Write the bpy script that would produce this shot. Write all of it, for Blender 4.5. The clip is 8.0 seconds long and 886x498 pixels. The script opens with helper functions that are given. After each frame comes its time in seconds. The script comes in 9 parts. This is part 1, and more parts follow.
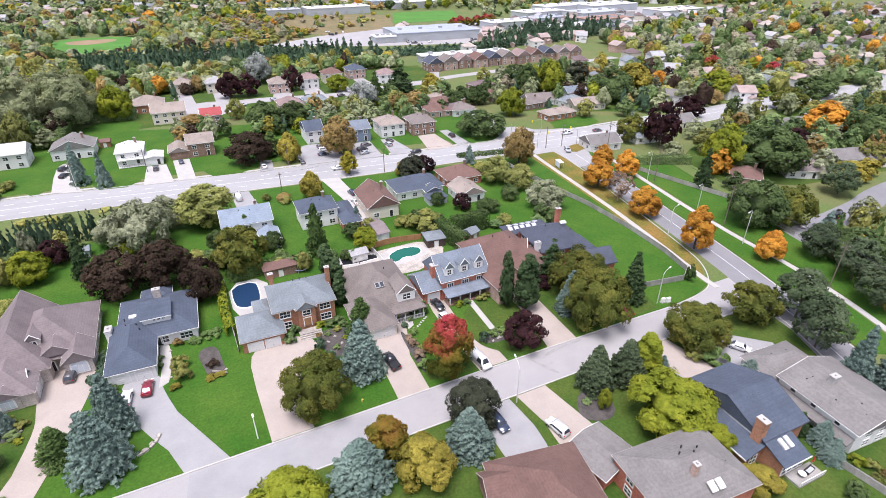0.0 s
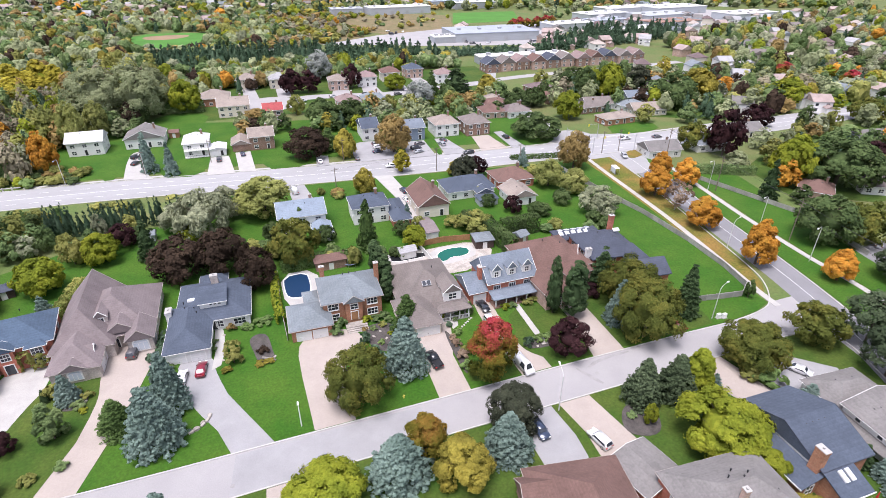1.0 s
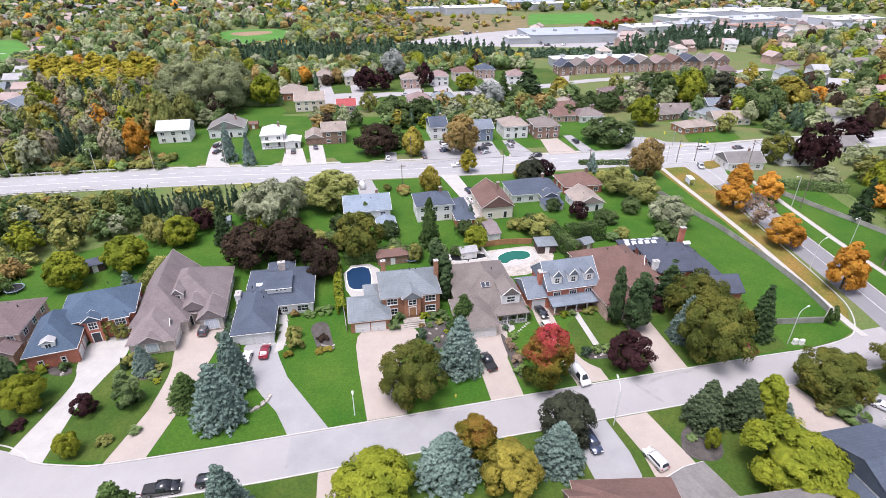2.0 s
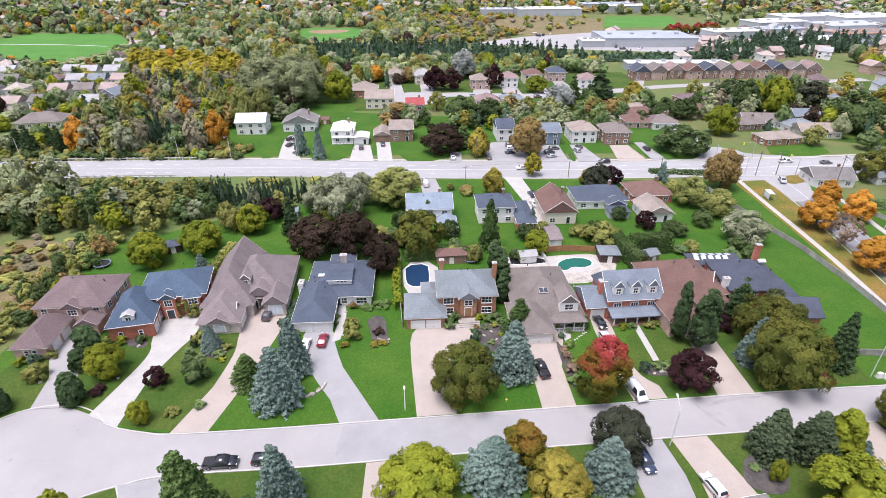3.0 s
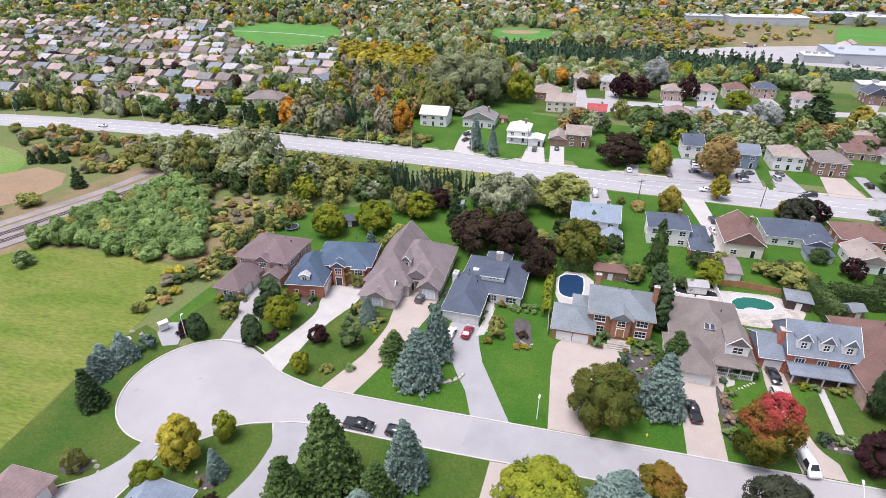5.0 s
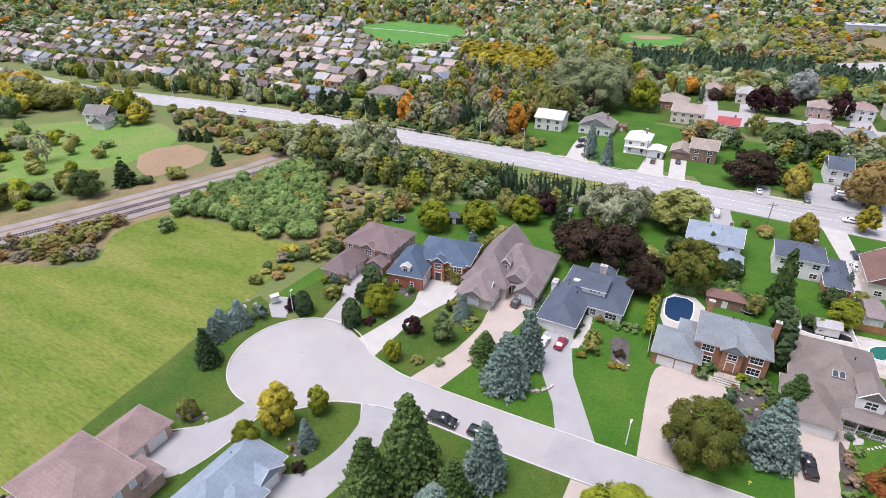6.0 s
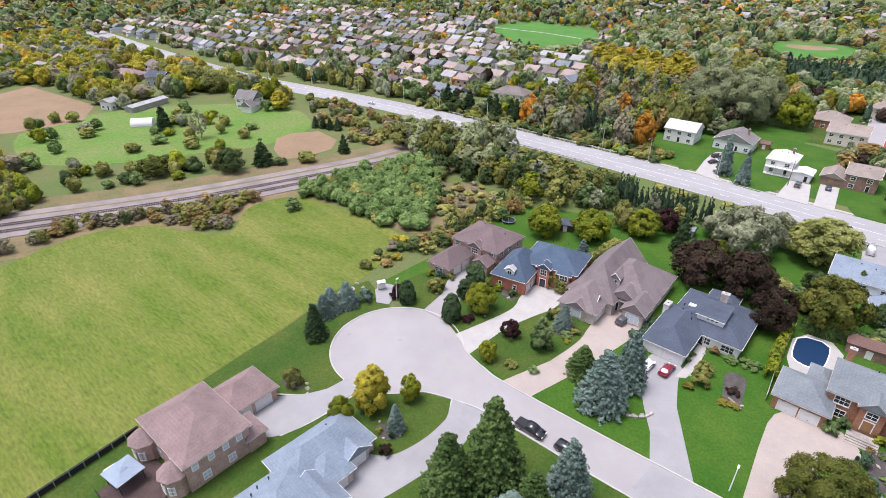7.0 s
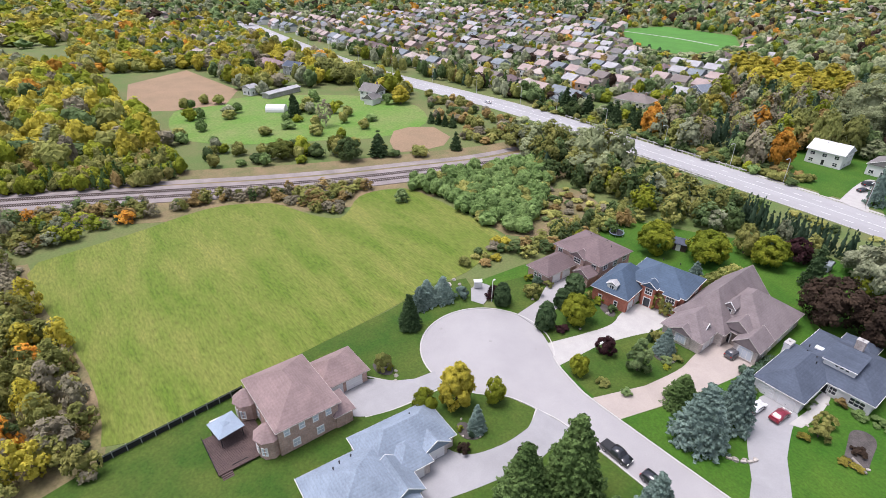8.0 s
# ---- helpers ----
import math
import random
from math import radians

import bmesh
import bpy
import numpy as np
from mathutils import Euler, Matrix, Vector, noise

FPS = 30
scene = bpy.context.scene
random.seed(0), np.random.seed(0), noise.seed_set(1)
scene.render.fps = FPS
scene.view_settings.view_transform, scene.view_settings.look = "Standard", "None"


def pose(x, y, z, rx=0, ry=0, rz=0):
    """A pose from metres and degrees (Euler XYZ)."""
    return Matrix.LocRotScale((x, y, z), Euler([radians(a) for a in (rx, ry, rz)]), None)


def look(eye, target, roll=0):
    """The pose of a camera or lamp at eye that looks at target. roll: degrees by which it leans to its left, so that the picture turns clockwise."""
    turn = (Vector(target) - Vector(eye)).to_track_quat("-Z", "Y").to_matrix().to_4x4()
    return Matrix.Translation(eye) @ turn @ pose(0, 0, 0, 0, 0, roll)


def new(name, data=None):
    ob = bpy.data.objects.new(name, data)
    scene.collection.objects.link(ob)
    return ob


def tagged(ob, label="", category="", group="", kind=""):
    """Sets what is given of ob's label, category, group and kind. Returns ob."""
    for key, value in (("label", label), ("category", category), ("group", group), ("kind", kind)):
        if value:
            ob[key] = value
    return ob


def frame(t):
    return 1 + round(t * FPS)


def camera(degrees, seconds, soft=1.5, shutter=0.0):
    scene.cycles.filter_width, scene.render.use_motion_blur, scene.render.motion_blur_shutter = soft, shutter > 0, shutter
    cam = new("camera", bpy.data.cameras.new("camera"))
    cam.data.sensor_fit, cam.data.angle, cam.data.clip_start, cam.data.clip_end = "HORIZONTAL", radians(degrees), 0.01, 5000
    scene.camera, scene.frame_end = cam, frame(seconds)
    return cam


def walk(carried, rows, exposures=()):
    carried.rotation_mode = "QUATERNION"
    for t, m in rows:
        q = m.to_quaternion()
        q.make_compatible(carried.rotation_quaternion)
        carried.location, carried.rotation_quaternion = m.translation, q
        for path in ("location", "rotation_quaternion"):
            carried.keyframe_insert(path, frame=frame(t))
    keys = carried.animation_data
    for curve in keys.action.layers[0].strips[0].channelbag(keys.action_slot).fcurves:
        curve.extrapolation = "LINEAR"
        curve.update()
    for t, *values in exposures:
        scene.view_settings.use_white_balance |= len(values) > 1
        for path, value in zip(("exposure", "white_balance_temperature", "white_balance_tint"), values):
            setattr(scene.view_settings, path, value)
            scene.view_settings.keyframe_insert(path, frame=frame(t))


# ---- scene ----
# The camera hovers over the street and turns to its left.
cam = camera(79.12, 8.0, 0.6)
PATH = [
    (0, 0.57, -0.17, 74.82, -24.49, -29.49, -0.06),
    (0.5, 0.49, -0.13, 74.85, -21.84, -29.47, -0.04),
    (1, 0.41, -0.09, 74.88, -18.65, -29.45, -0.02),
    (1.5, 0.33, -0.06, 74.91, -14.87, -29.44, 0.00),
    (3, 0.09, -0.03, 74.99, -4.06, -29.36, -0.01),
    (3.5, 0.00, 0.00, 75.00, 0.00, -29.33, -0.02),
    (4, -0.09, 0.05, 75.00, 4.34, -29.30, -0.03),
    (5.5, -0.38, 0.26, 74.94, 20.86, -29.19, -0.06),
    (6, -0.48, 0.36, 74.92, 27.12, -29.13, -0.02),
    (6.5, -0.59, 0.48, 74.90, 33.56, -29.10, -0.02),
    (7, -0.69, 0.62, 74.87, 40.09, -29.11, 0.07),
    (7.5, -0.80, 0.77, 74.85, 46.18, -29.11, 0.15),
    (8, -0.90, 0.93, 74.83, 52.35, -29.14, 0.30),
]
EXPOSURE = 0.88
walk(cam, [(t, pose(x, y, z, 0, 0, yaw) @ pose(0, 0, 0, 90 + pitch, 0, 0) @ pose(0, 0, 0, 0, 0, roll)) for t, x, y, z, yaw, pitch, roll in PATH], [(0.0, EXPOSURE + 0.09, 6200, 19), (4.0, EXPOSURE + 0.03, 6200, 19), (8.0, EXPOSURE - 0.08, 6200, 19)])

# ---- light: a bright overcast sky with a weak, wide sun high in the west ----
SUN_UP, SUN_ROUND = 74.0, 230.0
world = bpy.data.worlds.new("sky")
scene.world = world
world.use_nodes = True
wn, wl = world.node_tree.nodes, world.node_tree.links
sky = wn.new("ShaderNodeTexSky")
sky.sky_type, sky.sun_disc = "NISHITA", False
sky.sun_elevation, sky.sun_rotation = radians(SUN_UP), radians(SUN_ROUND)
sky.dust_density, sky.air_density, sky.ozone_density = 3.0, 1.0, 1.5
cloud = wn.new("ShaderNodeHueSaturation")
cloud.inputs["Saturation"].default_value = 0.5
wl.new(sky.outputs[0], cloud.inputs["Color"])
wl.new(cloud.outputs[0], wn["Background"].inputs["Color"])
wn["Background"].inputs["Strength"].default_value = 0.125
sun = new("sun", bpy.data.lights.new("sun", "SUN"))
sun.data.energy, sun.data.angle, sun.data.color = 2.2, radians(32), (1.0, 0.97, 0.93)
sun_way = Vector((math.sin(radians(SUN_ROUND)) * math.cos(radians(SUN_UP)), math.cos(radians(SUN_ROUND)) * math.cos(radians(SUN_UP)), math.sin(radians(SUN_UP))))
sun.matrix_world = look(sun_way * 300, (0, 0, 0))

# ---- materials ----
MATS = {}


def surface(name, colour, rough=0.85, vary=0.25, fine=6.0, coarse=0.35, bump=0.0, metal=0.0, second=None, spec=0.3, stretch=(1, 1, 1), own=0.0):
    """A surface with grain and broad stains, laid out in world metres. second: the colour of its stains. own: how far each object differs."""
    m = bpy.data.materials.new(name)
    m.use_nodes = True
    n, l = m.node_tree.nodes, m.node_tree.links
    p = n["Principled BSDF"]
    geo, mapping = n.new("ShaderNodeNewGeometry"), n.new("ShaderNodeMapping")
    mapping.inputs["Scale"].default_value = stretch
    l.new(geo.outputs["Position"], mapping.inputs["Vector"])
    noises = []
    for scale, detail in ((coarse, 5), (fine, 3)):
        t = n.new("ShaderNodeTexNoise")
        t.inputs["Scale"].default_value, t.inputs["Detail"].default_value = scale, detail
        t.inputs["Roughness"].default_value = 0.65
        l.new(mapping.outputs[0], t.inputs["Vector"])
        noises.append(t)
    stain = n.new("ShaderNodeMix")
    stain.data_type = "RGBA"
    ramp = n.new("ShaderNodeMapRange")
    ramp.inputs["From Min"].default_value, ramp.inputs["From Max"].default_value = 0.38, 0.66
    l.new(noises[0].outputs["Fac"], ramp.inputs["Value"])
    l.new(ramp.outputs[0], stain.inputs["Factor"])
    stain.inputs["A"].default_value = (*colour, 1)
    stain.inputs["B"].default_value = (*(second or [c * (1 - vary) for c in colour]), 1)
    grain = n.new("ShaderNodeMapRange")
    grain.inputs["From Min"].default_value, grain.inputs["From Max"].default_value = 0.25, 0.75
    grain.inputs["To Min"].default_value, grain.inputs["To Max"].default_value = 1 - vary * 0.8, 1 + vary * 0.6
    l.new(noises[1].outputs["Fac"], grain.inputs["Value"])
    value = n.new("ShaderNodeHueSaturation")
    l.new(stain.outputs["Result"], value.inputs["Color"])
    last = grain.outputs[0]
    if own:
        info, more, times = n.new("ShaderNodeObjectInfo"), n.new("ShaderNodeMapRange"), n.new("ShaderNodeMath")
        more.inputs["To Min"].default_value, more.inputs["To Max"].default_value = 1 - own, 1 + own
        times.operation = "MULTIPLY"
        l.new(info.outputs["Random"], more.inputs["Value"])
        l.new(more.outputs[0], times.inputs[0])
        l.new(last, times.inputs[1])
        last = times.outputs[0]
    l.new(last, value.inputs["Value"])
    l.new(value.outputs[0], p.inputs["Base Color"])
    p.inputs["Roughness"].default_value, p.inputs["Metallic"].default_value = rough, metal
    p.inputs["Specular IOR Level"].default_value = spec
    if bump:
        b = n.new("ShaderNodeBump")
        b.inputs["Strength"].default_value, b.inputs["Distance"].default_value = 0.6, bump
        l.new(noises[1].outputs["Fac"], b.inputs["Height"])
        l.new(b.outputs[0], p.inputs["Normal"])
    MATS[name] = m
    return m


def plain(name, colour, rough=0.5, metal=0.0, coat=0.0, spec=0.5):
    m = bpy.data.materials.new(name)
    m.use_nodes = True
    p = m.node_tree.nodes["Principled BSDF"]
    p.inputs["Base Color"].default_value = (*colour, 1)
    p.inputs["Roughness"].default_value, p.inputs["Metallic"].default_value = rough, metal
    p.inputs["Coat Weight"].default_value, p.inputs["Specular IOR Level"].default_value = coat, spec
    MATS[name] = m
    return m


def leafage(name, colours, through_light=0.25, own=0.25):
    """Leaves: each leaf takes one of the colours, each tree has a tone of its own."""
    m = bpy.data.materials.new(name)
    m.use_nodes = True
    n, l = m.node_tree.nodes, m.node_tree.links
    p = n["Principled BSDF"]
    geo, info, ramp = n.new("ShaderNodeNewGeometry"), n.new("ShaderNodeObjectInfo"), n.new("ShaderNodeValToRGB")
    ramp.color_ramp.interpolation = "LINEAR"
    while len(ramp.color_ramp.elements) < len(colours):
        ramp.color_ramp.elements.new(0.5)
    for i, (e, c) in enumerate(zip(ramp.color_ramp.elements, colours)):
        e.position, e.color = i / max(1, len(colours) - 1), (*c, 1)
    spread, patch, add = n.new("ShaderNodeTexNoise"), n.new("ShaderNodeMapRange"), n.new("ShaderNodeMath")
    spread.inputs["Scale"].default_value, spread.inputs["Detail"].default_value = 0.16, 2
    l.new(geo.outputs["Position"], spread.inputs["Vector"])
    patch.inputs["From Min"].default_value, patch.inputs["From Max"].default_value = 0.3, 0.7
    patch.inputs["To Min"].default_value, patch.inputs["To Max"].default_value = -0.3, 0.3
    l.new(spread.outputs["Fac"], patch.inputs["Value"])
    add.operation, add.use_clamp = "ADD", True
    single = n.new("ShaderNodeMapRange")
    single.inputs["To Min"].default_value, single.inputs["To Max"].default_value = 0.4, 0.66
    l.new(geo.outputs["Random Per Island"], single.inputs["Value"])
    l.new(single.outputs[0], add.inputs[0])
    l.new(patch.outputs[0], add.inputs[1])
    l.new(add.outputs[0], ramp.inputs["Fac"])
    tone, value = n.new("ShaderNodeMapRange"), n.new("ShaderNodeHueSaturation")
    tone.inputs["To Min"].default_value, tone.inputs["To Max"].default_value = 0.9 * (1 - own), 0.9 * (1 + own)
    value.inputs["Saturation"].default_value = 1.0
    l.new(info.outputs["Random"], tone.inputs["Value"])
    mottle, depth, both = n.new("ShaderNodeTexNoise"), n.new("ShaderNodeMapRange"), n.new("ShaderNodeMath")
    mottle.inputs["Scale"].default_value, mottle.inputs["Detail"].default_value = 1.3, 3
    l.new(geo.outputs["Position"], mottle.inputs["Vector"])
    depth.inputs["From Min"].default_value, depth.inputs["From Max"].default_value = 0.3, 0.7
    depth.inputs["To Min"].default_value, depth.inputs["To Max"].default_value = 0.84, 1.2
    l.new(mottle.outputs["Fac"], depth.inputs["Value"])
    both.operation = "MULTIPLY"
    each, mine = n.new("ShaderNodeAttribute"), n.new("ShaderNodeMath")
    each.attribute_name = "tone"
    mine.operation = "ADD"
    l.new(tone.outputs[0], mine.inputs[0])
    l.new(each.outputs["Fac"], mine.inputs[1])
    l.new(mine.outputs[0], both.inputs[0])
    l.new(depth.outputs[0], both.inputs[1])
    l.new(both.outputs[0], value.inputs["Value"])
    l.new(ramp.outputs[0], value.inputs["Color"])
    l.new(value.outputs[0], p.inputs["Base Color"])
    p.inputs["Roughness"].default_value, p.inputs["Specular IOR Level"].default_value = 0.8, 0.06
    shine, mix = n.new("ShaderNodeBsdfTranslucent"), n.new("ShaderNodeMixShader")
    l.new(value.outputs[0], shine.inputs["Color"])
    mix.inputs["Fac"].default_value = through_light * 1.2
    l.new(p.outputs[0], mix.inputs[1])
    l.new(shine.outputs[0], mix.inputs[2])
    l.new(mix.outputs[0], n["Material Output"].inputs["Surface"])
    MATS[name] = m
    return m


def shingles(name, colour, vary=0.22, course=0.3):
    """Asphalt shingles: courses that follow the height, blotchy tabs and stains."""
    m = surface(name, colour, 0.9, vary, 2.6, 0.25, 0.02, own=0.05)
    n, l = m.node_tree.nodes, m.node_tree.links
    p = n["Principled BSDF"]
    geo, wave = n.new("ShaderNodeNewGeometry"), n.new("ShaderNodeTexWave")
    wave.bands_direction, wave.wave_profile = "Z", "SAW"
    wave.inputs["Scale"].default_value, wave.inputs["Distortion"].default_value = 1.1, 0.4
    l.new(geo.outputs["Position"], wave.inputs["Vector"])
    mix, old = n.new("ShaderNodeMix"), p.inputs["Base Color"].links[0].from_socket
    mix.data_type, mix.blend_type = "RGBA", "MULTIPLY"
    mix.inputs["Factor"].default_value = 0.1
    l.new(old, mix.inputs["A"])
    l.new(wave.outputs["Color"], mix.inputs["B"])
    l.new(mix.outputs["Result"], p.inputs["Base Color"])
    return m


def bricks(name, colour, mortar=(0.42, 0.38, 0.34)):
    m = surface(name, colour, 0.9, 0.3, 3.0, 0.5)
    n, l = m.node_tree.nodes, m.node_tree.links
    p = n["Principled BSDF"]
    geo, wall, turn = n.new("ShaderNodeNewGeometry"), n.new("ShaderNodeTexBrick"), n.new("ShaderNodeVectorMath")
    turn.operation = "MULTIPLY"
    parts, join, total = n.new("ShaderNodeSeparateXYZ"), n.new("ShaderNodeCombineXYZ"), n.new("ShaderNodeMath")
    l.new(geo.outputs["Position"], parts.inputs[0])
    l.new(parts.outputs["X"], total.inputs[0])
    l.new(parts.outputs["Y"], total.inputs[1])
    l.new(total.outputs[0], join.inputs["X"])
    l.new(parts.outputs["Z"], join.inputs["Y"])
    l.new(join.outputs[0], wall.inputs["Vector"])
    wall.inputs["Scale"].default_value, wall.inputs["Brick Width"].default_value, wall.inputs["Row Height"].default_value = 1.0, 0.24, 0.085
    wall.inputs["Mortar Size"].default_value = 0.008
    wall.inputs["Color1"].default_value, wall.inputs["Color2"].default_value = (1, 1, 1, 1), (0.7, 0.62, 0.6, 1)
    wall.inputs["Mortar"].default_value = (*[min(1.6, b / a) for a, b in zip(colour, mortar)], 1)
    mix, old = n.new("ShaderNodeMix"), p.inputs["Base Color"].links[0].from_socket
    mix.data_type, mix.blend_type = "RGBA", "MULTIPLY"
    mix.inputs["Factor"].default_value = 0.6
    l.new(old, mix.inputs["A"])
    l.new(wall.outputs["Color"], mix.inputs["B"])
    l.new(mix.outputs["Result"], p.inputs["Base Color"])
    return m


surface("lawn_olive", (0.032, 0.078, 0.007), 0.95, 0.42, 2.0, 0.09, 0.03, second=(0.07, 0.1, 0.015))
surface("lawn", (0.029, 0.097, 0.005), 0.95, 0.4, 2.2, 0.08, 0.03, second=(0.056, 0.12, 0.01))
surface("rough_grass", (0.095, 0.14, 0.038), 0.95, 0.35, 1.5, 0.05, 0.06, second=(0.14, 0.14, 0.055))
surface("meadow", (0.09, 0.14, 0.014), 0.95, 0.5, 1.3, 0.075, 0.06, second=(0.17, 0.182, 0.04), stretch=(0.4, 1.5, 1))
surface("park_grass", (0.07, 0.2, 0.03), 0.95, 0.2, 1.0, 0.05)
surface("orchard_grass", (0.10, 0.20, 0.03), 0.95, 0.35, 0.8, 0.05, 0.03, second=(0.16, 0.2, 0.06))
surface("autumn_grass", (0.1, 0.115, 0.016), 0.95, 0.4, 1.6, 0.1, 0.03, second=(0.22, 0.135, 0.035))
surface("dry_scrub", (0.21, 0.155, 0.085), 0.95, 0.4, 1.5, 0.08, 0.08, second=(0.125, 0.125, 0.05))
surface("soil", (0.27, 0.185, 0.115), 0.95, 0.25, 1.2, 0.06, 0.05, second=(0.22, 0.155, 0.095))
surface("mulch", (0.095, 0.084, 0.078), 0.95, 0.4, 5.0, 0.6, 0.03)
surface("asphalt_pale", (0.332, 0.32, 0.318), 0.9, 0.11, 5.0, 0.09, 0.004, second=(0.294, 0.282, 0.284))
surface("asphalt_worn", (0.215, 0.212, 0.222), 0.9, 0.12, 5.0, 0.1, 0.004, second=(0.18, 0.178, 0.186))
surface("asphalt_gray", (0.307, 0.302, 0.307), 0.9, 0.1, 5.0, 0.15, 0.004, second=(0.260, 0.256, 0.260))
surface("main_road", (0.335, 0.33, 0.333), 0.9, 0.12, 4.0, 0.07, 0.004, second=(0.28, 0.276, 0.278), stretch=(0.25, 1, 1))
surface("pavers", (0.376, 0.324, 0.287), 0.9, 0.12, 4.0, 0.2, 0.004, second=(0.338, 0.291, 0.259))
surface("concrete", (0.41, 0.395, 0.375), 0.9, 0.12, 5.0, 0.4, 0.004)
surface("kerb_concrete", (0.47, 0.455, 0.43), 0.9, 0.15, 4.0, 0.4)
surface("patch_tar", (0.31, 0.297, 0.293), 0.85, 0.2, 5.0, 0.5)
surface("ballast", (0.27, 0.235, 0.225), 0.95, 0.3, 5.0, 0.12, 0.05)
surface("sleeper_wood", (0.085, 0.07, 0.06), 0.95, 0.3, 3.0, 0.5)
surface("rail_steel", (0.2, 0.16, 0.14), 0.45, 0.2, 6.0, 0.5, metal=0.8)
surface("bark", (0.12, 0.095, 0.075), 0.95, 0.35, 5.0, 0.6, 0.03)
surface("bark_pale", (0.3, 0.27, 0.24), 0.95, 0.3, 5.0, 0.6, 0.03)
surface("stone", (0.42, 0.38, 0.34), 0.9, 0.35, 2.5, 0.5, 0.04, own=0.2)
surface("cedar_boards", (0.36, 0.19, 0.09), 0.85, 0.25, 4.0, 0.4, own=0.15)
surface("weathered_boards", (0.36, 0.345, 0.32), 0.9, 0.25, 4.0, 0.4, own=0.15)
surface("dark_deck", (0.09, 0.06, 0.055), 0.8, 0.25, 4.0, 0.4)
surface("black_fence", (0.02, 0.02, 0.022), 0.7, 0.2, 4.0, 0.4)
surface("roof_flat", (0.33, 0.36, 0.42), 0.9, 0.15, 1.0, 0.05)
surface("siding_white", (0.74, 0.73, 0.71), 0.7, 0.06, 3.0, 0.3, 0.01, stretch=(0.2, 0.2, 6), own=0.04)
surface("siding_gray", (0.4, 0.42, 0.44), 0.7, 0.08, 3.0, 0.3, 0.01, stretch=(0.2, 0.2, 6), own=0.1)
surface("siding_blue", (0.2, 0.25, 0.32), 0.7, 0.08, 3.0, 0.3, 0.01, stretch=(0.2, 0.2, 6), own=0.1)
surface("siding_cream", (0.66, 0.6, 0.5), 0.7, 0.08, 3.0, 0.3, 0.01, stretch=(0.2, 0.2, 6), own=0.1)
bricks("brick_red", (0.56, 0.185, 0.125))
bricks("brick_orange", (0.47, 0.215, 0.13))
bricks("brick_pink", (0.58, 0.4, 0.33))
bricks("brick_brown", (0.32, 0.2, 0.155))
bricks("stone_taupe", (0.66, 0.59, 0.54))
for roof_name, roof_colour in (
    ("roof_mauve", (0.215, 0.178, 0.178)), ("roof_brown", (0.175, 0.105, 0.088)), ("roof_slate", (0.08, 0.098, 0.132)), ("roof_umber", (0.17, 0.125, 0.125)), ("roof_steel", (0.075, 0.11, 0.16)), ("roof_gray", (0.205, 0.232, 0.25)),
    ("roof_taupe", (0.205, 0.176, 0.162)), ("roof_navy", (0.075, 0.085, 0.115)), ("roof_rose", (0.275, 0.2, 0.19)), ("roof_paleblue", (0.235, 0.285, 0.345)), ("roof_bluegray", (0.185, 0.215, 0.255)),
    ("roof_ash", (0.2, 0.188, 0.18)), ("roof_light", (0.38, 0.375, 0.38)), ("roof_white", (0.62, 0.62, 0.63)), ("roof_red", (0.36, 0.08, 0.08)), ("roof_tan", (0.31, 0.26, 0.225)), ("roof_sand", (0.43, 0.37, 0.33)), ("roof_blush", (0.38, 0.3, 0.275)),
):
    shingles(roof_name, roof_colour)
surface("trim_white", (0.78, 0.77, 0.75), 0.6, 0.05, 3.0, 0.5)
surface("trim_beige", (0.44, 0.39, 0.36), 0.6, 0.06, 3.0, 0.5)
surface("garage_white", (0.74, 0.73, 0.72), 0.55, 0.04, 3.0, 0.5)
surface("metal_gray", (0.42, 0.43, 0.44), 0.5, 0.1, 3.0, 0.5, metal=0.4)
surface("pole_wood", (0.2, 0.16, 0.13), 0.9, 0.25, 4.0, 0.5)
surface("canopy_blue", (0.26, 0.32, 0.39), 0.7, 0.1, 3.0, 0.5)
plain("glass_dark", (0.03, 0.035, 0.045), 0.08, spec=0.8)
plain("glass_pale", (0.55, 0.6, 0.66), 0.15, spec=0.8)
plain("lamp_paint", (0.55, 0.55, 0.54), 0.45)
plain("rubber", (0.02, 0.02, 0.02), 0.8)
plain("rim_metal", (0.5, 0.5, 0.52), 0.35, 0.9)
plain("lamp_glass", (0.85, 0.85, 0.8), 0.2)
plain("tail_red", (0.45, 0.02, 0.02), 0.25)
plain("black_trim", (0.015, 0.015, 0.017), 0.5)
plain("cable_black", (0.02, 0.02, 0.02), 0.6)
plain("bright_yellow", (0.85, 0.7, 0.02), 0.5)
plain("hydrant_yellow", (0.75, 0.6, 0.12), 0.5)
plain("line_white", (0.7, 0.7, 0.69), 0.8)
plain("pool_cover", (0.01, 0.034, 0.085), 0.35)
plain("rubber_cover", (0.012, 0.013, 0.016), 0.5, spec=0.3)
plain("pool_green", (0.006, 0.1, 0.07), 0.18, spec=0.35)
for paint_name, paint_colour in (("black", (0.012, 0.013, 0.017)), ("white", (0.75, 0.75, 0.76)), ("red", (0.22, 0.012, 0.03)), ("navy", (0.03, 0.045, 0.085)), ("gray", (0.1, 0.095, 0.1)), ("silver", (0.42, 0.43, 0.45))):
    plain("paint_" + paint_name, paint_colour, 0.28, 0.15, 1.0)

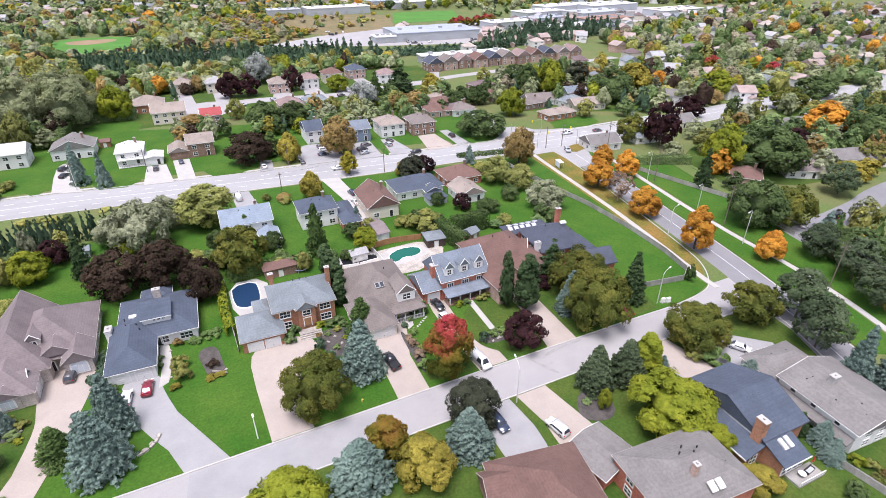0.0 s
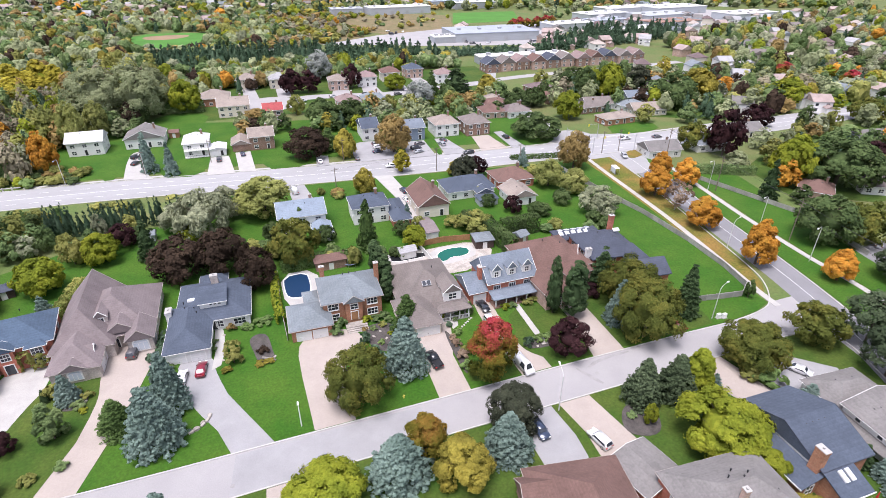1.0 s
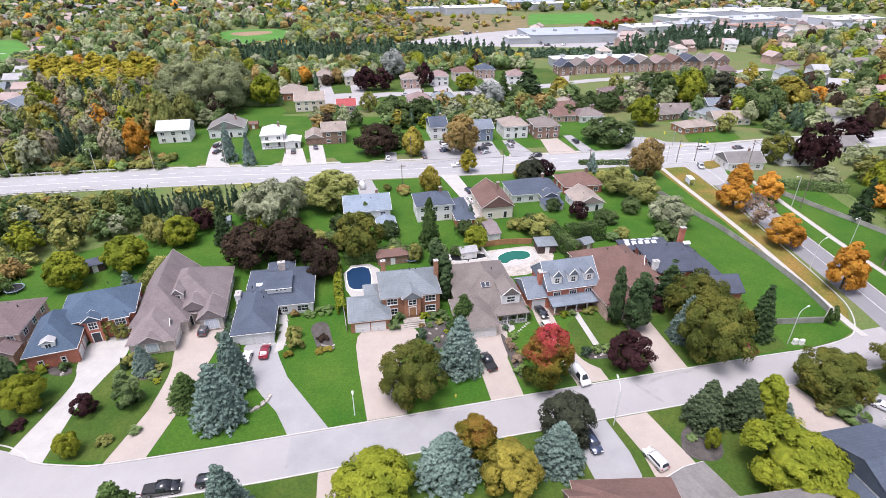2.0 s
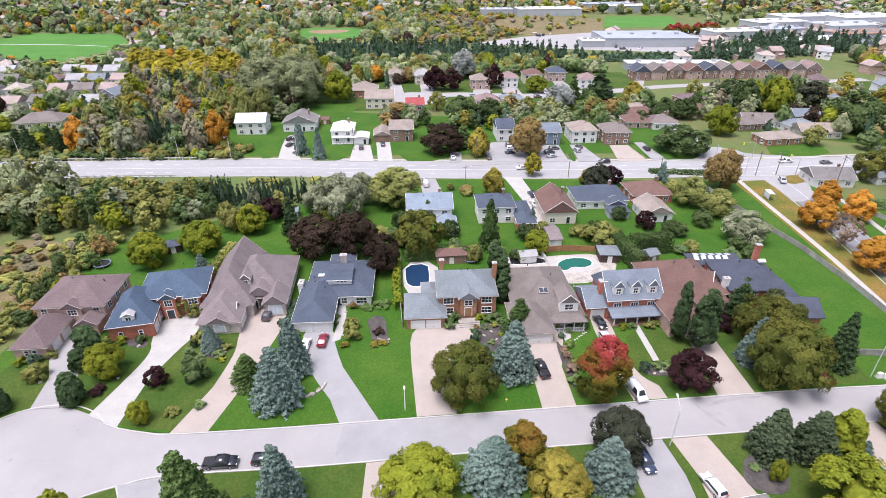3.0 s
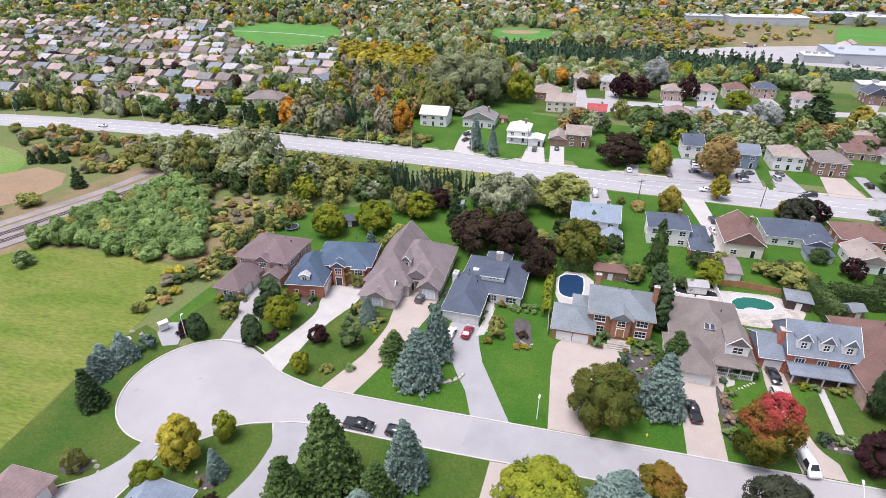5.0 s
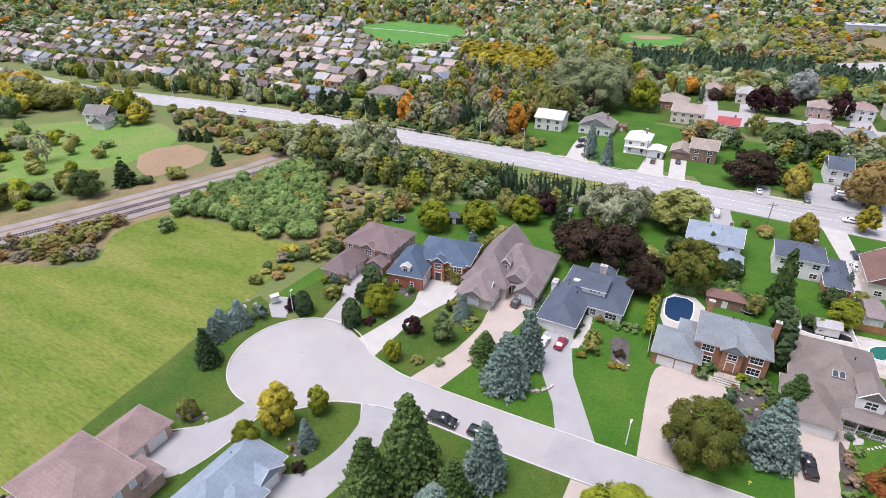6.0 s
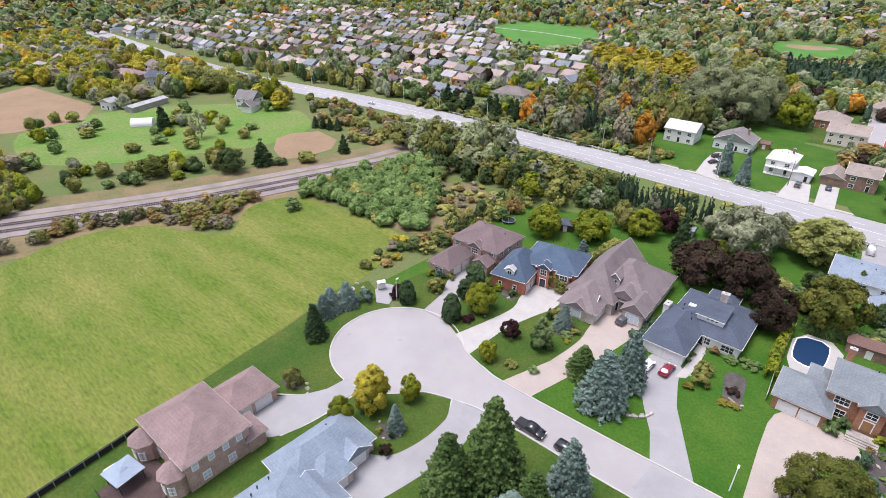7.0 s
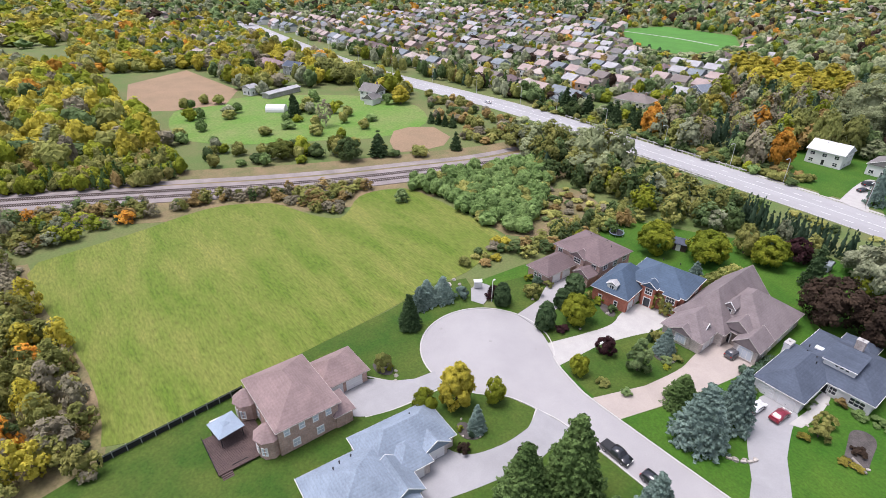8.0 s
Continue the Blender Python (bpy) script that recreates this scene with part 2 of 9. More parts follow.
leafage("leaf_blue", [(0.070, 0.110, 0.089), (0.165, 0.233, 0.195), (0.280, 0.373, 0.320)], 0.1, 0.12)
leafage("leaf_spruce", [(0.031, 0.061, 0.018), (0.084, 0.138, 0.041), (0.143, 0.215, 0.069)], 0.1, 0.2)
# lightened to put haze into the woods; named trees take leaf_yew instead
leafage("leaf_dark_spruce", [(0.026, 0.05, 0.03), (0.065, 0.11, 0.063), (0.114, 0.167, 0.106)], 0.1, 0.2)
leafage("leaf_pine", [(0.033, 0.05, 0.027), (0.082, 0.114, 0.058), (0.142, 0.184, 0.101)], 0.12, 0.15)
leafage("leaf_lime", [(0.115, 0.16, 0.02), (0.245, 0.285, 0.03), (0.41, 0.42, 0.045)], 0.3, 0.15)
leafage("leaf_ash", [(0.14, 0.16, 0.05), (0.275, 0.295, 0.09), (0.43, 0.43, 0.15)], 0.3, 0.15)
leafage("leaf_gold", [(0.12, 0.12, 0.025), (0.31, 0.265, 0.05), (0.52, 0.44, 0.085)], 0.3, 0.2)
leafage("leaf_orange", [(0.32, 0.15, 0.03), (0.6, 0.29, 0.045), (0.72, 0.42, 0.07)], 0.3, 0.18)
leafage("leaf_rust", [(0.133, 0.098, 0.043), (0.297, 0.208, 0.077), (0.420, 0.315, 0.127)], 0.25, 0.2)
leafage("leaf_plum", [(0.014, 0.008, 0.009), (0.036, 0.016, 0.018), (0.069, 0.031, 0.031)], 0.15, 0.2)
leafage("leaf_copper", [(0.024, 0.017, 0.012), (0.05, 0.034, 0.024), (0.088, 0.06, 0.04)], 0.15, 0.2)
# olive, green and willow are lightened, which puts distant haze into the woods
leafage("leaf_olive", [(0.105, 0.12, 0.034), (0.255, 0.268, 0.076), (0.44, 0.4, 0.125)], 0.25, 0.2)
leafage("leaf_maple", [(0.05, 0.068, 0.016), (0.125, 0.145, 0.032), (0.24, 0.215, 0.045)], 0.25, 0.15)
leafage("leaf_green", [(0.057, 0.099, 0.04), (0.156, 0.228, 0.086), (0.283, 0.358, 0.146)], 0.25, 0.2)
leafage("leaf_shrub", [(0.07, 0.122, 0.036), (0.165, 0.25, 0.08), (0.28, 0.385, 0.135)], 0.25, 0.15)
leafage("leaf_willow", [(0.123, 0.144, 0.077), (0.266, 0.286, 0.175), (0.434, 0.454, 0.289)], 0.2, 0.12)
leafage("leaf_silver", [(0.204, 0.230, 0.204), (0.340, 0.360, 0.330), (0.483, 0.506, 0.471)], 0.2, 0.1)
leafage("leaf_pale", [(0.156, 0.101, 0.070), (0.302, 0.213, 0.146), (0.436, 0.343, 0.251)], 0.2, 0.15)
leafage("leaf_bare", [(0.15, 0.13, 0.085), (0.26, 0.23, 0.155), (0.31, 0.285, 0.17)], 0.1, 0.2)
leafage("leaf_shade", [(0.026, 0.03, 0.02), (0.058, 0.066, 0.042), (0.105, 0.112, 0.07)], 0.2, 0.15)
leafage("leaf_turning", [(0.09, 0.11, 0.02), (0.22, 0.19, 0.03), (0.42, 0.19, 0.05)], 0.3, 0.15)
leafage("leaf_deep", [(0.036, 0.06, 0.024), (0.09, 0.135, 0.048), (0.16, 0.21, 0.08)], 0.25, 0.18)
leafage("leaf_yew", [(0.022, 0.042, 0.018), (0.056, 0.094, 0.038), (0.1, 0.15, 0.066)], 0.1, 0.18)
leafage("leaf_yellow", [(0.2, 0.19, 0.03), (0.45, 0.39, 0.05), (0.62, 0.53, 0.08)], 0.3, 0.15)
leafage("leaf_poplar", [(0.15, 0.175, 0.09), (0.28, 0.315, 0.165), (0.42, 0.45, 0.25)], 0.2, 0.12)
# the crimson maple: red above, olive below
leafage("leaf_red", [(0.1, 0.115, 0.02), (0.24, 0.19, 0.03), (0.38, 0.08, 0.055), (0.48, 0.065, 0.09)], 0.3, 0.1)
rn, rl = MATS["leaf_red"].node_tree.nodes, MATS["leaf_red"].node_tree.links
place, split, height_of, blend = rn.new("ShaderNodeTexCoord"), rn.new("ShaderNodeSeparateXYZ"), rn.new("ShaderNodeMapRange"), rn.new("ShaderNodeMath")
rl.new(place.outputs["Object"], split.inputs[0])
rl.new(split.outputs["Z"], height_of.inputs["Value"])
height_of.inputs["From Min"].default_value, height_of.inputs["From Max"].default_value = 4.5, 13.5
height_of.inputs["To Min"].default_value, height_of.inputs["To Max"].default_value = -0.6, 0.55
ramp_node = next(n for n in rn if n.bl_idname == "ShaderNodeValToRGB")
blend.operation, blend.use_clamp = "ADD", True
rl.new(ramp_node.inputs["Fac"].links[0].from_socket, blend.inputs[0])
rl.new(height_of.outputs[0], blend.inputs[1])
rl.new(blend.outputs[0], ramp_node.inputs["Fac"])

# ---- shapes ----
from mathutils.geometry import tessellate_polygon

rng = np.random.default_rng(7)


def mesh_of(name, verts, faces, material, smooth=False):
    me = bpy.data.meshes.new(name)
    me.from_pydata([tuple(v) for v in verts], [], [tuple(f) for f in faces])
    me.materials.append(MATS[material])
    if smooth:
        me.shade_smooth()
    return me


def fast_quads(name, verts, material):
    """A mesh from loose quads, four rows of verts each."""
    n = len(verts)
    me = bpy.data.meshes.new(name)
    me.vertices.add(n)
    me.vertices.foreach_set("co", np.asarray(verts, np.float32).ravel())
    me.loops.add(n)
    me.loops.foreach_set("vertex_index", np.arange(n, dtype=np.int32))
    me.polygons.add(n // 4)
    me.polygons.foreach_set("loop_start", np.arange(0, n, 4, dtype=np.int32))
    me.update(calc_edges=True)
    me.materials.append(MATS[material])
    return me


def fast_tris(name, verts, material, tones=None):
    """A mesh from loose triangles, three rows of verts each. tones: how far each tree of a wood differs in tone."""
    n = len(verts)
    me = bpy.data.meshes.new(name)
    me.vertices.add(n)
    me.vertices.foreach_set("co", np.asarray(verts, np.float32).ravel())
    me.loops.add(n)
    me.loops.foreach_set("vertex_index", np.arange(n, dtype=np.int32))
    me.polygons.add(n // 3)
    me.polygons.foreach_set("loop_start", np.arange(0, n, 3, dtype=np.int32))
    me.update(calc_edges=True)
    if tones is not None:
        me.attributes.new("tone", "FLOAT", "POINT").data.foreach_set("value", np.asarray(tones, np.float32))
    me.materials.append(MATS[material])
    return me


def bm_mesh(name, bm, material, smooth=False):
    bmesh.ops.recalc_face_normals(bm, faces=bm.faces)
    me = bpy.data.meshes.new(name)
    bm.to_mesh(me)
    bm.free()
    me.materials.append(MATS[material])
    if smooth:
        me.shade_smooth()
    return me


def part(name, me, parent, label="", m=None):
    """One mesh object under a thing or a part. me: a mesh."""
    ob = new(name, me)
    ob.parent = parent
    if m is not None:
        ob.matrix_local = m
    if label:
        ob["label"] = label
    return ob


def thing(name, m, label, category, group=""):
    return tagged(new_at(name, m), label, category, group)


def new_at(name, m, data=None):
    ob = new(name, data)
    ob.matrix_world = m
    return ob


def add_box(bm, x0, y0, z0, x1, y1, z1, bevel=0.0):
    made = bmesh.ops.create_cube(bm, size=1, matrix=Matrix.LocRotScale(((x0 + x1) / 2, (y0 + y1) / 2, (z0 + z1) / 2), None, (x1 - x0, y1 - y0, z1 - z0)))
    if bevel:
        edges = list({e for v in made["verts"] for e in v.link_edges})
        bmesh.ops.bevel(bm, geom=edges, offset=bevel, segments=1, affect="EDGES")


def boxes(name, rows, material, bevel=0.0):
    bm = bmesh.new()
    for row in rows:
        add_box(bm, *row, bevel)
    return bm_mesh(name, bm, material)


def add_cyl(bm, p, q, r0, r1=None, sides=8):
    """A tapered round bar from p to q."""
    p, q = Vector(p), Vector(q)
    turn = (q - p).to_track_quat("Z", "Y").to_matrix().to_4x4()
    bmesh.ops.create_cone(bm, cap_ends=True, segments=sides, radius1=r0, radius2=r0 if r1 is None else r1, depth=(q - p).length, matrix=Matrix.Translation((p + q) / 2) @ turn)


def bars(name, rows, material, sides=8):
    bm = bmesh.new()
    for p, q, r0, r1 in rows:
        add_cyl(bm, p, q, r0, r1, sides)
    return bm_mesh(name, bm, material)


def smooth_line(points, steps=6):
    """A Catmull-Rom line through the points."""
    p = [Vector(v) for v in points]
    p = [2 * p[0] - p[1], *p, 2 * p[-1] - p[-2]]
    out = []
    for i in range(1, len(p) - 2):
        for s in range(steps):
            t = s / steps
            a, b, c, d = p[i - 1], p[i], p[i + 1], p[i + 2]
            out.append(0.5 * (2 * b + (c - a) * t + (2 * a - 5 * b + 4 * c - d) * t * t + (3 * b - a - 3 * c + d) * t**3))
    return [*out, p[-2]]


def offset(line, d):
    """The line moved sideways, to its left."""
    out = []
    for i, p in enumerate(line):
        way = (line[min(i + 1, len(line) - 1)] - line[max(i - 1, 0)]).normalized()
        out.append(p + d * Vector((-way.y, way.x)))
    return out


def strip(name, left, right, z0, z1, material):
    """A slab between two lines of equal length, with its edges closed."""
    verts, faces, n = [], [], len(left)
    for a, b in zip(left, right):
        verts += [(a.x, a.y, z1), (b.x, b.y, z1), (b.x, b.y, z0), (a.x, a.y, z0)]
    for i in range(n - 1):
        k, j = 4 * i, 4 * i + 4
        faces += [(k + 1, k, j, j + 1)[::-1][::-1], (k + 2, k + 1, j + 1, j + 2), (k, k + 3, j + 3, j)]
    faces += [(0, 1, 2, 3), (4 * n - 1, 4 * n - 2, 4 * n - 3, 4 * n - 4)]
    me = mesh_of(name, verts, faces, material)
    bm = bmesh.new()
    bm.from_mesh(me)
    bmesh.ops.recalc_face_normals(bm, faces=bm.faces)
    bm.to_mesh(me)
    bm.free()
    return me


def ribbon(name, points, width, z0, z1, material, shift=0.0, steps=6):
    line = smooth_line([Vector(p) for p in points], steps)
    return strip(name, offset(line, shift + width / 2), offset(line, shift - width / 2), z0, z1, material)


def slab(name, points, z0, z1, material, rounded=0, sharp=0):
    """A flat plate of the given outline; rounded: rounds its corners by cutting them that many times, but for the first sharp ones."""
    pts = [Vector(p) for p in points]
    if sharp:
        keep, pts = pts[:sharp], pts[sharp:]
        for _ in range(rounded):
            pts = [pts[0]] + [q for i, p in enumerate(pts[1:-1], 1) for q in (p.lerp(pts[i - 1], 0.25), p.lerp(pts[i + 1], 0.25))] + [pts[-1]]
        pts, rounded = keep + pts, 0
    for _ in range(rounded):
        pts = [q for i, p in enumerate(pts) for q in (p.lerp(pts[i - 1], 0.25), p.lerp(pts[(i + 1) % len(pts)], 0.25))]
    n = len(pts)
    verts = [(p.x, p.y, z0) for p in pts] + [(p.x, p.y, z1) for p in pts]
    faces = [(i, (i + 1) % n, n + (i + 1) % n, n + i) for i in range(n)]
    faces += [tuple(n + i for i in tri) for tri in tessellate_polygon([[Vector((p.x, p.y, 0)) for p in pts]])]
    return mesh_of(name, verts, faces, material)


def setting(name, me, label, category):
    return tagged(new(name, me), label, category, kind="structure")


def inside(x, y, poly):
    hit = False
    for (ax, ay), (bx, by) in zip(poly, poly[1:] + poly[:1]):
        if (ay > y) != (by > y) and x < (bx - ax) * (y - ay) / (by - ay) + ax:
            hit = not hit
    return hit


def arc(cx, cy, r, a0, a1, n):
    return [(cx + r * math.cos(radians(a0 + (a1 - a0) * i / n)), cy + r * math.sin(radians(a0 + (a1 - a0) * i / n))) for i in range(n + 1)]

# ---- ground, streets, lawns ----
YARD = 0.12
STREET_FAR = [(-43.5, 69.7), (-25, 69.75), (-6, 70.2), (20, 70.85), (50, 71.6), (80, 72.2), (94, 72.3), (104, 73.4), (109.5, 75.6)]
STREET_NEAR = [(-47.4, 59.6), (-40, 61.0), (-18, 61.1), (7, 61.9), (40, 62.6), (75, 63.4), (98, 64.2), (108, 64.0), (112.5, 61.0)]
MAIN = [(-1000, 258), (-800, 238), (-632, 221), (-514, 209), (-420, 202), (-340, 198), (-276, 203), (-220, 208), (-180, 208.5), (-130, 206), (-85, 204), (-45, 201.5), (0, 196.5), (50, 192.5), (100, 190), (150, 189), (210, 190), (300, 194), (430, 192)]
BOULEVARD = [(139.5, 184), (137.5, 165), (134.5, 148), (131.0, 130), (127.6, 110), (124.5, 92), (121.5, 77), (117.5, 62), (112, 44), (104, 24), (92, 0)]

setting("ground", mesh_of("ground", [(-4200, -2600, 0), (4200, -2600, 0), (4200, 4600, 0), (-4200, 4600, 0)], [(0, 1, 2, 3)], "rough_grass"), "rough autumn grass ground under the whole suburb", "ground")
setting("far_hill_ground", mesh_of("backdrop", [(-4200, 4400, 0), (4200, 4400, 0), (4200, 4600, 160), (-4200, 4600, 160)], [(0, 1, 2, 3)], "leaf_olive"), "distant wooded rise at the horizon", "backdrop")

# the street, its turning circle and the two wider roads
circle = arc(-67, 64, 14.2, 40, 318, 44)
street_outline = [*circle, (-53.0, 57.6), *STREET_NEAR, (121.5, 62), (124, 76), *STREET_FAR[::-1], (-50.0, 71.0)]
setting("road", slab("road", street_outline, -0.05, 0.02, "asphalt_pale"), "pale gray residential street ending in a round turning circle", "road")
setting("road_main", ribbon("road_main", MAIN, 17.5, -0.05, 0.03, "main_road"), "wide pale gray four-lane main road", "road")
setting("road_boulevard", ribbon("road_boulevard", BOULEVARD, 9.5, -0.05, 0.028, "asphalt_worn"), "gray side road lined with orange maples", "road")
setting("road_junction", slab("road_junction", [(110, 186), (117, 181), (123, 172), (126, 157), (136, 157), (145, 167), (152, 173), (162, 180), (174, 181), (174, 200), (142, 203), (138, 214), (118, 214), (114, 203)], -0.05, 0.033, "main_road", 1), "wide pale crossing of the main road and the side road", "road")
setting("traffic_island", slab("traffic_island", [(138, 171), (147, 174), (153, 179), (146, 181), (140, 178)], 0.0, 0.14, "autumn_grass", 1), "small grass island at the crossing", "traffic island")
setting("road_side", ribbon("road_side", [(124, 196), (126, 214), (128, 240), (131, 284), (138, 318), (150, 345), (165, 385)], 9.0, -0.05, 0.036, "main_road"), "narrow pale street leading away from the main road", "road")
setting("road_court", ribbon("road_court", [(10, 311), (27, 316), (45, 314), (63, 310.5), (83, 310), (98, 314), (121, 318), (139, 320)], 10.0, -0.05, 0.06, "asphalt_pale"), "pale asphalt court among brick houses", "road")
setting("road_court", slab("road_court", arc(5, 308, 15.5, 0, 345, 24), -0.05, 0.064, "asphalt_pale"), "round pale asphalt end of the court", "road")
for outline in ([(40, 318), (52, 317), (51, 328), (42, 328)], [(58, 315), (69, 315), (69, 332), (60, 332)], [(76, 314), (86, 314), (86, 341), (78, 341)], [(93, 317), (103, 318), (102, 347), (95, 347)], [(-8, 318), (0, 321), (-2, 348), (-9, 348)], [(10, 321), (18, 319), (17, 344), (10, 344)], [(14, 296), (24, 302), (16, 314), (8, 300)], [(-16, 300), (-8, 302), (-10, 312), (-22, 312)]):
    setting("driveway", slab("driveway", outline, 0.0, 0.068, "asphalt_pale"), "pale asphalt driveway on the court", "driveway")
setting("road_town", ribbon("road_town", [(140, 323), (164, 328), (200, 331), (250, 332), (300, 338)], 8.0, -0.05, 0.066, "asphalt_pale"), "pale street before a row of brick townhouses", "road")
setting("road_east", ribbon("road_east", [(143, 82), (158, 84), (172, 86), (194, 89), (212, 93), (260, 98)], 8.5, -0.05, 0.05, "asphalt_worn"), "gray asphalt street behind the tall hedge", "road")
for k, (a, b) in enumerate((((200, 235), (420, 262)), ((190, 290), (460, 330)), ((-520, 254), (-215, 256)), ((-560, 308), (-220, 312)), ((-600, 362), (-240, 366)), ((-640, 416), (-270, 420)), ((-640, 470), (-380, 474)), ((-640, 540), (-400, 544)))):
    setting("road_far", ribbon("road_far", [a, ((a[0] + b[0]) / 2, (a[1] + b[1]) / 2 + 4), b], 8.0, -0.05, 0.05, "asphalt_pale"), "far residential street of pale asphalt", "road")

# lane lines of the main road: dashes along both halves
main_line = smooth_line([Vector(p) for p in MAIN], 6)


def dashes(line, shift, long, gap, width, z):
    rows, run, moved = [], 0.0, offset(line, shift)
    verts, faces = [], []
    for a, b in zip(moved, moved[1:]):
        way = (b - a).normalized()
        side, s, far = Vector((-way.y, way.x)) * width / 2, 0.0, (b - a).length
        while s < far:
            e = min(far, s + long)
            p, q, k = a + way * s, a + way * e, len(verts)
            verts += [(*(p + side), z), (*(p - side), z), (*(q - side), z), (*(q + side), z)]
            faces.append((k, k + 1, k + 2, k + 3))
            s += long + gap
    return verts, faces


for shift, long, gap in ((4.3, 3, 6), (-4.3, 3, 6), (0.12, 60, 0)):
    setting("lane_line", mesh_of("lane_line", *dashes(main_line, shift, long, gap, 0.16, 0.036), "line_white"), "worn white lane line painted on the main road", "road marking")
setting("lane_line", mesh_of("lane_line", *dashes(smooth_line([Vector(p) for p in BOULEVARD], 6), 0, 60, 0, 0.12, 0.034), "line_white"), "thin yellow centre line on the side road", "road marking")

# kerbs and pavements
def kerb(points, steps=5, width=0.26):
    line = smooth_line([Vector(p) for p in points], steps)
    return setting("kerb", strip("kerb", offset(line, width / 2), offset(line, -width / 2), 0.0, 0.16, "kerb_concrete"), "pale concrete kerb along the street edge", "kerb")


kerb([*arc(-67, 64, 14.3, 40, 318, 44)], 2)
kerb([(-56.2, 73.1), (-53.0, 71.7), (-48, 70.4), *STREET_FAR[:7], (104, 73.5), (109.3, 75.8), (114.5, 82), (117.5, 90), (121.5, 110), (125.5, 132), (129, 150), (132, 168), (133.5, 178)])
kerb([(-56.5, 54.6), (-53.2, 57.5), *STREET_NEAR[:8], (112.3, 60.5), (111.5, 54), (107, 42), (99, 24)])
kerb([(142.3, 166), (139.3, 148), (135.8, 130), (132.4, 110), (129.3, 92), (126.3, 77), (122.3, 61), (116.8, 43), (109, 23)])
kerb([(-63.0, 50.4), (-63.2, 44.1), (-63.6, 40.5), (-64.2, 37.2), (-65.5, 33)], 5, 0.3)
kerb([(-67.2, 50.2), (-68.0, 46.2), (-70.2, 42.2), (-73.6, 39.4), (-75.6, 38)], 5, 0.3)
kerb([(-47.9, 59.4), (-45.5, 55), (-45.2, 50), (-46.2, 45.5), (-47.4, 42.5), (-49.8, 40.7)], 5, 0.3)
main_kerb = [Vector(p) for p in MAIN]
for shift in (8.9, -8.9):
    line = offset(smooth_line(main_kerb, 5), shift)
    setting("kerb", strip("kerb", offset(line, 0.18), offset(line, -0.18), 0.0, 0.16, "kerb_concrete"), "pale concrete kerb of the main road", "kerb")
line = offset(smooth_line([Vector(p) for p in MAIN[10:17]], 5), 10.6)
setting("pavement", strip("pavement", offset(line, 0.75), offset(line, -0.75), 0.0, 0.07, "concrete"), "concrete pavement beside the main road", "pavement")
for points in ([(109.8, 73.6), (110.4, 80), (112.3, 91.5), (116, 116.5), (118.1, 136), (120.2, 160), (122.2, 179)], [(126, 36), (130.5, 46), (134.2, 59.7), (136.3, 73.4), (137.2, 90), (139.5, 110), (143, 132), (147, 156), (149, 176)]):
    setting("pavement", ribbon("pavement", points, 1.7, 0.0, 0.1, "concrete"), "narrow concrete pavement beside the maple-lined road", "pavement")

# lawns: one raised sheet on each side of the street
north = [*arc(-67, 64, 14.45, 128, 44, 14), (-53.0, 71.9), (-48, 70.6), (-43.5, 69.9), (-25, 69.95), (-6, 70.4), (20, 71.05), (50, 71.8), (80, 72.4), (94, 72.5), (103.5, 73.7), (108.6, 75.6), (108.8, 82), (110.6, 93), (114, 116), (116.3, 136), (118.2, 160), (119, 176), (60, 182), (0, 186), (-14, 184), (-30, 168), (-50, 162), (-70, 150), (-86, 142), (-87, 122), (-85, 106), (-87, 94), (-88, 80)]
setting("lawn", slab("lawn", north, 0.0, YARD, "lawn"), "mown green lawns and back gardens of the street", "lawn")
south = [(-53.2, 57.3), (-47.4, 59.4), (-40, 60.8), (-18, 60.9), (7, 61.7), (40, 62.4), (75, 63.2), (98, 64.0), (107.6, 63.8), (111.6, 60.0), (110.8, 54), (106, 42), (97, 20), (84, -40), (-60, -40), (-79, -26), (-83.3, -8), (-86, 18), (-89, 30), (-91, 54), (-94, 70), (-91, 78), *arc(-67, 64, 14.45, 140, 312, 26)]
setting("lawn", slab("lawn", south, 0.0, YARD, "lawn_olive"), "mown green lawns on the near side of the street", "lawn")
for outline in ([(-85, 80), (-76, 77.6), (-65, 77.9), (-58.5, 75), (-53, 72.4), (-48, 71.1), (-43.5, 70.4), (-36.8, 70.3), (-33.6, 79), (-30.4, 91.5), (-30, 99), (-44, 99), (-58, 98), (-72, 96), (-82, 93)], [(31, 71.8), (50, 72.4), (66, 72.7), (84, 73), (92, 73.2), (88, 90), (76, 92), (60, 92.5), (47, 93), (46, 82), (31, 78)]):
    setting("lawn", slab("lawn", outline, 0.0, YARD + 0.006, "lawn_olive", 1), "darker olive green front lawns", "lawn")
setting("verge", slab("verge", [(118.9, 176), (118.0, 160), (116.1, 136), (113.8, 116), (111.5, 93), (110.2, 82), (109.4, 77), (114.2, 82.5), (117.2, 90), (121.2, 110), (125.2, 132), (128.7, 150), (131, 166), (131.5, 176)], 0.0, 0.09, "autumn_grass"), "grass verge strewn with fallen orange leaves", "verge")
setting("verge", slab("verge", [(123.0, 60), (126.8, 77), (129.8, 92), (132.8, 110), (136.2, 130), (139.8, 148), (142.8, 166), (146, 172), (142, 132), (138.4, 110), (136.2, 90), (135.3, 73.6), (133.3, 60), (129.5, 47), (125, 38), (117.6, 43)], 0.0, 0.09, "lawn"), "green grass verge beside the maple-lined road", "verge")
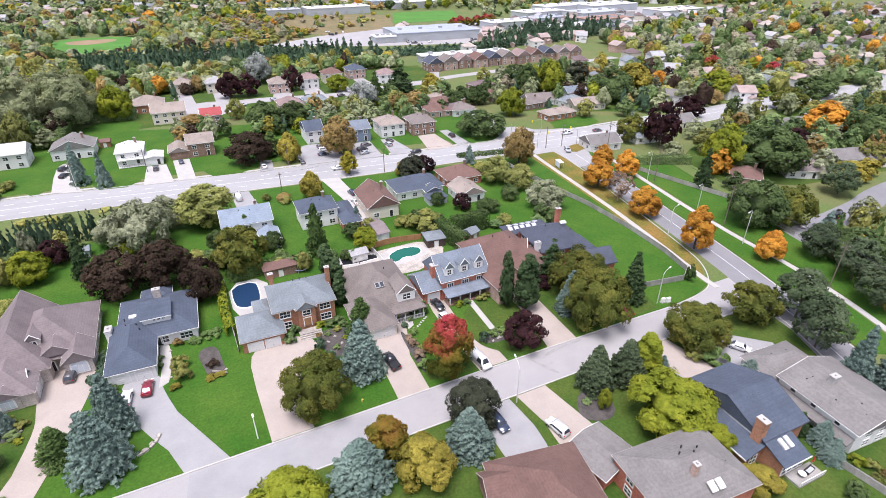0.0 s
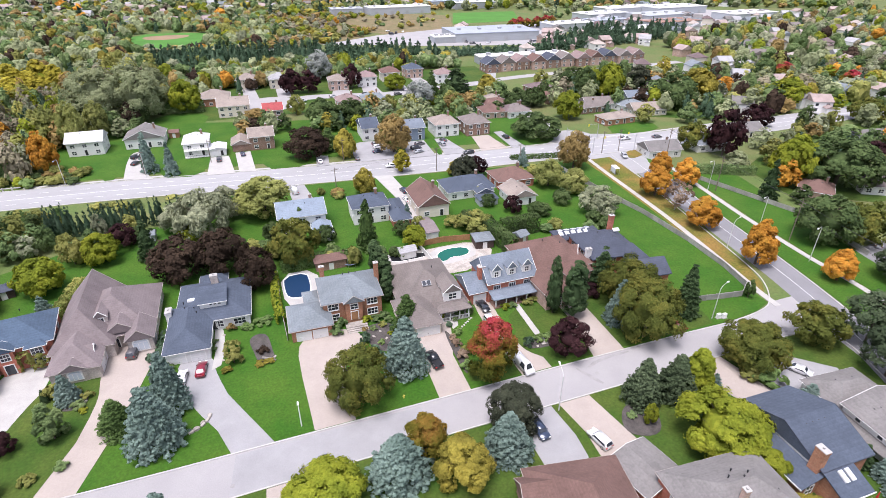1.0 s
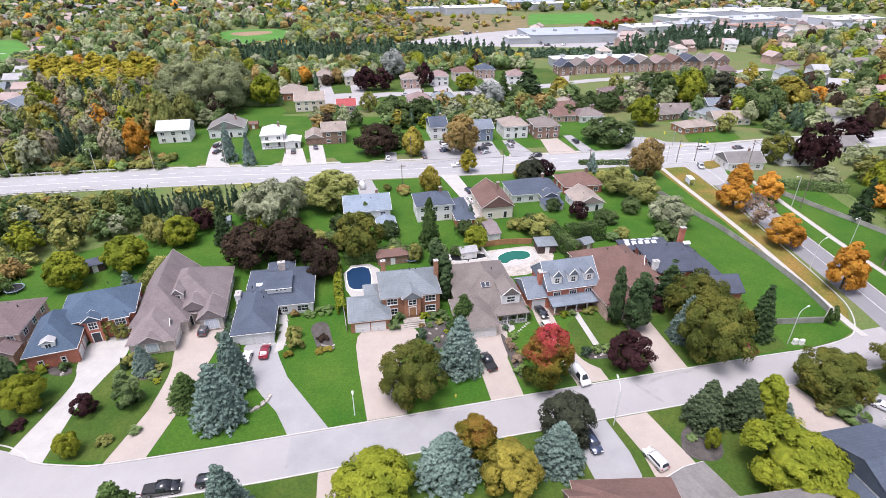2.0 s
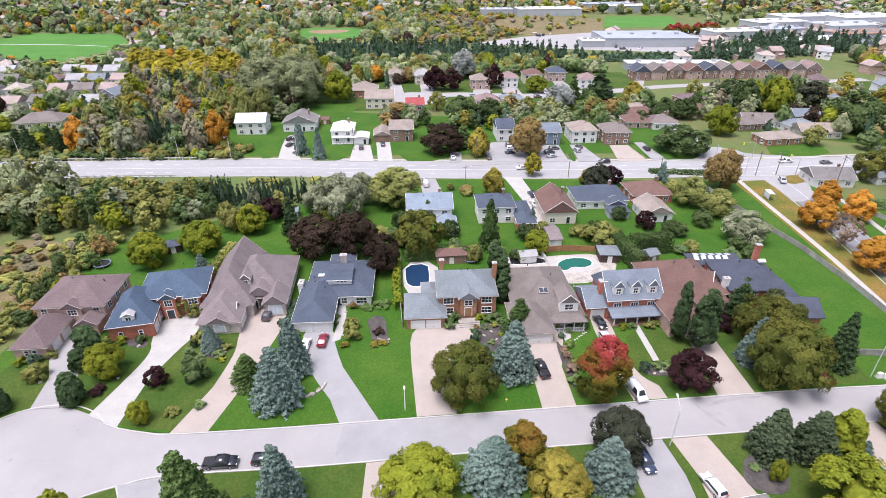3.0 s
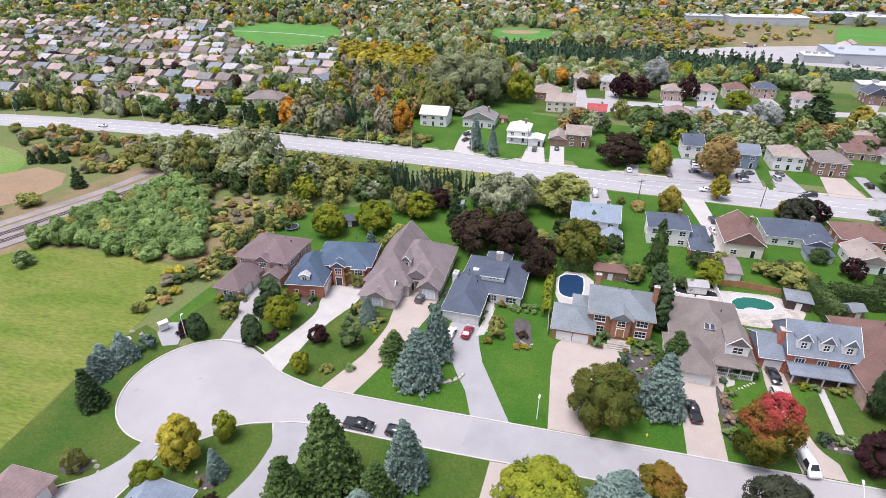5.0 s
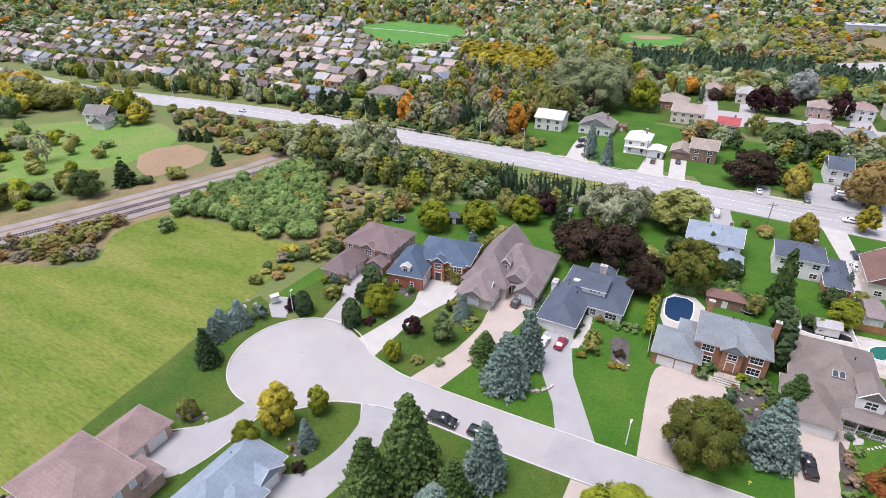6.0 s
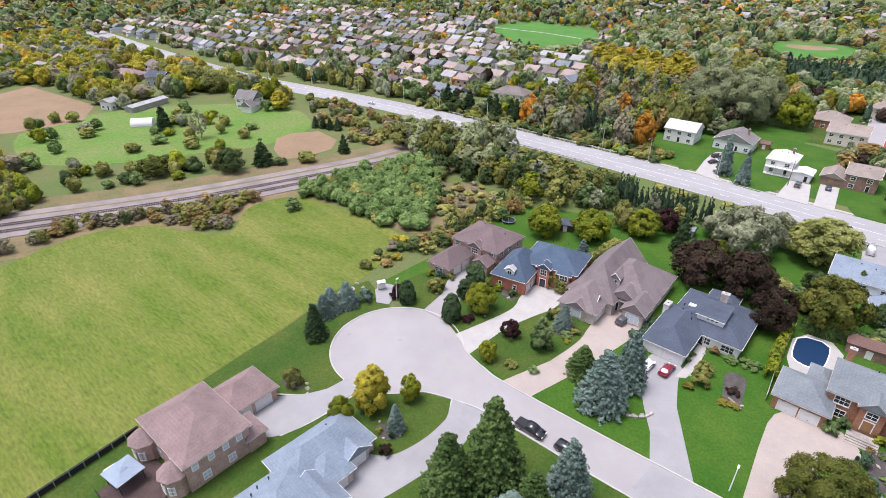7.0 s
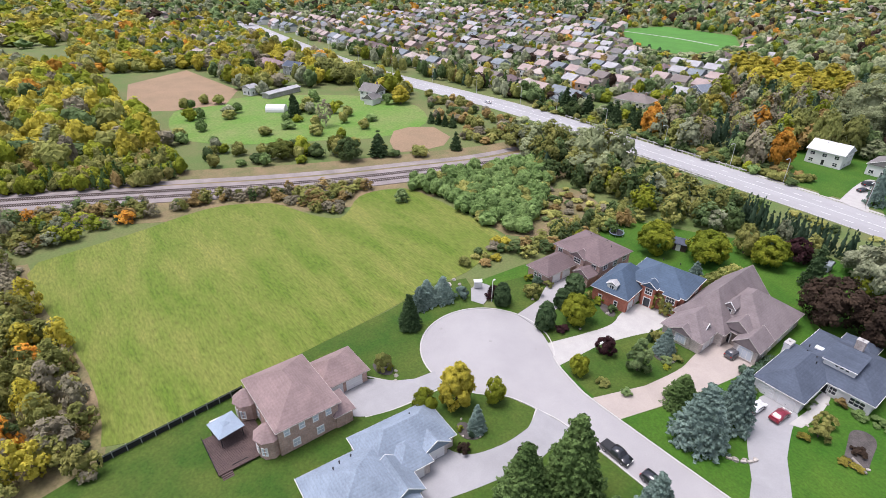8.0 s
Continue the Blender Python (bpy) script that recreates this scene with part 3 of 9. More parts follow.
setting("lawn", slab("lawn", [(131, 44), (135.5, 60), (137.6, 73), (138.5, 90), (141, 110), (144.5, 132), (147.5, 150), (166, 146), (158, 110), (152, 84), (148, 60)], 0.0, 0.07, "lawn"), "long green lawn strip behind the pavement", "lawn")
setting("lawn", slab("lawn", [(128, 40), (134, 58), (140, 52), (150, 58), (150, 20), (128, 20)], 0.0, 0.05, "autumn_grass"), "bare leaf-strewn ground under the pines", "lawn")

# driveways and paths
DRIVES = [
    ("asphalt_pale", [(-71.5, 77.6), (-65.2, 77.6), (-67.2, 86), (-69.3, 93), (-71, 101.5), (-77, 98.5), (-76, 92), (-72.6, 86)]),
    ("concrete", [(-59.9, 75.2), (-53.4, 71.9), (-52.6, 84), (-50.0, 93), (-47.8, 98), (-48.3, 106), (-57.3, 106), (-57.3, 97.5), (-55.2, 92), (-57.6, 83)]),
    ("pavers", [(-43.4, 69.9), (-36.8, 69.8), (-33.9, 79.3), (-30.8, 91.5), (-28.8, 101.7), (-30, 108), (-39, 108), (-38.4, 97), (-37.5, 91), (-39.2, 81)]),
    ("asphalt_gray", [(-13.7, 70.0), (-6.6, 70.3), (-14.4, 85), (-17, 93), (-17.4, 98), (-24.4, 98), (-23.5, 92), (-21, 84), (-16, 76)]),
    ("pavers", [(0.3, 70.6), (7.7, 70.8), (7.2, 80), (8.4, 87), (13.5, 91.5), (13.2, 96), (8, 99), (-0.6, 97), (-0.4, 85)]),
    ("pavers", [(23.7, 71.1), (30.2, 71.2), (30.3, 82), (33.2, 91), (33.6, 98), (30.5, 93), (25.2, 93), (24.8, 88), (23.8, 78)]),
    ("pavers", [(41.4, 71.7), (48.1, 71.9), (47.9, 75.2), (45.0, 78.5), (44.6, 86), (45.4, 100), (40.9, 100), (40.6, 86)]),
    ("pavers", [(58, 71.9), (65.5, 72.1), (66, 89), (66, 97), (60, 97), (60.0, 85)]),
    ("asphalt_gray", [(34.5, 62.3), (42.8, 62.4), (43.6, 55), (43, 47), (35.5, 47), (35.3, 56)]),
    ("pavers", [(44.4, 62.4), (51, 62.6), (53.4, 50), (52.8, 46), (45, 46), (45.6, 55)]),
    ("pavers", [(75, 63.2), (83, 63.5), (84.5, 56), (86, 49), (78.5, 47), (76.5, 55)]),
    ("asphalt_gray", [(86, 57), (96, 59.5), (103, 53), (101, 48), (90, 46)]),
    ("asphalt_gray", [(-67.6, 50.4), (-63.4, 49.4), (-63.3, 44), (-64.0, 37.5), (-65.6, 32.5), (-68.5, 30), (-72, 30.5), (-73.8, 33.5), (-74.4, 37.5), (-73.2, 39.4), (-70.2, 42.3), (-68.2, 46)]),
    ("asphalt_gray", [(-47.8, 59.6), (-40.5, 60.8), (-39.6, 52), (-41, 42), (-44.5, 30), (-51, 28), (-51, 40.6), (-49.6, 40.9), (-47.4, 42.7), (-46.3, 45.5), (-45.4, 50), (-45.6, 55)]),
    ("pavers", [(-8.4, 61.1), (-2, 61.4), (-3, 48), (-9, 48)]),
    ("asphalt_gray", [(-82.3, 72.5), (-79.3, 73.8), (-82.6, 81), (-87.5, 80), (-86.5, 76)]),
    ("concrete", [(-17.6, 93), (-15.8, 94), (-15.0, 99), (-15.5, 107.5), (-17.6, 107.5), (-17.0, 99)]),
    ("concrete", [(49.6, 78.8), (51.0, 78.8), (51.4, 95), (50.0, 95)]),
    ("concrete", [(33.2, 90), (34.8, 91), (36.4, 98), (33.8, 98)]),
    ("asphalt_gray", [(4.5, 186), (10.5, 186), (13.5, 161), (6.0, 160)]),
    ("concrete", [(36, 186), (42.5, 185), (44.5, 160), (41.8, 142), (38.4, 143), (39.5, 160)]),
    ("concrete", [(-52, 212), (-42, 209), (-48, 226), (-48.5, 244), (-54, 244), (-53.5, 228)]),
    ("concrete", [(-23, 207), (-13, 206), (-15.5, 227), (-22.5, 227)]),
    ("concrete", [(-11.5, 207), (-5.5, 206), (-7, 230), (-13, 230)]),
    ("asphalt_gray", [(17, 203), (22, 203), (23, 214), (18.5, 216)]),
    ("asphalt_gray", [(33, 203), (51, 202), (49, 226), (36, 228), (33, 215)]),
    ("asphalt_gray", [(53, 201), (65, 200), (66, 221), (57, 221)]),
    ("asphalt_gray", [(69, 200), (79, 199.5), (76, 221), (71, 221)]),
    ("pavers", [(85, 199.5), (97, 199), (96, 219), (88, 219)]),
    ("asphalt_gray", [(99, 199), (105, 199), (104, 222), (100, 222)]),
]
for k, (material, outline) in enumerate(DRIVES):
    words = {"asphalt_pale": "pale gray driveway", "pavers": "beige paved driveway", "concrete": "pale concrete drive", "asphalt_gray": "gray asphalt driveway"}[material]
    setting("driveway", slab("driveway", outline, 0.0, YARD + 0.02 + 0.002 * k, material, 2, 2), words + " between lawns", "driveway")

# bright lawns north of the main road
for outline in ([(-60, 213), (-54, 213), (-56, 244), (-66, 244)], [(-42, 210), (-24, 207), (-24, 228), (-40, 246)], [(-5, 206.5), (16, 205), (24, 222), (5, 231)], [(52, 202), (53, 218), (50, 224)], [(66, 201), (68.5, 201), (70, 216), (68, 220)], [(98, 200), (122, 200), (121, 216), (104, 222), (98, 212)], [(-52, 275), (-28, 270), (-25, 300), (-50, 304)], [(150, 200), (176, 200), (180, 214), (156, 216)]):
    setting("lawn", slab("lawn", outline, 0.0, 0.08, "lawn", 1), "small bright green front lawn", "lawn")

# the open field, its worn edge, the railway and the farm behind
FIELD = [(-167, -13), (-169, 0), (-171, 16), (-174.3, 28), (-175.7, 40.6), (-171, 51), (-165.6, 57.7), (-157, 60.4), (-149, 63.4), (-142.5, 68.1), (-145, 73), (-153.6, 80.8), (-155.6, 87), (-154, 94), (-149.8, 101), (-128.6, 103), (-108, 103), (-99, 101), (-96, 90), (-92.5, 77), (-94.5, 70), (-91.2, 54), (-89.2, 30), (-86.2, 18), (-84.0, -7), (-96, -5), (-114, -5.6), (-146, -11.4)]
setting("meadow", slab("meadow", FIELD, 0.0, 0.06, "meadow", 1), "open mown yellow-green field beside the turning circle", "field")
RAIL = [(-262, -120), (-240, -62), (-220, -15), (-195, 32.5), (-180, 61), (-170, 84), (-161, 109), (-150, 142), (-143, 175), (-139, 195), (-130, 240), (-110, 330)]
setting("railbed_scrub", ribbon("railbed_scrub", RAIL[:9], 46, 0.0, 0.03, "dry_scrub"), "dry brown scrub along the railway", "verge")
setting("railbed", ribbon("railbed", RAIL[:9], 15, 0.0, 0.22, "ballast"), "gray railway ballast bed", "railbed")
setting("service_track", ribbon("service_track", [(-253, -65), (-233, -18), (-206, 35), (-191, 64), (-181, 87), (-172, 112), (-162, 142), (-158, 170)], 4.0, 0.0, 0.06, "ballast"), "pale gravel track beside the railway", "road")
setting("wood_edge", slab("wood_edge", [(-168, -12), (-146, -10.4), (-114, -4.6), (-96, -4), (-86, -6), (-60, -12), (-60, -40), (-180, -40)], 0.0, 0.045, "dry_scrub"), "dry brown grass at the edge of the wood", "verge")
setting("garden_scrub", slab("garden_scrub", [(-114, 104), (-99, 103), (-92, 122), (-92, 140), (-112, 150), (-122, 138)], 0.0, 0.05, "dry_scrub", 1), "reddish brown scrub beside the gardens", "verge")
for outline in ([(-212, 134), (-213, 143), (-206, 153), (-189, 150), (-181, 140), (-181, 128), (-186, 118), (-200, 124)], [(-324, 40), (-395, 54), (-421, 96), (-339, 104), (-309, 87), (-312, 60)]):
    setting("tilled_field", slab("tilled_field", outline, 0.0, 0.06, "soil"), "bare brown tilled soil plot", "field")
setting("farm_lawn", slab("farm_lawn", [(-222, 96), (-205, 122), (-212, 160), (-262, 175), (-300, 140), (-322, 100), (-318, 60), (-262, 46), (-235, 66)], 0.0, 0.04, "orchard_grass", 2), "green orchard grass round the farm", "lawn")

# playing fields, yards and lots far away
PITCH = [(-382, 535), (-368, 600), (-280, 588), (-240, 520), (-236, 455), (-262, 440), (-312, 462)]
DIAMOND = [(-110, 622), (-50, 622), (-34, 600), (-42, 535), (-75, 520), (-100, 545)]
GREEN_FIELD = [(216, 604), (298, 604), (335, 700), (252, 706)]
LOT = [(58, 502), (105, 486), (147, 466), (231, 444), (292, 500), (332, 564), (262, 580), (207, 572), (116, 542)]
setting("lawn", slab("lawn", [(-40, 284), (138, 284), (146, 322), (150, 372), (20, 372), (-40, 350)], 0.0, 0.052, "lawn_olive"), "green lawns round the court", "lawn")
setting("ground_scrub", slab("ground_scrub", [(-20, 470), (60, 505), (116, 546), (96, 640), (152, 726), (210, 900), (-40, 900), (0, 620)], 0.0, 0.04, "dry_scrub", 1), "dry brown scrub along the gravel track", "verge")
setting("sports_field", slab("sports_field", PITCH, 0.0, 0.1, "park_grass"), "bright green football pitch among houses", "sports field")
setting("sports_path", ribbon("sports_path", [(-375, 528), (-310, 525), (-256, 512)], 2.5, 0.0, 0.13, "concrete"), "pale path crossing the pitch", "path")
setting("sports_field", slab("sports_field", DIAMOND, 0.0, 0.1, "park_grass", 1), "green baseball field ringed by trees", "sports field")
setting("infield", slab("infield", [(-96, 606), (-56, 608), (-54, 590), (-74, 574), (-94, 584)], 0.0, 0.14, "soil", 2), "pale sandy baseball infield", "sports field")
setting("sports_field", slab("sports_field", GREEN_FIELD, 0.0, 0.1, "park_grass"), "green playing field behind the warehouses", "sports field")
setting("gravel_lot", slab("gravel_lot", LOT, 0.0, 0.1, "asphalt_pale"), "pale gravel lot round the warehouses", "lot")
setting("waste_ground", slab("waste_ground", [(116, 545), (181, 532), (208, 575), (214, 604), (245, 695), (152, 725), (96, 640)], 0.0, 0.08, "dry_scrub", 1), "brown waste ground with dry weeds", "field")
setting("parking_lot", slab("parking_lot", [(340, 480), (560, 520), (640, 640), (430, 640)], 0.0, 0.1, "asphalt_pale", 1), "pale parking lot among industrial roofs", "lot")
setting("dirt_track", ribbon("dirt_track", [(8, 477), (29, 518), (50, 570), (75, 640), (116, 792), (150, 900)], 9, 0.0, 0.07, "ballast"), "gravel track through scrub", "road")
setting("patio", slab("patio", [(25, 114.5), (26.5, 125), (36, 126.5), (54, 127.4), (56.4, 118.6), (46.6, 112.4), (40, 112.4)], 0.0, YARD + 0.015, "stone", 1), "gray stone patio round the pool and back doors", "patio")
setting("lawn", slab("lawn", [(-84, 217), (-20, 214), (60, 211), (118, 206.5), (124, 232), (128, 262), (60, 264), (-5, 274), (-84, 300)], 0.0, 0.05, "lawn", 1), "green lawns round the houses across the main road", "lawn")
setting("lawn", slab("lawn", [(146, 206), (420, 206), (420, 330), (156, 334)], 0.0, 0.045, "lawn_olive", 1), "green lawns of the eastern suburb", "lawn")
setting("lawn", slab("lawn", [(166, 112), (176, 160), (300, 184), (420, 182), (420, 60), (262, 102)], 0.0, 0.045, "lawn_olive", 1), "green lawns behind the side road", "lawn")

# ---- trees ----
def frames_of(normals):
    """Two directions across each normal, turned at random."""
    helper = rng.normal(size=normals.shape)
    u = np.cross(normals, helper)
    u /= np.linalg.norm(u, axis=1, keepdims=True) + 1e-9
    return u, np.cross(normals, u)


def cards(places, normals, sizes, long=1.35):
    """A small pointed spray of leaves at each place, lying across its normal."""
    u, v = frames_of(normals / (np.linalg.norm(normals, axis=1, keepdims=True) + 1e-9))
    s = sizes[:, None] / 2
    s = s * 1.25
    return np.stack([places - u * s - v * s * long * 0.7, places + u * s - v * s * long * 0.5, places + v * s * long], 1).reshape(-1, 3)


BLOBS = {}
OCTA = np.array([[(sx, 0, 0), (0, sy, 0), (0, 0, sz)][:: sx * sy * sz] for sx in (1, -1) for sy in (1, -1) for sz in (1, -1)], float).reshape(-1, 3)
for fine_level in (1, 2, 3):
    ball = bmesh.new()
    bmesh.ops.create_icosphere(ball, subdivisions=fine_level, radius=1)
    BLOBS[fine_level] = np.array([[v.co[:] for v in f.verts] for f in ball.faces]).reshape(-1, 3)
    ball.free()


def round_crown(n, height, radius, size, base=0.15, clumps=40, loose=0.12, shape="round", core=2, bulge=0.34, clump=0.27, lift=0.3, shake=0.33):
    """A crown of boughs that swell out of an uneven dome, each bough a heap of leafy clumps with dark gaps between."""
    half = height * (1 - base) * 0.5
    mid = height * base + half
    centre = np.array([0, 0, mid])
    count = max(9, int(clumps * 0.4))
    k = np.arange(count)
    z = np.clip(-0.9 + 1.88 * (k + 0.5) / count + rng.normal(size=count) * 0.07, -0.95, 0.98)
    a = k * 2.39996 + rng.normal(size=count) * 0.4
    z[-1] = 0.995
    flat = np.sqrt(1 - z * z)
    d = np.stack([np.cos(a) * flat, np.sin(a) * flat, z], 1)

    def dome(d):
        """Where the crown's outside lies in the directions d."""
        out = d * 1.0
        if shape == "column":
            wide = np.minimum(1.25, (1 - np.abs(d[:, 2]) ** 4) / np.sqrt(1.02 - d[:, 2] ** 2)) * (1 - 0.3 * d[:, 2])
            out[:, :2] *= wide[:, None]
            out[:, 2] *= 1.1
        elif shape == "cone":
            out[:, :2] *= (1.15 - 0.62 * (d[:, 2] + 0.35))[:, None]
            out[:, 2] *= 1.12
        elif shape == "dome":
            out[:, :2] *= (1.06 - 0.4 * (d[:, 2] + 0.1))[:, None]
            out[:, 2] *= 1.1
        else:
            out[:, :2] *= (1.04 - 0.2 * d[:, 2])[:, None]
            out[:, 2] *= 1.04
        return out * np.array([radius, radius, half])

    # boughs, then clumps on the outside of each
    spread = rng.uniform(1 - bulge * 0.42, 1 + bulge * 0.3, count)
    heart = centre + dome(d) * np.array([0.68, 0.68, 0.86 if shape in ("column", "cone") else 0.74]) * spread[:, None]
    swell = rng.uniform(0.72, 1.25, count) * min(radius, half * 1.1) * 1.12 / count**0.36 * 0.74
    swell[-1] = swell.max()
    if shape == "column":
        swell *= 1.4
    many = clumps * 10
    which = rng.integers(0, count, many)
    way = rng.normal(size=(many, 3)) + d[which] * 0.9 + np.array([0, 0, 0.3])
    way /= np.linalg.norm(way, axis=1, keepdims=True)
    spots = heart[which] + way * swell[which][:, None] * np.array([1, 1, 0.85])
    gap = np.linalg.norm(spots[:, None] - heart[None], axis=2) / swell[None]
    gap[np.arange(many), which] = 9
    keep = gap.min(1) > 0.88
    spots, way, which = spots[keep], way[keep], which[keep]
    radii = rng.uniform(0.6, 1.35, len(spots)) * clump * min(radius, half * 1.1) * 0.31
    share = radii**2 * np.where(spots[:, 2] > mid + half * 0.3, 1.25, 1.0)
    pick = rng.choice(len(spots), n, p=share / share.sum())
    out = rng.normal(size=(n, 3)) + way[pick] * 0.7
    out[:, 2] += 0.45
    out /= np.linalg.norm(out, axis=1, keepdims=True)
    depth = 1 + rng.normal(size=n) * loose
    places = spots[pick] + out * (radii[pick] * depth)[:, None] * np.array([1, 1, 0.75])
    places[:, 2] = np.maximum(places[:, 2], height * base * 0.6)
    whole = (places - centre) / np.array([radius, radius, half])
    normals = out * 0.6 + whole * 0.75 + np.array([0, 0, lift]) + rng.normal(size=(n, 3)) * shake
    fit = np.array([radius / np.percentile(np.hypot(places[:, 0], places[:, 1]), 98)] * 2 + [height / np.percentile(places[:, 2], 99.7)])
    leaves = cards(places * fit, normals, size * rng.uniform(0.6, 1.4, n))
    if not core:
        return leaves
    inner = [BLOBS[1] * (r * 0.62) * np.array([1, 1, 0.8]) + c for c, r in zip(heart, swell)]
    inner.append(centre + dome(BLOBS[core]) * (0.66 if shape == "column" else 0.42))
    return np.concatenate([leaves, np.concatenate(inner) * fit])


def puff_crown(puffs, leaves, size, shape="round", ball=1):
    """A far crown one metre high and wide: a heap of leafy puffs with loose sprays over them."""
    k = np.arange(puffs)
    z = np.clip(-0.75 + 1.75 * (k + 0.5) / puffs + rng.normal(size=puffs) * 0.1, -0.85, 1.0)
    a = k * 2.39996 + rng.normal(size=puffs) * 0.5
    flat = np.sqrt(1 - np.minimum(1, z * z))
    wide = (1.1 - 0.35 * (z + 0.2)) if shape == "dome" else np.ones(puffs)
    d = np.stack([np.cos(a) * flat * wide, np.sin(a) * flat * wide, z], 1)
    r = rng.uniform(0.8, 1.25, puffs) * 0.58 / puffs**0.42
    centres = np.array([0, 0, 0.5]) + d * np.array([0.5, 0.5, 0.5]) * rng.uniform(0.44, 0.62, puffs)[:, None]
    puff = BLOBS[1] if ball else OCTA * 1.15
    out = [puff * np.array([0.36, 0.36, 0.4]) + np.array([0, 0, 0.46])]
    for c, q in zip(centres, r):
        turn = np.array(Euler(rng.uniform(0, 6.28, 3)).to_matrix())
        out.append((puff @ turn) * (q * rng.uniform(0.8, 1.2, 3)) + c)
    if leaves:
        pick = rng.choice(puffs, leaves, p=r**2 / (r**2).sum())
        way = rng.normal(size=(leaves, 3)) + d[pick] * 0.8 + np.array([0, 0, 0.4])
        way /= np.linalg.norm(way, axis=1, keepdims=True)
        spots = centres[pick] + way * (r[pick] * rng.uniform(0.85, 1.2, leaves))[:, None]
        out.append(cards(spots, way * 0.6 + d[pick] * 0.6 + np.array([0, 0, 0.35]) + rng.normal(size=way.shape) * 0.3, size * rng.uniform(0.6, 1.4, leaves)))
    out = np.concatenate(out)
    out[:, 2] = np.maximum(out[:, 2] - out[:, 2].min(), 0.0) / np.ptp(out[:, 2])
    return out


def spruce_crown(height, radius, tiers, boughs, size, per=22, base=0.03):
    """Whorls of drooping boughs on a cone, uneven in reach, each ending in a few plump tufts of needle sprays."""
    tufts = []
    for w in range(tiers):
        f = (w + 0.5) / tiers
        reach = radius * (1 - f) ** 0.8 * min(1.0, 0.82 + f * 2.0) + 0.035 * radius
        count = max(3, int(boughs * (0.2 + 0.8 * reach / radius)))
        turn = rng.uniform(0, 6.28)
        for b in range(count):
            a = turn + 2 * math.pi * (b + rng.uniform(-0.35, 0.35)) / count
            far = reach * rng.uniform(0.74, 1.08)
            z = height * (base + (0.97 - base) * f) + rng.normal() * height / tiers * 0.4
            for g, side in ((1.0, 0.0), (0.84, 0.12), (0.8, -0.12), (0.66, 0.02)):
                tufts.append((a + side * rng.uniform(0.6, 1.4) * radius / max(far, 0.2) * 0.8, far * g, z - 0.2 * far * (g - 0.5) + rng.normal() * 0.03 * height / tiers, rng.uniform(0.75, 1.25) * (0.9 if g < 1.0 else 1.1)))
    tufts = np.array(tufts)
    plump = tufts[:, 3] * radius * 0.068
    pick = rng.choice(len(tufts), int(len(tufts) * per * 0.3), p=plump / plump.sum())
    n = len(pick)
    a, reach, z, _ = tufts[pick].T
    out = rng.normal(size=(n, 3)) + np.stack([np.cos(a), np.sin(a), np.full(n, 0.5)], 1) * 0.6
    out /= np.linalg.norm(out, axis=1, keepdims=True)
    spots = np.stack([np.cos(a) * reach, np.sin(a) * reach, z], 1) + out * (plump[pick] * rng.uniform(0.7, 1.2, n))[:, None] * np.array([1.1, 1.1, 0.7])
    spots[:, 2] = np.maximum(spots[:, 2], 0.05 * size)
    normals = out + np.array([0, 0, 0.25]) + rng.normal(size=(n, 3)) * 0.35
    leaves = cards(spots, normals, size * rng.uniform(0.7, 1.35, n), 1.7)
    inner = BLOBS[2].copy()
    f = (inner[:, 2:] + 1) / 2
    inner[:, :2] *= (1 - f) ** 0.5 * radius * 0.66
    inner[:, 2] = (0.04 + 0.84 * f[:, 0]) * height
    return np.concatenate([leaves, inner])


def trunk_mesh(name, height, top, limbs, spread, material, thick=0.2):
    """A tapered trunk with limbs that fork off upwards."""
    bm = bmesh.new()
    add_cyl(bm, (0, 0, -0.2), (0, 0, height * 0.3), thick * 1.25, thick, 8)
    add_cyl(bm, (0, 0, height * 0.3), (0.05, 0.03, height * top), thick, thick * 0.25, 8)
    for k in range(limbs):
        a, z = k * 2.4, height * (0.2 + (top - 0.28) * (k + 0.3) / max(1, limbs))
        tip = Vector((math.cos(a) * spread, math.sin(a) * spread, z + height * 0.2))
        bend = Vector((math.cos(a) * spread * 0.5, math.sin(a) * spread * 0.5, z + height * 0.07))
        add_cyl(bm, (0, 0, z), bend, thick * 0.42, thick * 0.28, 6)
        add_cyl(bm, bend, tip, thick * 0.28, thick * 0.07, 5)
        add_cyl(bm, bend, tip + Vector((math.sin(a), -math.cos(a), 0.2)) * spread * 0.4, thick * 0.2, thick * 0.05, 5)
    return bm_mesh(name, bm, material)


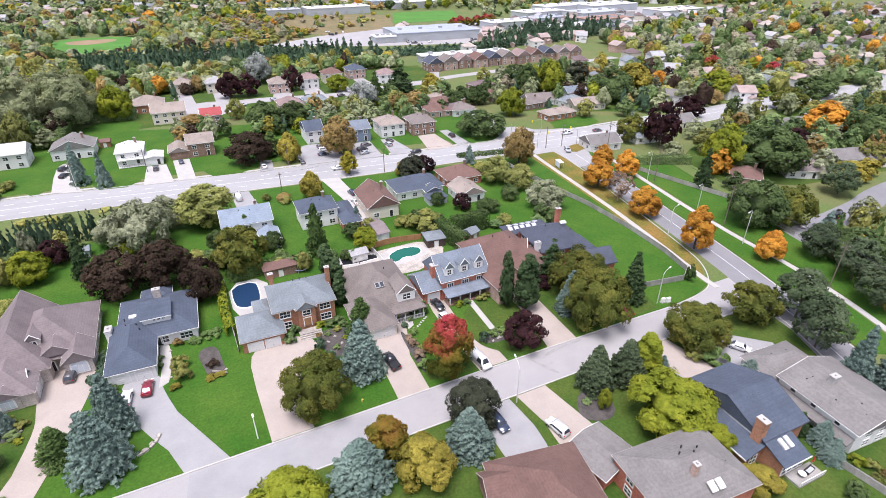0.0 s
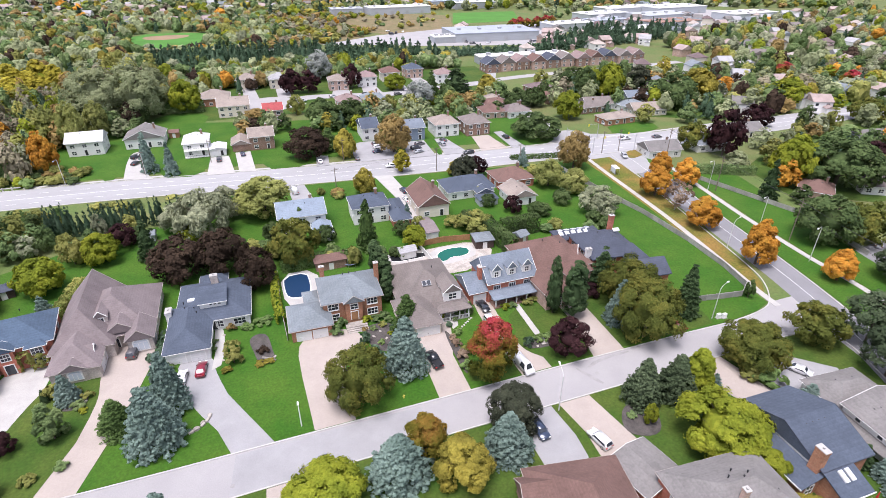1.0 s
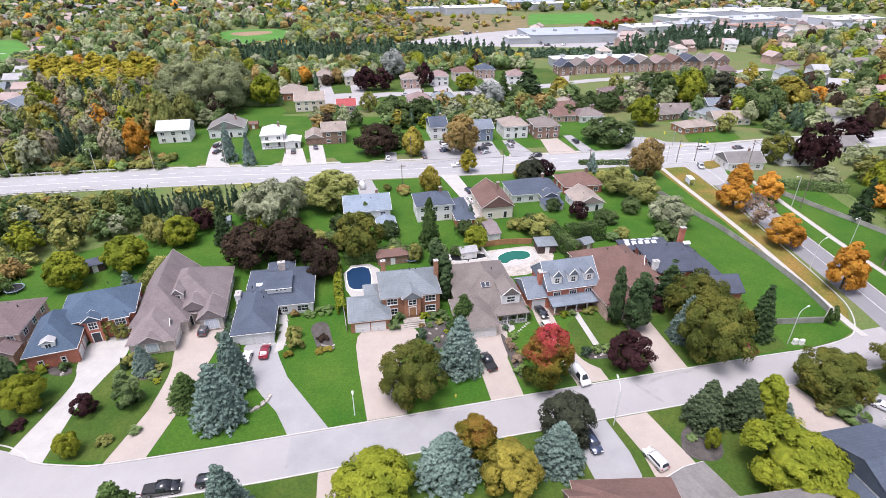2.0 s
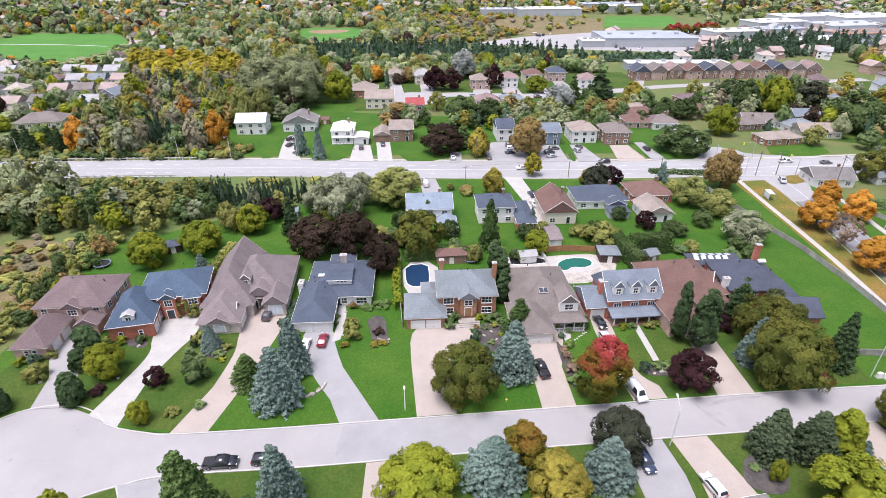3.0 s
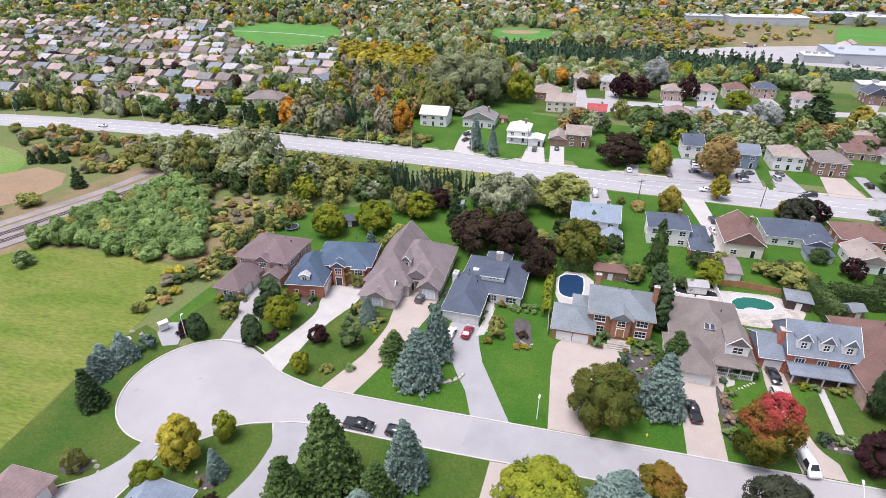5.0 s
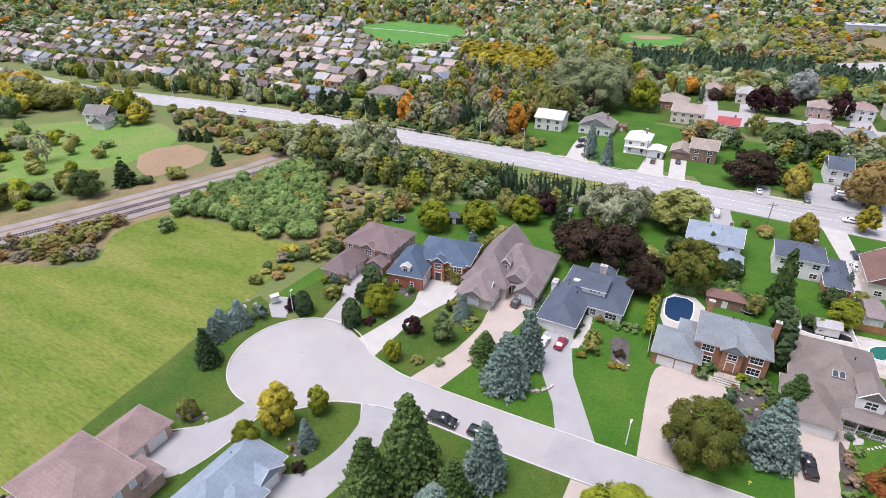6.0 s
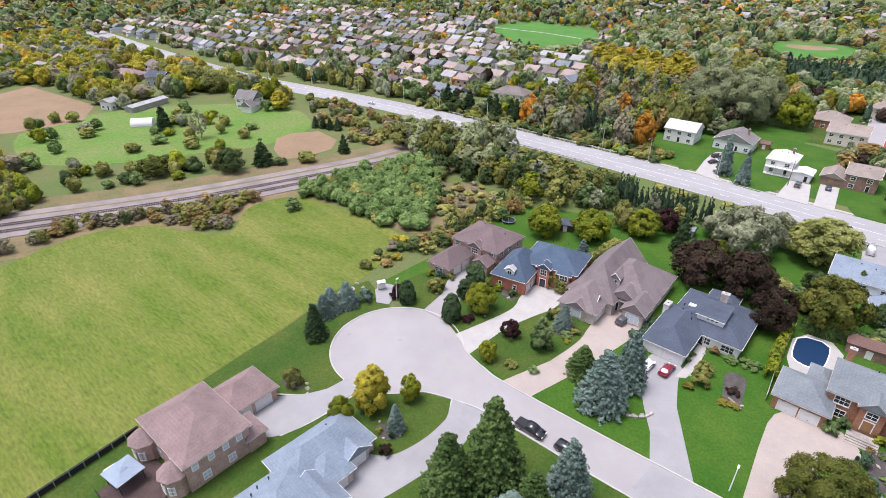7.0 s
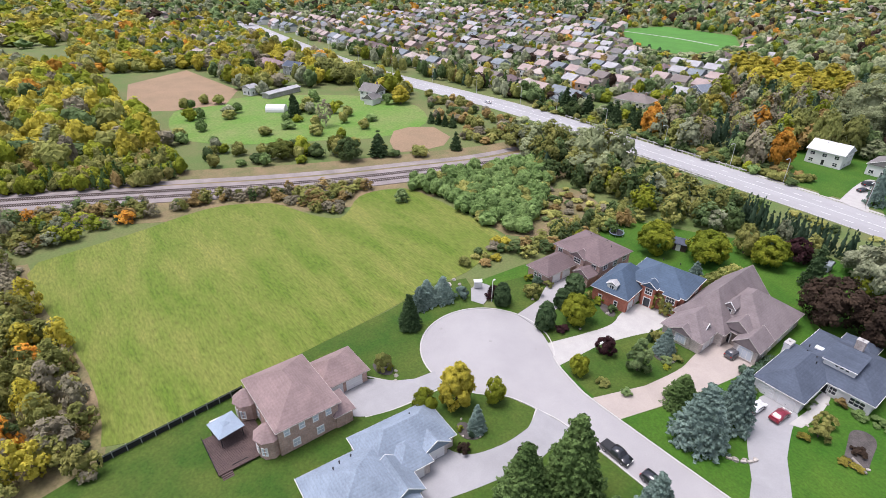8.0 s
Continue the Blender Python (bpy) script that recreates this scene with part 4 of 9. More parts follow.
# kind: leaf material, form, own height and radius, plain name, label
KINDS = {
    "blue_spruce": ("leaf_blue", "spruce", 12.0, 4.4, "spruce_tree", "silvery blue spruce with dense drooping boughs, on the lawn"),
    "spruce_green": ("leaf_spruce", "spruce", 13.0, 4.4, "spruce_tree", "tall green spruce with layered boughs"),
    "dark_spruce": ("leaf_yew", "spruce", 12.0, 3.4, "spruce_tree", "dark green spruce with a narrow pointed crown"),
    "cedar": ("leaf_yew", "column", 10.0, 1.7, "cedar_tree", "narrow dark green columnar cedar"),
    "pine_gray": ("leaf_pine", "spruce", 11.0, 4.4, "pine_tree", "gray-green pine with a full upright crown"),
    "scots_pine": ("leaf_pine", "open", 12.0, 5.5, "pine_tree", "tall gray-green pine with an open, loose crown"),
    "poplar": ("leaf_yew", "column", 15.5, 3.2, "columnar_tree", "tall dark green columnar tree beside the drive"),
    "lime_poplar": ("leaf_lime", "column", 9.4, 2.8, "columnar_tree", "upright yellow-green columnar tree"),
    "lime_tree": ("leaf_lime", "round", 8.5, 5.5, "deciduous_tree", "yellow-green deciduous tree turning in autumn"),
    "gold_maple": ("leaf_gold", "tall", 8.5, 4.8, "maple_tree", "golden yellow autumn maple"),
    "yellow_maple": ("leaf_yellow", "tall", 10.0, 3.6, "maple_tree", "bright yellow upright maple on the grass island"),
    "orange_maple": ("leaf_orange", "tall", 10.5, 5.0, "maple_tree", "bright orange autumn maple on the verge"),
    "red_maple": ("leaf_red", "tall", 13.0, 6.0, "maple_tree", "crimson maple with olive lower leaves, on the front lawn"),
    "maple_olive": ("leaf_maple", "round", 11.0, 7.6, "maple_tree", "broad olive-brown maple with a dense round crown"),
    "dark_maple": ("leaf_shade", "tall", 11.0, 7.0, "maple_tree", "dark green maple with a heavy crown"),
    "turning_maple": ("leaf_turning", "tall", 9.0, 4.0, "maple_tree", "maple turning from green to rust orange"),
    "maple_brown": ("leaf_rust", "round", 11.0, 6.4, "maple_tree", "brown autumn maple with a rounded crown"),
    "maple_pale": ("leaf_pale", "thin", 9.6, 4.8, "maple_tree", "half-bare maple with pale pinkish leaves"),
    "ash_tree": ("leaf_ash", "round", 11.0, 6.4, "ash_tree", "tall pale yellow-green tree in full leaf"),
    "bare_tree": ("leaf_bare", "thin", 9.6, 4.8, "deciduous_tree", "nearly bare pale gray tree in late autumn"),
    "plum_tree": ("leaf_plum", "round", 6.0, 3.8, "plum_tree", "dark purple-leaved ornamental plum"),
    "green_maple": ("leaf_deep", "round", 11.0, 7.4, "maple_tree", "broad dark green maple in full leaf"),
    "copper_beech": ("leaf_copper", "round", 11.5, 7.6, "beech_tree", "dark copper beech with a broad crown"),
    "olive_tree": ("leaf_olive", "round", 6.0, 4.2, "garden_tree", "small olive-green garden tree"),
    "shrub_tree": ("leaf_green", "cone", 7.4, 2.7, "garden_tree", "green pyramid-shaped garden tree"),
    "dark_tree": ("leaf_yew", "column", 6.2, 2.5, "garden_tree", "dark green upright yew on the lawn"),
    "willow": ("leaf_willow", "round", 11.0, 7.8, "willow_tree", "pale gray-green willow with billowing crown"),
    "silver_tree": ("leaf_silver", "round", 16.0, 8.2, "poplar_tree", "tall pale silver-leaved poplar"),
    "big_poplar": ("leaf_poplar", "round", 27.0, 11.5, "poplar_tree", "huge gray-green poplar in the wood"),
}
TREE_BANK = {}


def tree_meshes(kind, variant, near):
    """Crown and trunk of a kind; near (2: nearest) trees carry more and finer leaves."""
    key = (kind, variant, near)
    if key in TREE_BANK:
        return TREE_BANK[key]
    leaf, form, h, r, name, _ = KINDS[kind]
    more, fine = (1.0, 1.0) if near == 2 else (0.8, 1.3) if kind == "big_poplar" else (0.34, 1.6) if near else (0.22, 2.0)
    if form == "spruce":
        crown = spruce_crown(h, r, 19, 19, 0.22, 56) if near == 2 else spruce_crown(h, r, 12, 12, 0.5, 18)
        trunk = trunk_mesh("trunk", h, 0.95, 0, 0, "bark", 0.2)
    elif form == "column":
        crown = round_crown(int(12000 * more), h, r, 0.25 * fine, 0.03, 130, 0.2, "column", 2, 0.14, 0.36)
        trunk = trunk_mesh("trunk", h, 0.8, 2, r * 0.3, "bark", 0.16)
    elif form == "cone":
        crown = round_crown(int(8000 * more), h, r, 0.22 * fine, 0.04, 44, 0.16, "cone", 2, 0.2, 0.3)
        trunk = trunk_mesh("trunk", h, 0.8, 2, r * 0.3, "bark", 0.15)
    elif form == "open":
        crown = round_crown(int(14000 * more), h, r, 0.24 * fine, 0.16, 80, 0.45, "dome", 0, 0.4, 0.34)
        trunk = trunk_mesh("trunk", h, 0.92, 9, r * 0.6, "bark", 0.2)
    elif form == "thin":
        crown = round_crown(int(6500 * more), h, r, 0.2 * fine, 0.18, 36, 0.4, "round", 0, 0.5, 0.25)
        trunk = trunk_mesh("trunk", h, 0.85, 8, r * 0.7, "bark_pale", 0.2)
    else:
        big = r * h > 30
        n, size = (17000, 0.043 * math.sqrt(r) + 0.14) if big else (9000, 0.18)
        crown = round_crown(int(n * more), h, r, size * fine, 0.05, 90 if big else 48, 0.22, "dome" if form == "tall" else "round", 3 if near == 2 else 2, 0.34, 0.34)
        trunk = trunk_mesh("trunk", h, 0.7, 7, r * 0.5, "bark", 0.028 * h)
    TREE_BANK[key] = (fast_tris("crown", crown, leaf), trunk)
    return TREE_BANK[key]


def tree(kind, x, y, h, r, group=""):
    _, form, h0, r0, name, label = KINDS[kind]
    crown, trunk = tree_meshes(kind, int(rng.integers(0, 3 if form in ("spruce", "round") else 1)), 2 if math.hypot(x, y) < 118 else 1 if math.hypot(x, y) < 235 else 0)
    root = new_at(name, pose(x, y, 0, 0, 0, rng.uniform(0, 360)) @ Matrix.Diagonal((r / r0, r / r0, h / h0, 1)))
    tagged(root, label, "tree", group)
    part("trunk", trunk, root)
    part("crown", crown, root)
    return root


TREES = [
    ("yellow_maple", [(-57.4, 48.0, 10.6, 3.3), (47.2, 187.5, 8.6, 3.4)]),
    ("lime_tree", [(-59.3, 42.0, 6.4, 2.3)]),
    ("green_maple", [(54.4, 136.6, 5.5, 3.0), (77.4, 136.6, 5.0, 3.0), (29.7, 262.0, 10.0, 6.0), (98.7, 284, 12, 4.6), (66, 148, 4.5, 2.6), (34, 137, 5, 3.0), (12, 140, 5.5, 3.2), (-2, 146, 6, 3.4), (80, 136, 4.5, 2.6), (90, 142, 5.5, 3.2)]),
    ("olive_tree", [(58.6, 136.0, 4.6, 2.6), (15.1, 175.5, 2.4, 1.8), (20.5, 170.4, 2.6, 2.2), (94.8, 256, 7, 4), (129.7, 300, 9, 5), (63.5, 276, 8, 4.6), (40, 140, 4.2, 2.6), (28, 150, 3.6, 2.2), (66, 156, 4.0, 2.4), (24.5, 160, 3.4, 2.0), (86, 166, 5, 3)]),
    ("spruce_green", [(31.4, 219.4, 10.0, 2.8), (95, 300, 14, 4.2), (6, 150, 8, 2.4)]),
    ("copper_beech", [(21.2, 219.4, 7.0, 4.6)]),
    ("blue_spruce", [(38, 146, 6, 1.8), (84, 118, 4.5, 1.5)]),
    ("blue_spruce", [(-25.7, 76.3, 13.2, 5.2), (-24.0, 84.4, 13.7, 3.9), (-42.7, 92.6, 6.6, 2.5), (19.8, 80.8, 13.6, 4.8), (70.0, 80.9, 11.2, 3.8), (-21.0, 54.7, 12.9, 4.0), (-25.1, 45.5, 7.1, 4.2), (12.3, 56.7, 9.5, 5.6), (30.7, 55.5, 9.3, 4.7), (74.2, 55.9, 4.5, 1.8), (88.6, 47.6, 5.0, 2.6), (85.4, 38.6, 2.8, 1.4), (86.0, 31.2, 5.6, 2.3), (84.4, 28.2, 5.0, 2.2), (-50.8, 47.2, 6.3, 1.9), (-86.8, 67.2, 7.1, 3.2), (-88.1, 63.4, 6.9, 3.0), (-87.7, 61.0, 6.1, 2.7), (-54.8, 125.4, 5.4, 2.3), (93.2, 178.1, 7.7, 2.5), (-43.5, 217.5, 15.7, 3.4)]),
    ("blue_spruce", [(-35.2, 211.6, 13.0, 2.9), (172.0, 176.7, 12.0, 2.7)]),
    ("spruce_green", [(-32.4, 82.0, 7.3, 3.7), (23.7, 93.7, 9.3, 3.9), (-31.7, 49.9, 18.2, 5.7), (-35.5, 43.4, 13.4, 4.9), (-23.4, 48.2, 10.8, 3.7), (22.7, 132.5, 16.1, 3.5), (24.6, 221.6, 10.0, 5.2)]),
    ("shrub_tree", [(-42.9, 83.4, 7.9, 2.6)]),
    ("lime_tree", [(-49.5, 73.0, 5.0, 2.0), (-61.3, 86.3, 7.5, 3.8), (0.2, 54.1, 8.8, 6.5), (57.5, 53.1, 4.9, 1.3), (65.6, 45.4, 9.9, 7.4), (67.6, 38.2, 5.9, 3.6), (-53.9, 54.4, 6.0, 2.0), (-57.9, 136.4, 9.5, 5.8), (-70.0, 129.8, 9.7, 5.4), (-46.9, 148.1, 8.7, 5.0), (-24.8, 152.2, 6.3, 3.2), (35.6, 129.0, 7.0, 3.7), (77.8, 319.4, 9.5, 6.7), (143.7, 231.4, 13.9, 7.1), (-36.9, 304.2, 16.6, 8.3), (177.4, 131.6, 17.8, 8.1), (269.2, 218.0, 13.8, 11.2), (188, 262, 19, 8), (183, 272, 15, 6)]),
    ("plum_tree", [(-50.1, 82.6, 4.5, 2.4), (-80.8, 78.9, 2.7, 2.0), (53.6, 74.8, 8.8, 4.9), (69.9, 92.1, 3.4, 2.6), (-42.0, 49.8, 2.2, 1.0), (-43.1, 155.7, 7.5, 4.3), (71.9, 141.4, 5.8, 3.3), (72.3, 175.6, 7.3, 4.7), (18.4, 328.1, 14.1, 7.1), (27.9, 328.1, 12.9, 7.1), (54.2, 330.6, 14.5, 5.8), (176.3, 163.0, 19.1, 7.6), (223.5, 192.4, 10.7, 7.3), (226.2, 138.0, 8.7, 6.6)]),
    ("dark_tree", [(-67.5, 92.6, 7.6, 2.6), (-67.3, 88.4, 5.0, 2.1), (-63.9, 78.7, 7.3, 2.2), (-77.2, 78.3, 4.8, 1.9), (-76.5, 77.2, 6.4, 2.0)]),
    ("olive_tree", [(-74.7, 86.0, 3.6, 2.5), (-50.5, 106.2, 4.7, 2.5), (-74.0, 42.2, 4.7, 1.9), (-53.9, 149.3, 9.5, 4.2), (55.6, 133.4, 6.5, 6.1), (50.4, 138.0, 3.7, 3.4), (16.7, 281.7, 10.1, 4.6)]),
    ("maple_olive", [(75.7, 85.6, 12.6, 7.4), (9.3, 75.1, 12.2, 6.4), (72.0, 74.2, 14.6, 7.4), (87.7, 60.3, 9.7, 7.0), (105.8, 61.2, 9.4, 6.2), (3.0, 130.7, 13.5, 7.2), (280.2, 180.5, 11.5, 9.0), (157.6, 90.3, 12.5, 7.4), (170.4, 173.8, 11.9, 6.7)]),
    ("red_maple", [(257, 536, 11, 6.5), (266, 539, 12, 7), (276, 542, 10, 6), (290, 547, 11, 6.5), (303, 552, 11, 7), (312, 556, 10, 6), (316.6, 262.9, 11.7, 7.4), (337.7, 234.0, 10.9, 7.4), (35.6, 73.5, 14.2, 5.2)]),
    ("poplar", [(57.2, 88.4, 15.4, 1.8), (61.2, 86.0, 14.8, 3.0)]),
    ("dark_spruce", [(74.5, 94.9, 10.5, 3.7), (86.1, 78.3, 13.7, 3.3), (85.0, 34.6, 4.8, 1.9), (-82.6, 54.6, 9.3, 2.8), (-34.7, 145.0, 12.3, 3.0), (104.4, 285.1, 18.0, 10.2), (157.4, 122.6, 14.5, 3.3)]),
    ("orange_maple", [(123.9, 137.9, 10.6, 5.4), (140.2, 142.4, 10.0, 4.6), (138.0, 153.2, 9.2, 4.2), (122.5, 113.8, 9.6, 5.2), (120.1, 90.8, 13.1, 4.5), (133.3, 77.7, 9.1, 3.9), (-135.1, 225.5, 15.4, 5.2), (-80.1, 229.5, 16.0, 5.0), (255.4, 144.0, 15.1, 9.8), (166.0, 70.9, 3.5, 4.1)]),
    ("gold_maple", [(21.7, 52.9, 8.9, 4.8), (68.6, 29.4, 4.4, 3.4), (29.9, 171.6, 9.3, 4.0), (66.3, 177.5, 6.2, 4.1), (29.8, 210.7, 11.6, 4.7), (126.8, 293.3, 10.8, 5.9), (-130.9, 271.5, 13.4, 6.2), (211.0, 105.2, 7.1, 6.7), (226.7, 237.6, 18.2, 10.6)]),
    ("dark_maple", [(34.0, 60.4, 9.5, 5.1), (215.7, 273.2, 14.3, 8.2), (66.9, 172.6, 9.4, 5.4)]),
    ("pine_gray", [(59.5, 58.3, 10.3, 4.0), (66.2, 57.5, 10.0, 4.4)]),
    ("scots_pine", [(116.6, 57.4, 12.5, 6.0), (109.9, 48.3, 12.7, 5.4), (195.3, 98.7, 11.4, 6.0), (146.9, 73.5, 10.4, 5.0), (137.6, 52.2, 11.3, 6.0), (144, 62, 12, 5.2), (150, 50, 13, 5.6), (158, 58, 12, 5)]),
    ("blue_spruce", [(104.5, 37.7, 14.5, 3.4), (110.0, 34.5, 12.7, 3.2), (152, 76, 12, 3.6)]),
    ("lime_poplar", [(71.0, 57.3, 10.0, 2.8)]),
    ("green_maple", [(128.0, 257.0, 11.0, 7.6), (139.0, 258.0, 10.0, 6.5), (176, 268, 17, 7.5), (196, 270, 16, 7), (27.1, 258.0, 13.4, 7.9), (40.3, 257.8, 12.0, 7.1), (115.1, 209.4, 11.0, 11.3), (188.9, 123.4, 18.2, 13.9), (256.5, 126.6, 17.8, 10.9), (148.9, 94.8, 14.3, 9.2), (153.8, 67.1, 10.0, 7.7), (321.7, 193.6, 10.8, 11.3), (208.3, 232.6, 19.0, 11.8), (174.8, 279.2, 14.4, 8.9)]),
    ("copper_beech", [(-26.0, 132.0, 12.2, 7.4), (-15.4, 132.0, 12.5, 7.3), (-7.4, 122.4, 11.2, 5.2), (14.7, 214.5, 12.7, 8.6)]),
    ("willow", [(-21.1, 155.2, 14.9, 8.3), (-28.4, 161.2, 9.2, 5.8), (-15.2, 166.4, 10.7, 5.4), (97.8, 132.3, 9.2, 6.6)]),
    ("cedar", [(22.2, 114.6, 10.4, 1.7), (21.8, 105.4, 9.0, 1.5), (22.6, 109.6, 10.6, 1.8), (22.0, 119.4, 9.6, 1.8)]),
    ("turning_maple", [(17.5, 59.7, 8.9, 3.7)]),
    ("maple_brown", [(110.9, 170.0, 14.6, 6.3), (20.5, 172.2, 3.1, 2.6), (49.7, 210.0, 15.9, 7.4), (97.9, 265.6, 8.3, 8.0), (-2.7, 282.2, 4.6, 6.1)]),
    ("maple_pale", [(122.6, 126.0, 10.1, 4.8)]),
    ("silver_tree", [(39.2, 359.9, 18.5, 8.6), (81.3, 278.1, 13.8, 7.9)]),
    ("yellow_maple", [(-160, 385, 16, 8), (-148, 392, 17, 8), (-136, 384, 16, 8), (-122, 388, 17, 8), (-112, 380, 15, 7), (-126, 352, 14, 8), (-116, 358, 15, 8), (-138, 354, 13, 7), (-172, 396, 16, 8), (-184, 402, 15, 8), (-150, 366, 14, 7), (-253.5, 165.5, 10, 5.5)]),
    ("dark_spruce", [(-46.9, 93.8, 3.2, 0.9), (-143, 226, 12, 3.4), (-148, 229, 11, 3.4), (-154, 224, 13, 4.2), (-160, 227, 11, 4), (-94, 236, 10, 3), (-99, 237, 9, 2.8), (-89, 238, 10, 3), (-174, 228, 12, 4.4), (-182, 226, 11, 4), (-191, 231, 12, 4), (-186.3, 110, 10, 4.2), (-173, 140.4, 8, 2.8), (-212, 156, 6, 2), (-208, 157.5, 6.4, 2), (-204, 158.5, 6, 2), (-200, 160, 6.6, 2.1), (-262.5, 106.5, 12, 3.4), (-267, 109, 11, 3.4), (-131, 330, 14, 4), (-137, 334, 13, 4), (-146, 330, 14, 4)]),
    ("green_maple", [(-189, 98, 9.5, 5.6), (-179, 222, 8, 5), (-290, 176, 9, 6), (-380, 128, 10, 6)]),
    ("maple_olive", [(-199, 98, 8, 4.6), (-208, 77, 7.4, 6.2)]),
    ("bare_tree", [(-238, 112, 13, 4.2), (-112, 230, 13, 4), (-120, 236, 14, 4.4), (-104, 243, 13, 4)]),
    ("ash_tree", [(93.0, 157.0, 10.2, 5.6), (98.6, 149.6, 8.6, 5.4), (-86.0, 262.0, 18.0, 5.4), (-76.0, 257.0, 20.0, 5.6), (-69.0, 268.0, 17.0, 5.2), (-318, 164, 13, 8), (-334, 160, 14, 8.5), (-302, 172, 12, 7), (-262, 173, 10, 4.5), (-3.8, 164.8, 12.7, 9.3)]),
    ("shrub_tree", [(-142, 92, 4.6, 2.6)]),
    ("olive_tree", [(-159, 76.5, 4.6, 3.2), (-161, 70, 3.6, 3)]),
    ("big_poplar", [(-73.2, 290.9, 29.6, 13.0), (-56.7, 293.1, 28.8, 12.3), (-49.6, 304.2, 25.4, 8.3)]),
]
for kind, rows in TREES:
    for row in rows:
        tree(kind, *row)

# ---- woods: many trees that nobody could count ----
KEEP_OUT = []


def growth(x, y):
    """How high trees grow at a place, as a share of their height: none on open fields, low right before them."""
    if math.hypot(x, y) < 380:
        return 1.0
    for field in (PITCH, DIAMOND, GREEN_FIELD, LOT):
        if inside(x, y, field):
            return 0.0
        if any(inside(x / f, y / f, field) for f in (0.97, 0.93, 0.89)):
            return 0.4
    return 1.0


def clear(x, y):
    return all((x - a) ** 2 + (y - b) ** 2 > r * r for a, b, r in KEEP_OUT)


def template(form, n, size):
    if form == "cone":
        return spruce_crown(1.0, 0.36, 7, 6, size * 0.6, max(2, n // 40))
    shape = "dome" if rng.random() < 0.5 else "round"
    if n >= 300:
        return round_crown(int(n * 1.15), 1.0, 0.5, size * 0.82, 0.04, 30, 0.25, shape, 1, 0.34, 0.34, 0.4, 0.35)
    if n >= 100:
        return puff_crown(int(np.clip(n / 16, 7, 14)), int(n * 0.6), size * 0.72, shape)
    return puff_crown(7, n // 5, size * 0.8, shape, 0)


def wood(name, places, leaf, form, n, size, label):
    """One sheet of woodland: places are rows of x, y, height, width."""
    if not len(places):
        return
    shapes = [template(form, n, size) for _ in range(8)]
    out, tones = [], []
    for k, (x, y, h, w) in enumerate(places):
        t, a = shapes[k % 8], rng.uniform(0, 6.28)
        c, s = math.cos(a), math.sin(a)
        q = t * np.array([w, w, h])
        out.append(np.stack([q[:, 0] * c - q[:, 1] * s + x, q[:, 0] * s + q[:, 1] * c + y, q[:, 2]], 1))
        tones.append(np.full(len(q), rng.uniform(-0.16, 0.2)))
    tagged(new(name, fast_tris(name, np.concatenate(out), leaf, np.concatenate(tones))), label, "trees", kind="stuff")


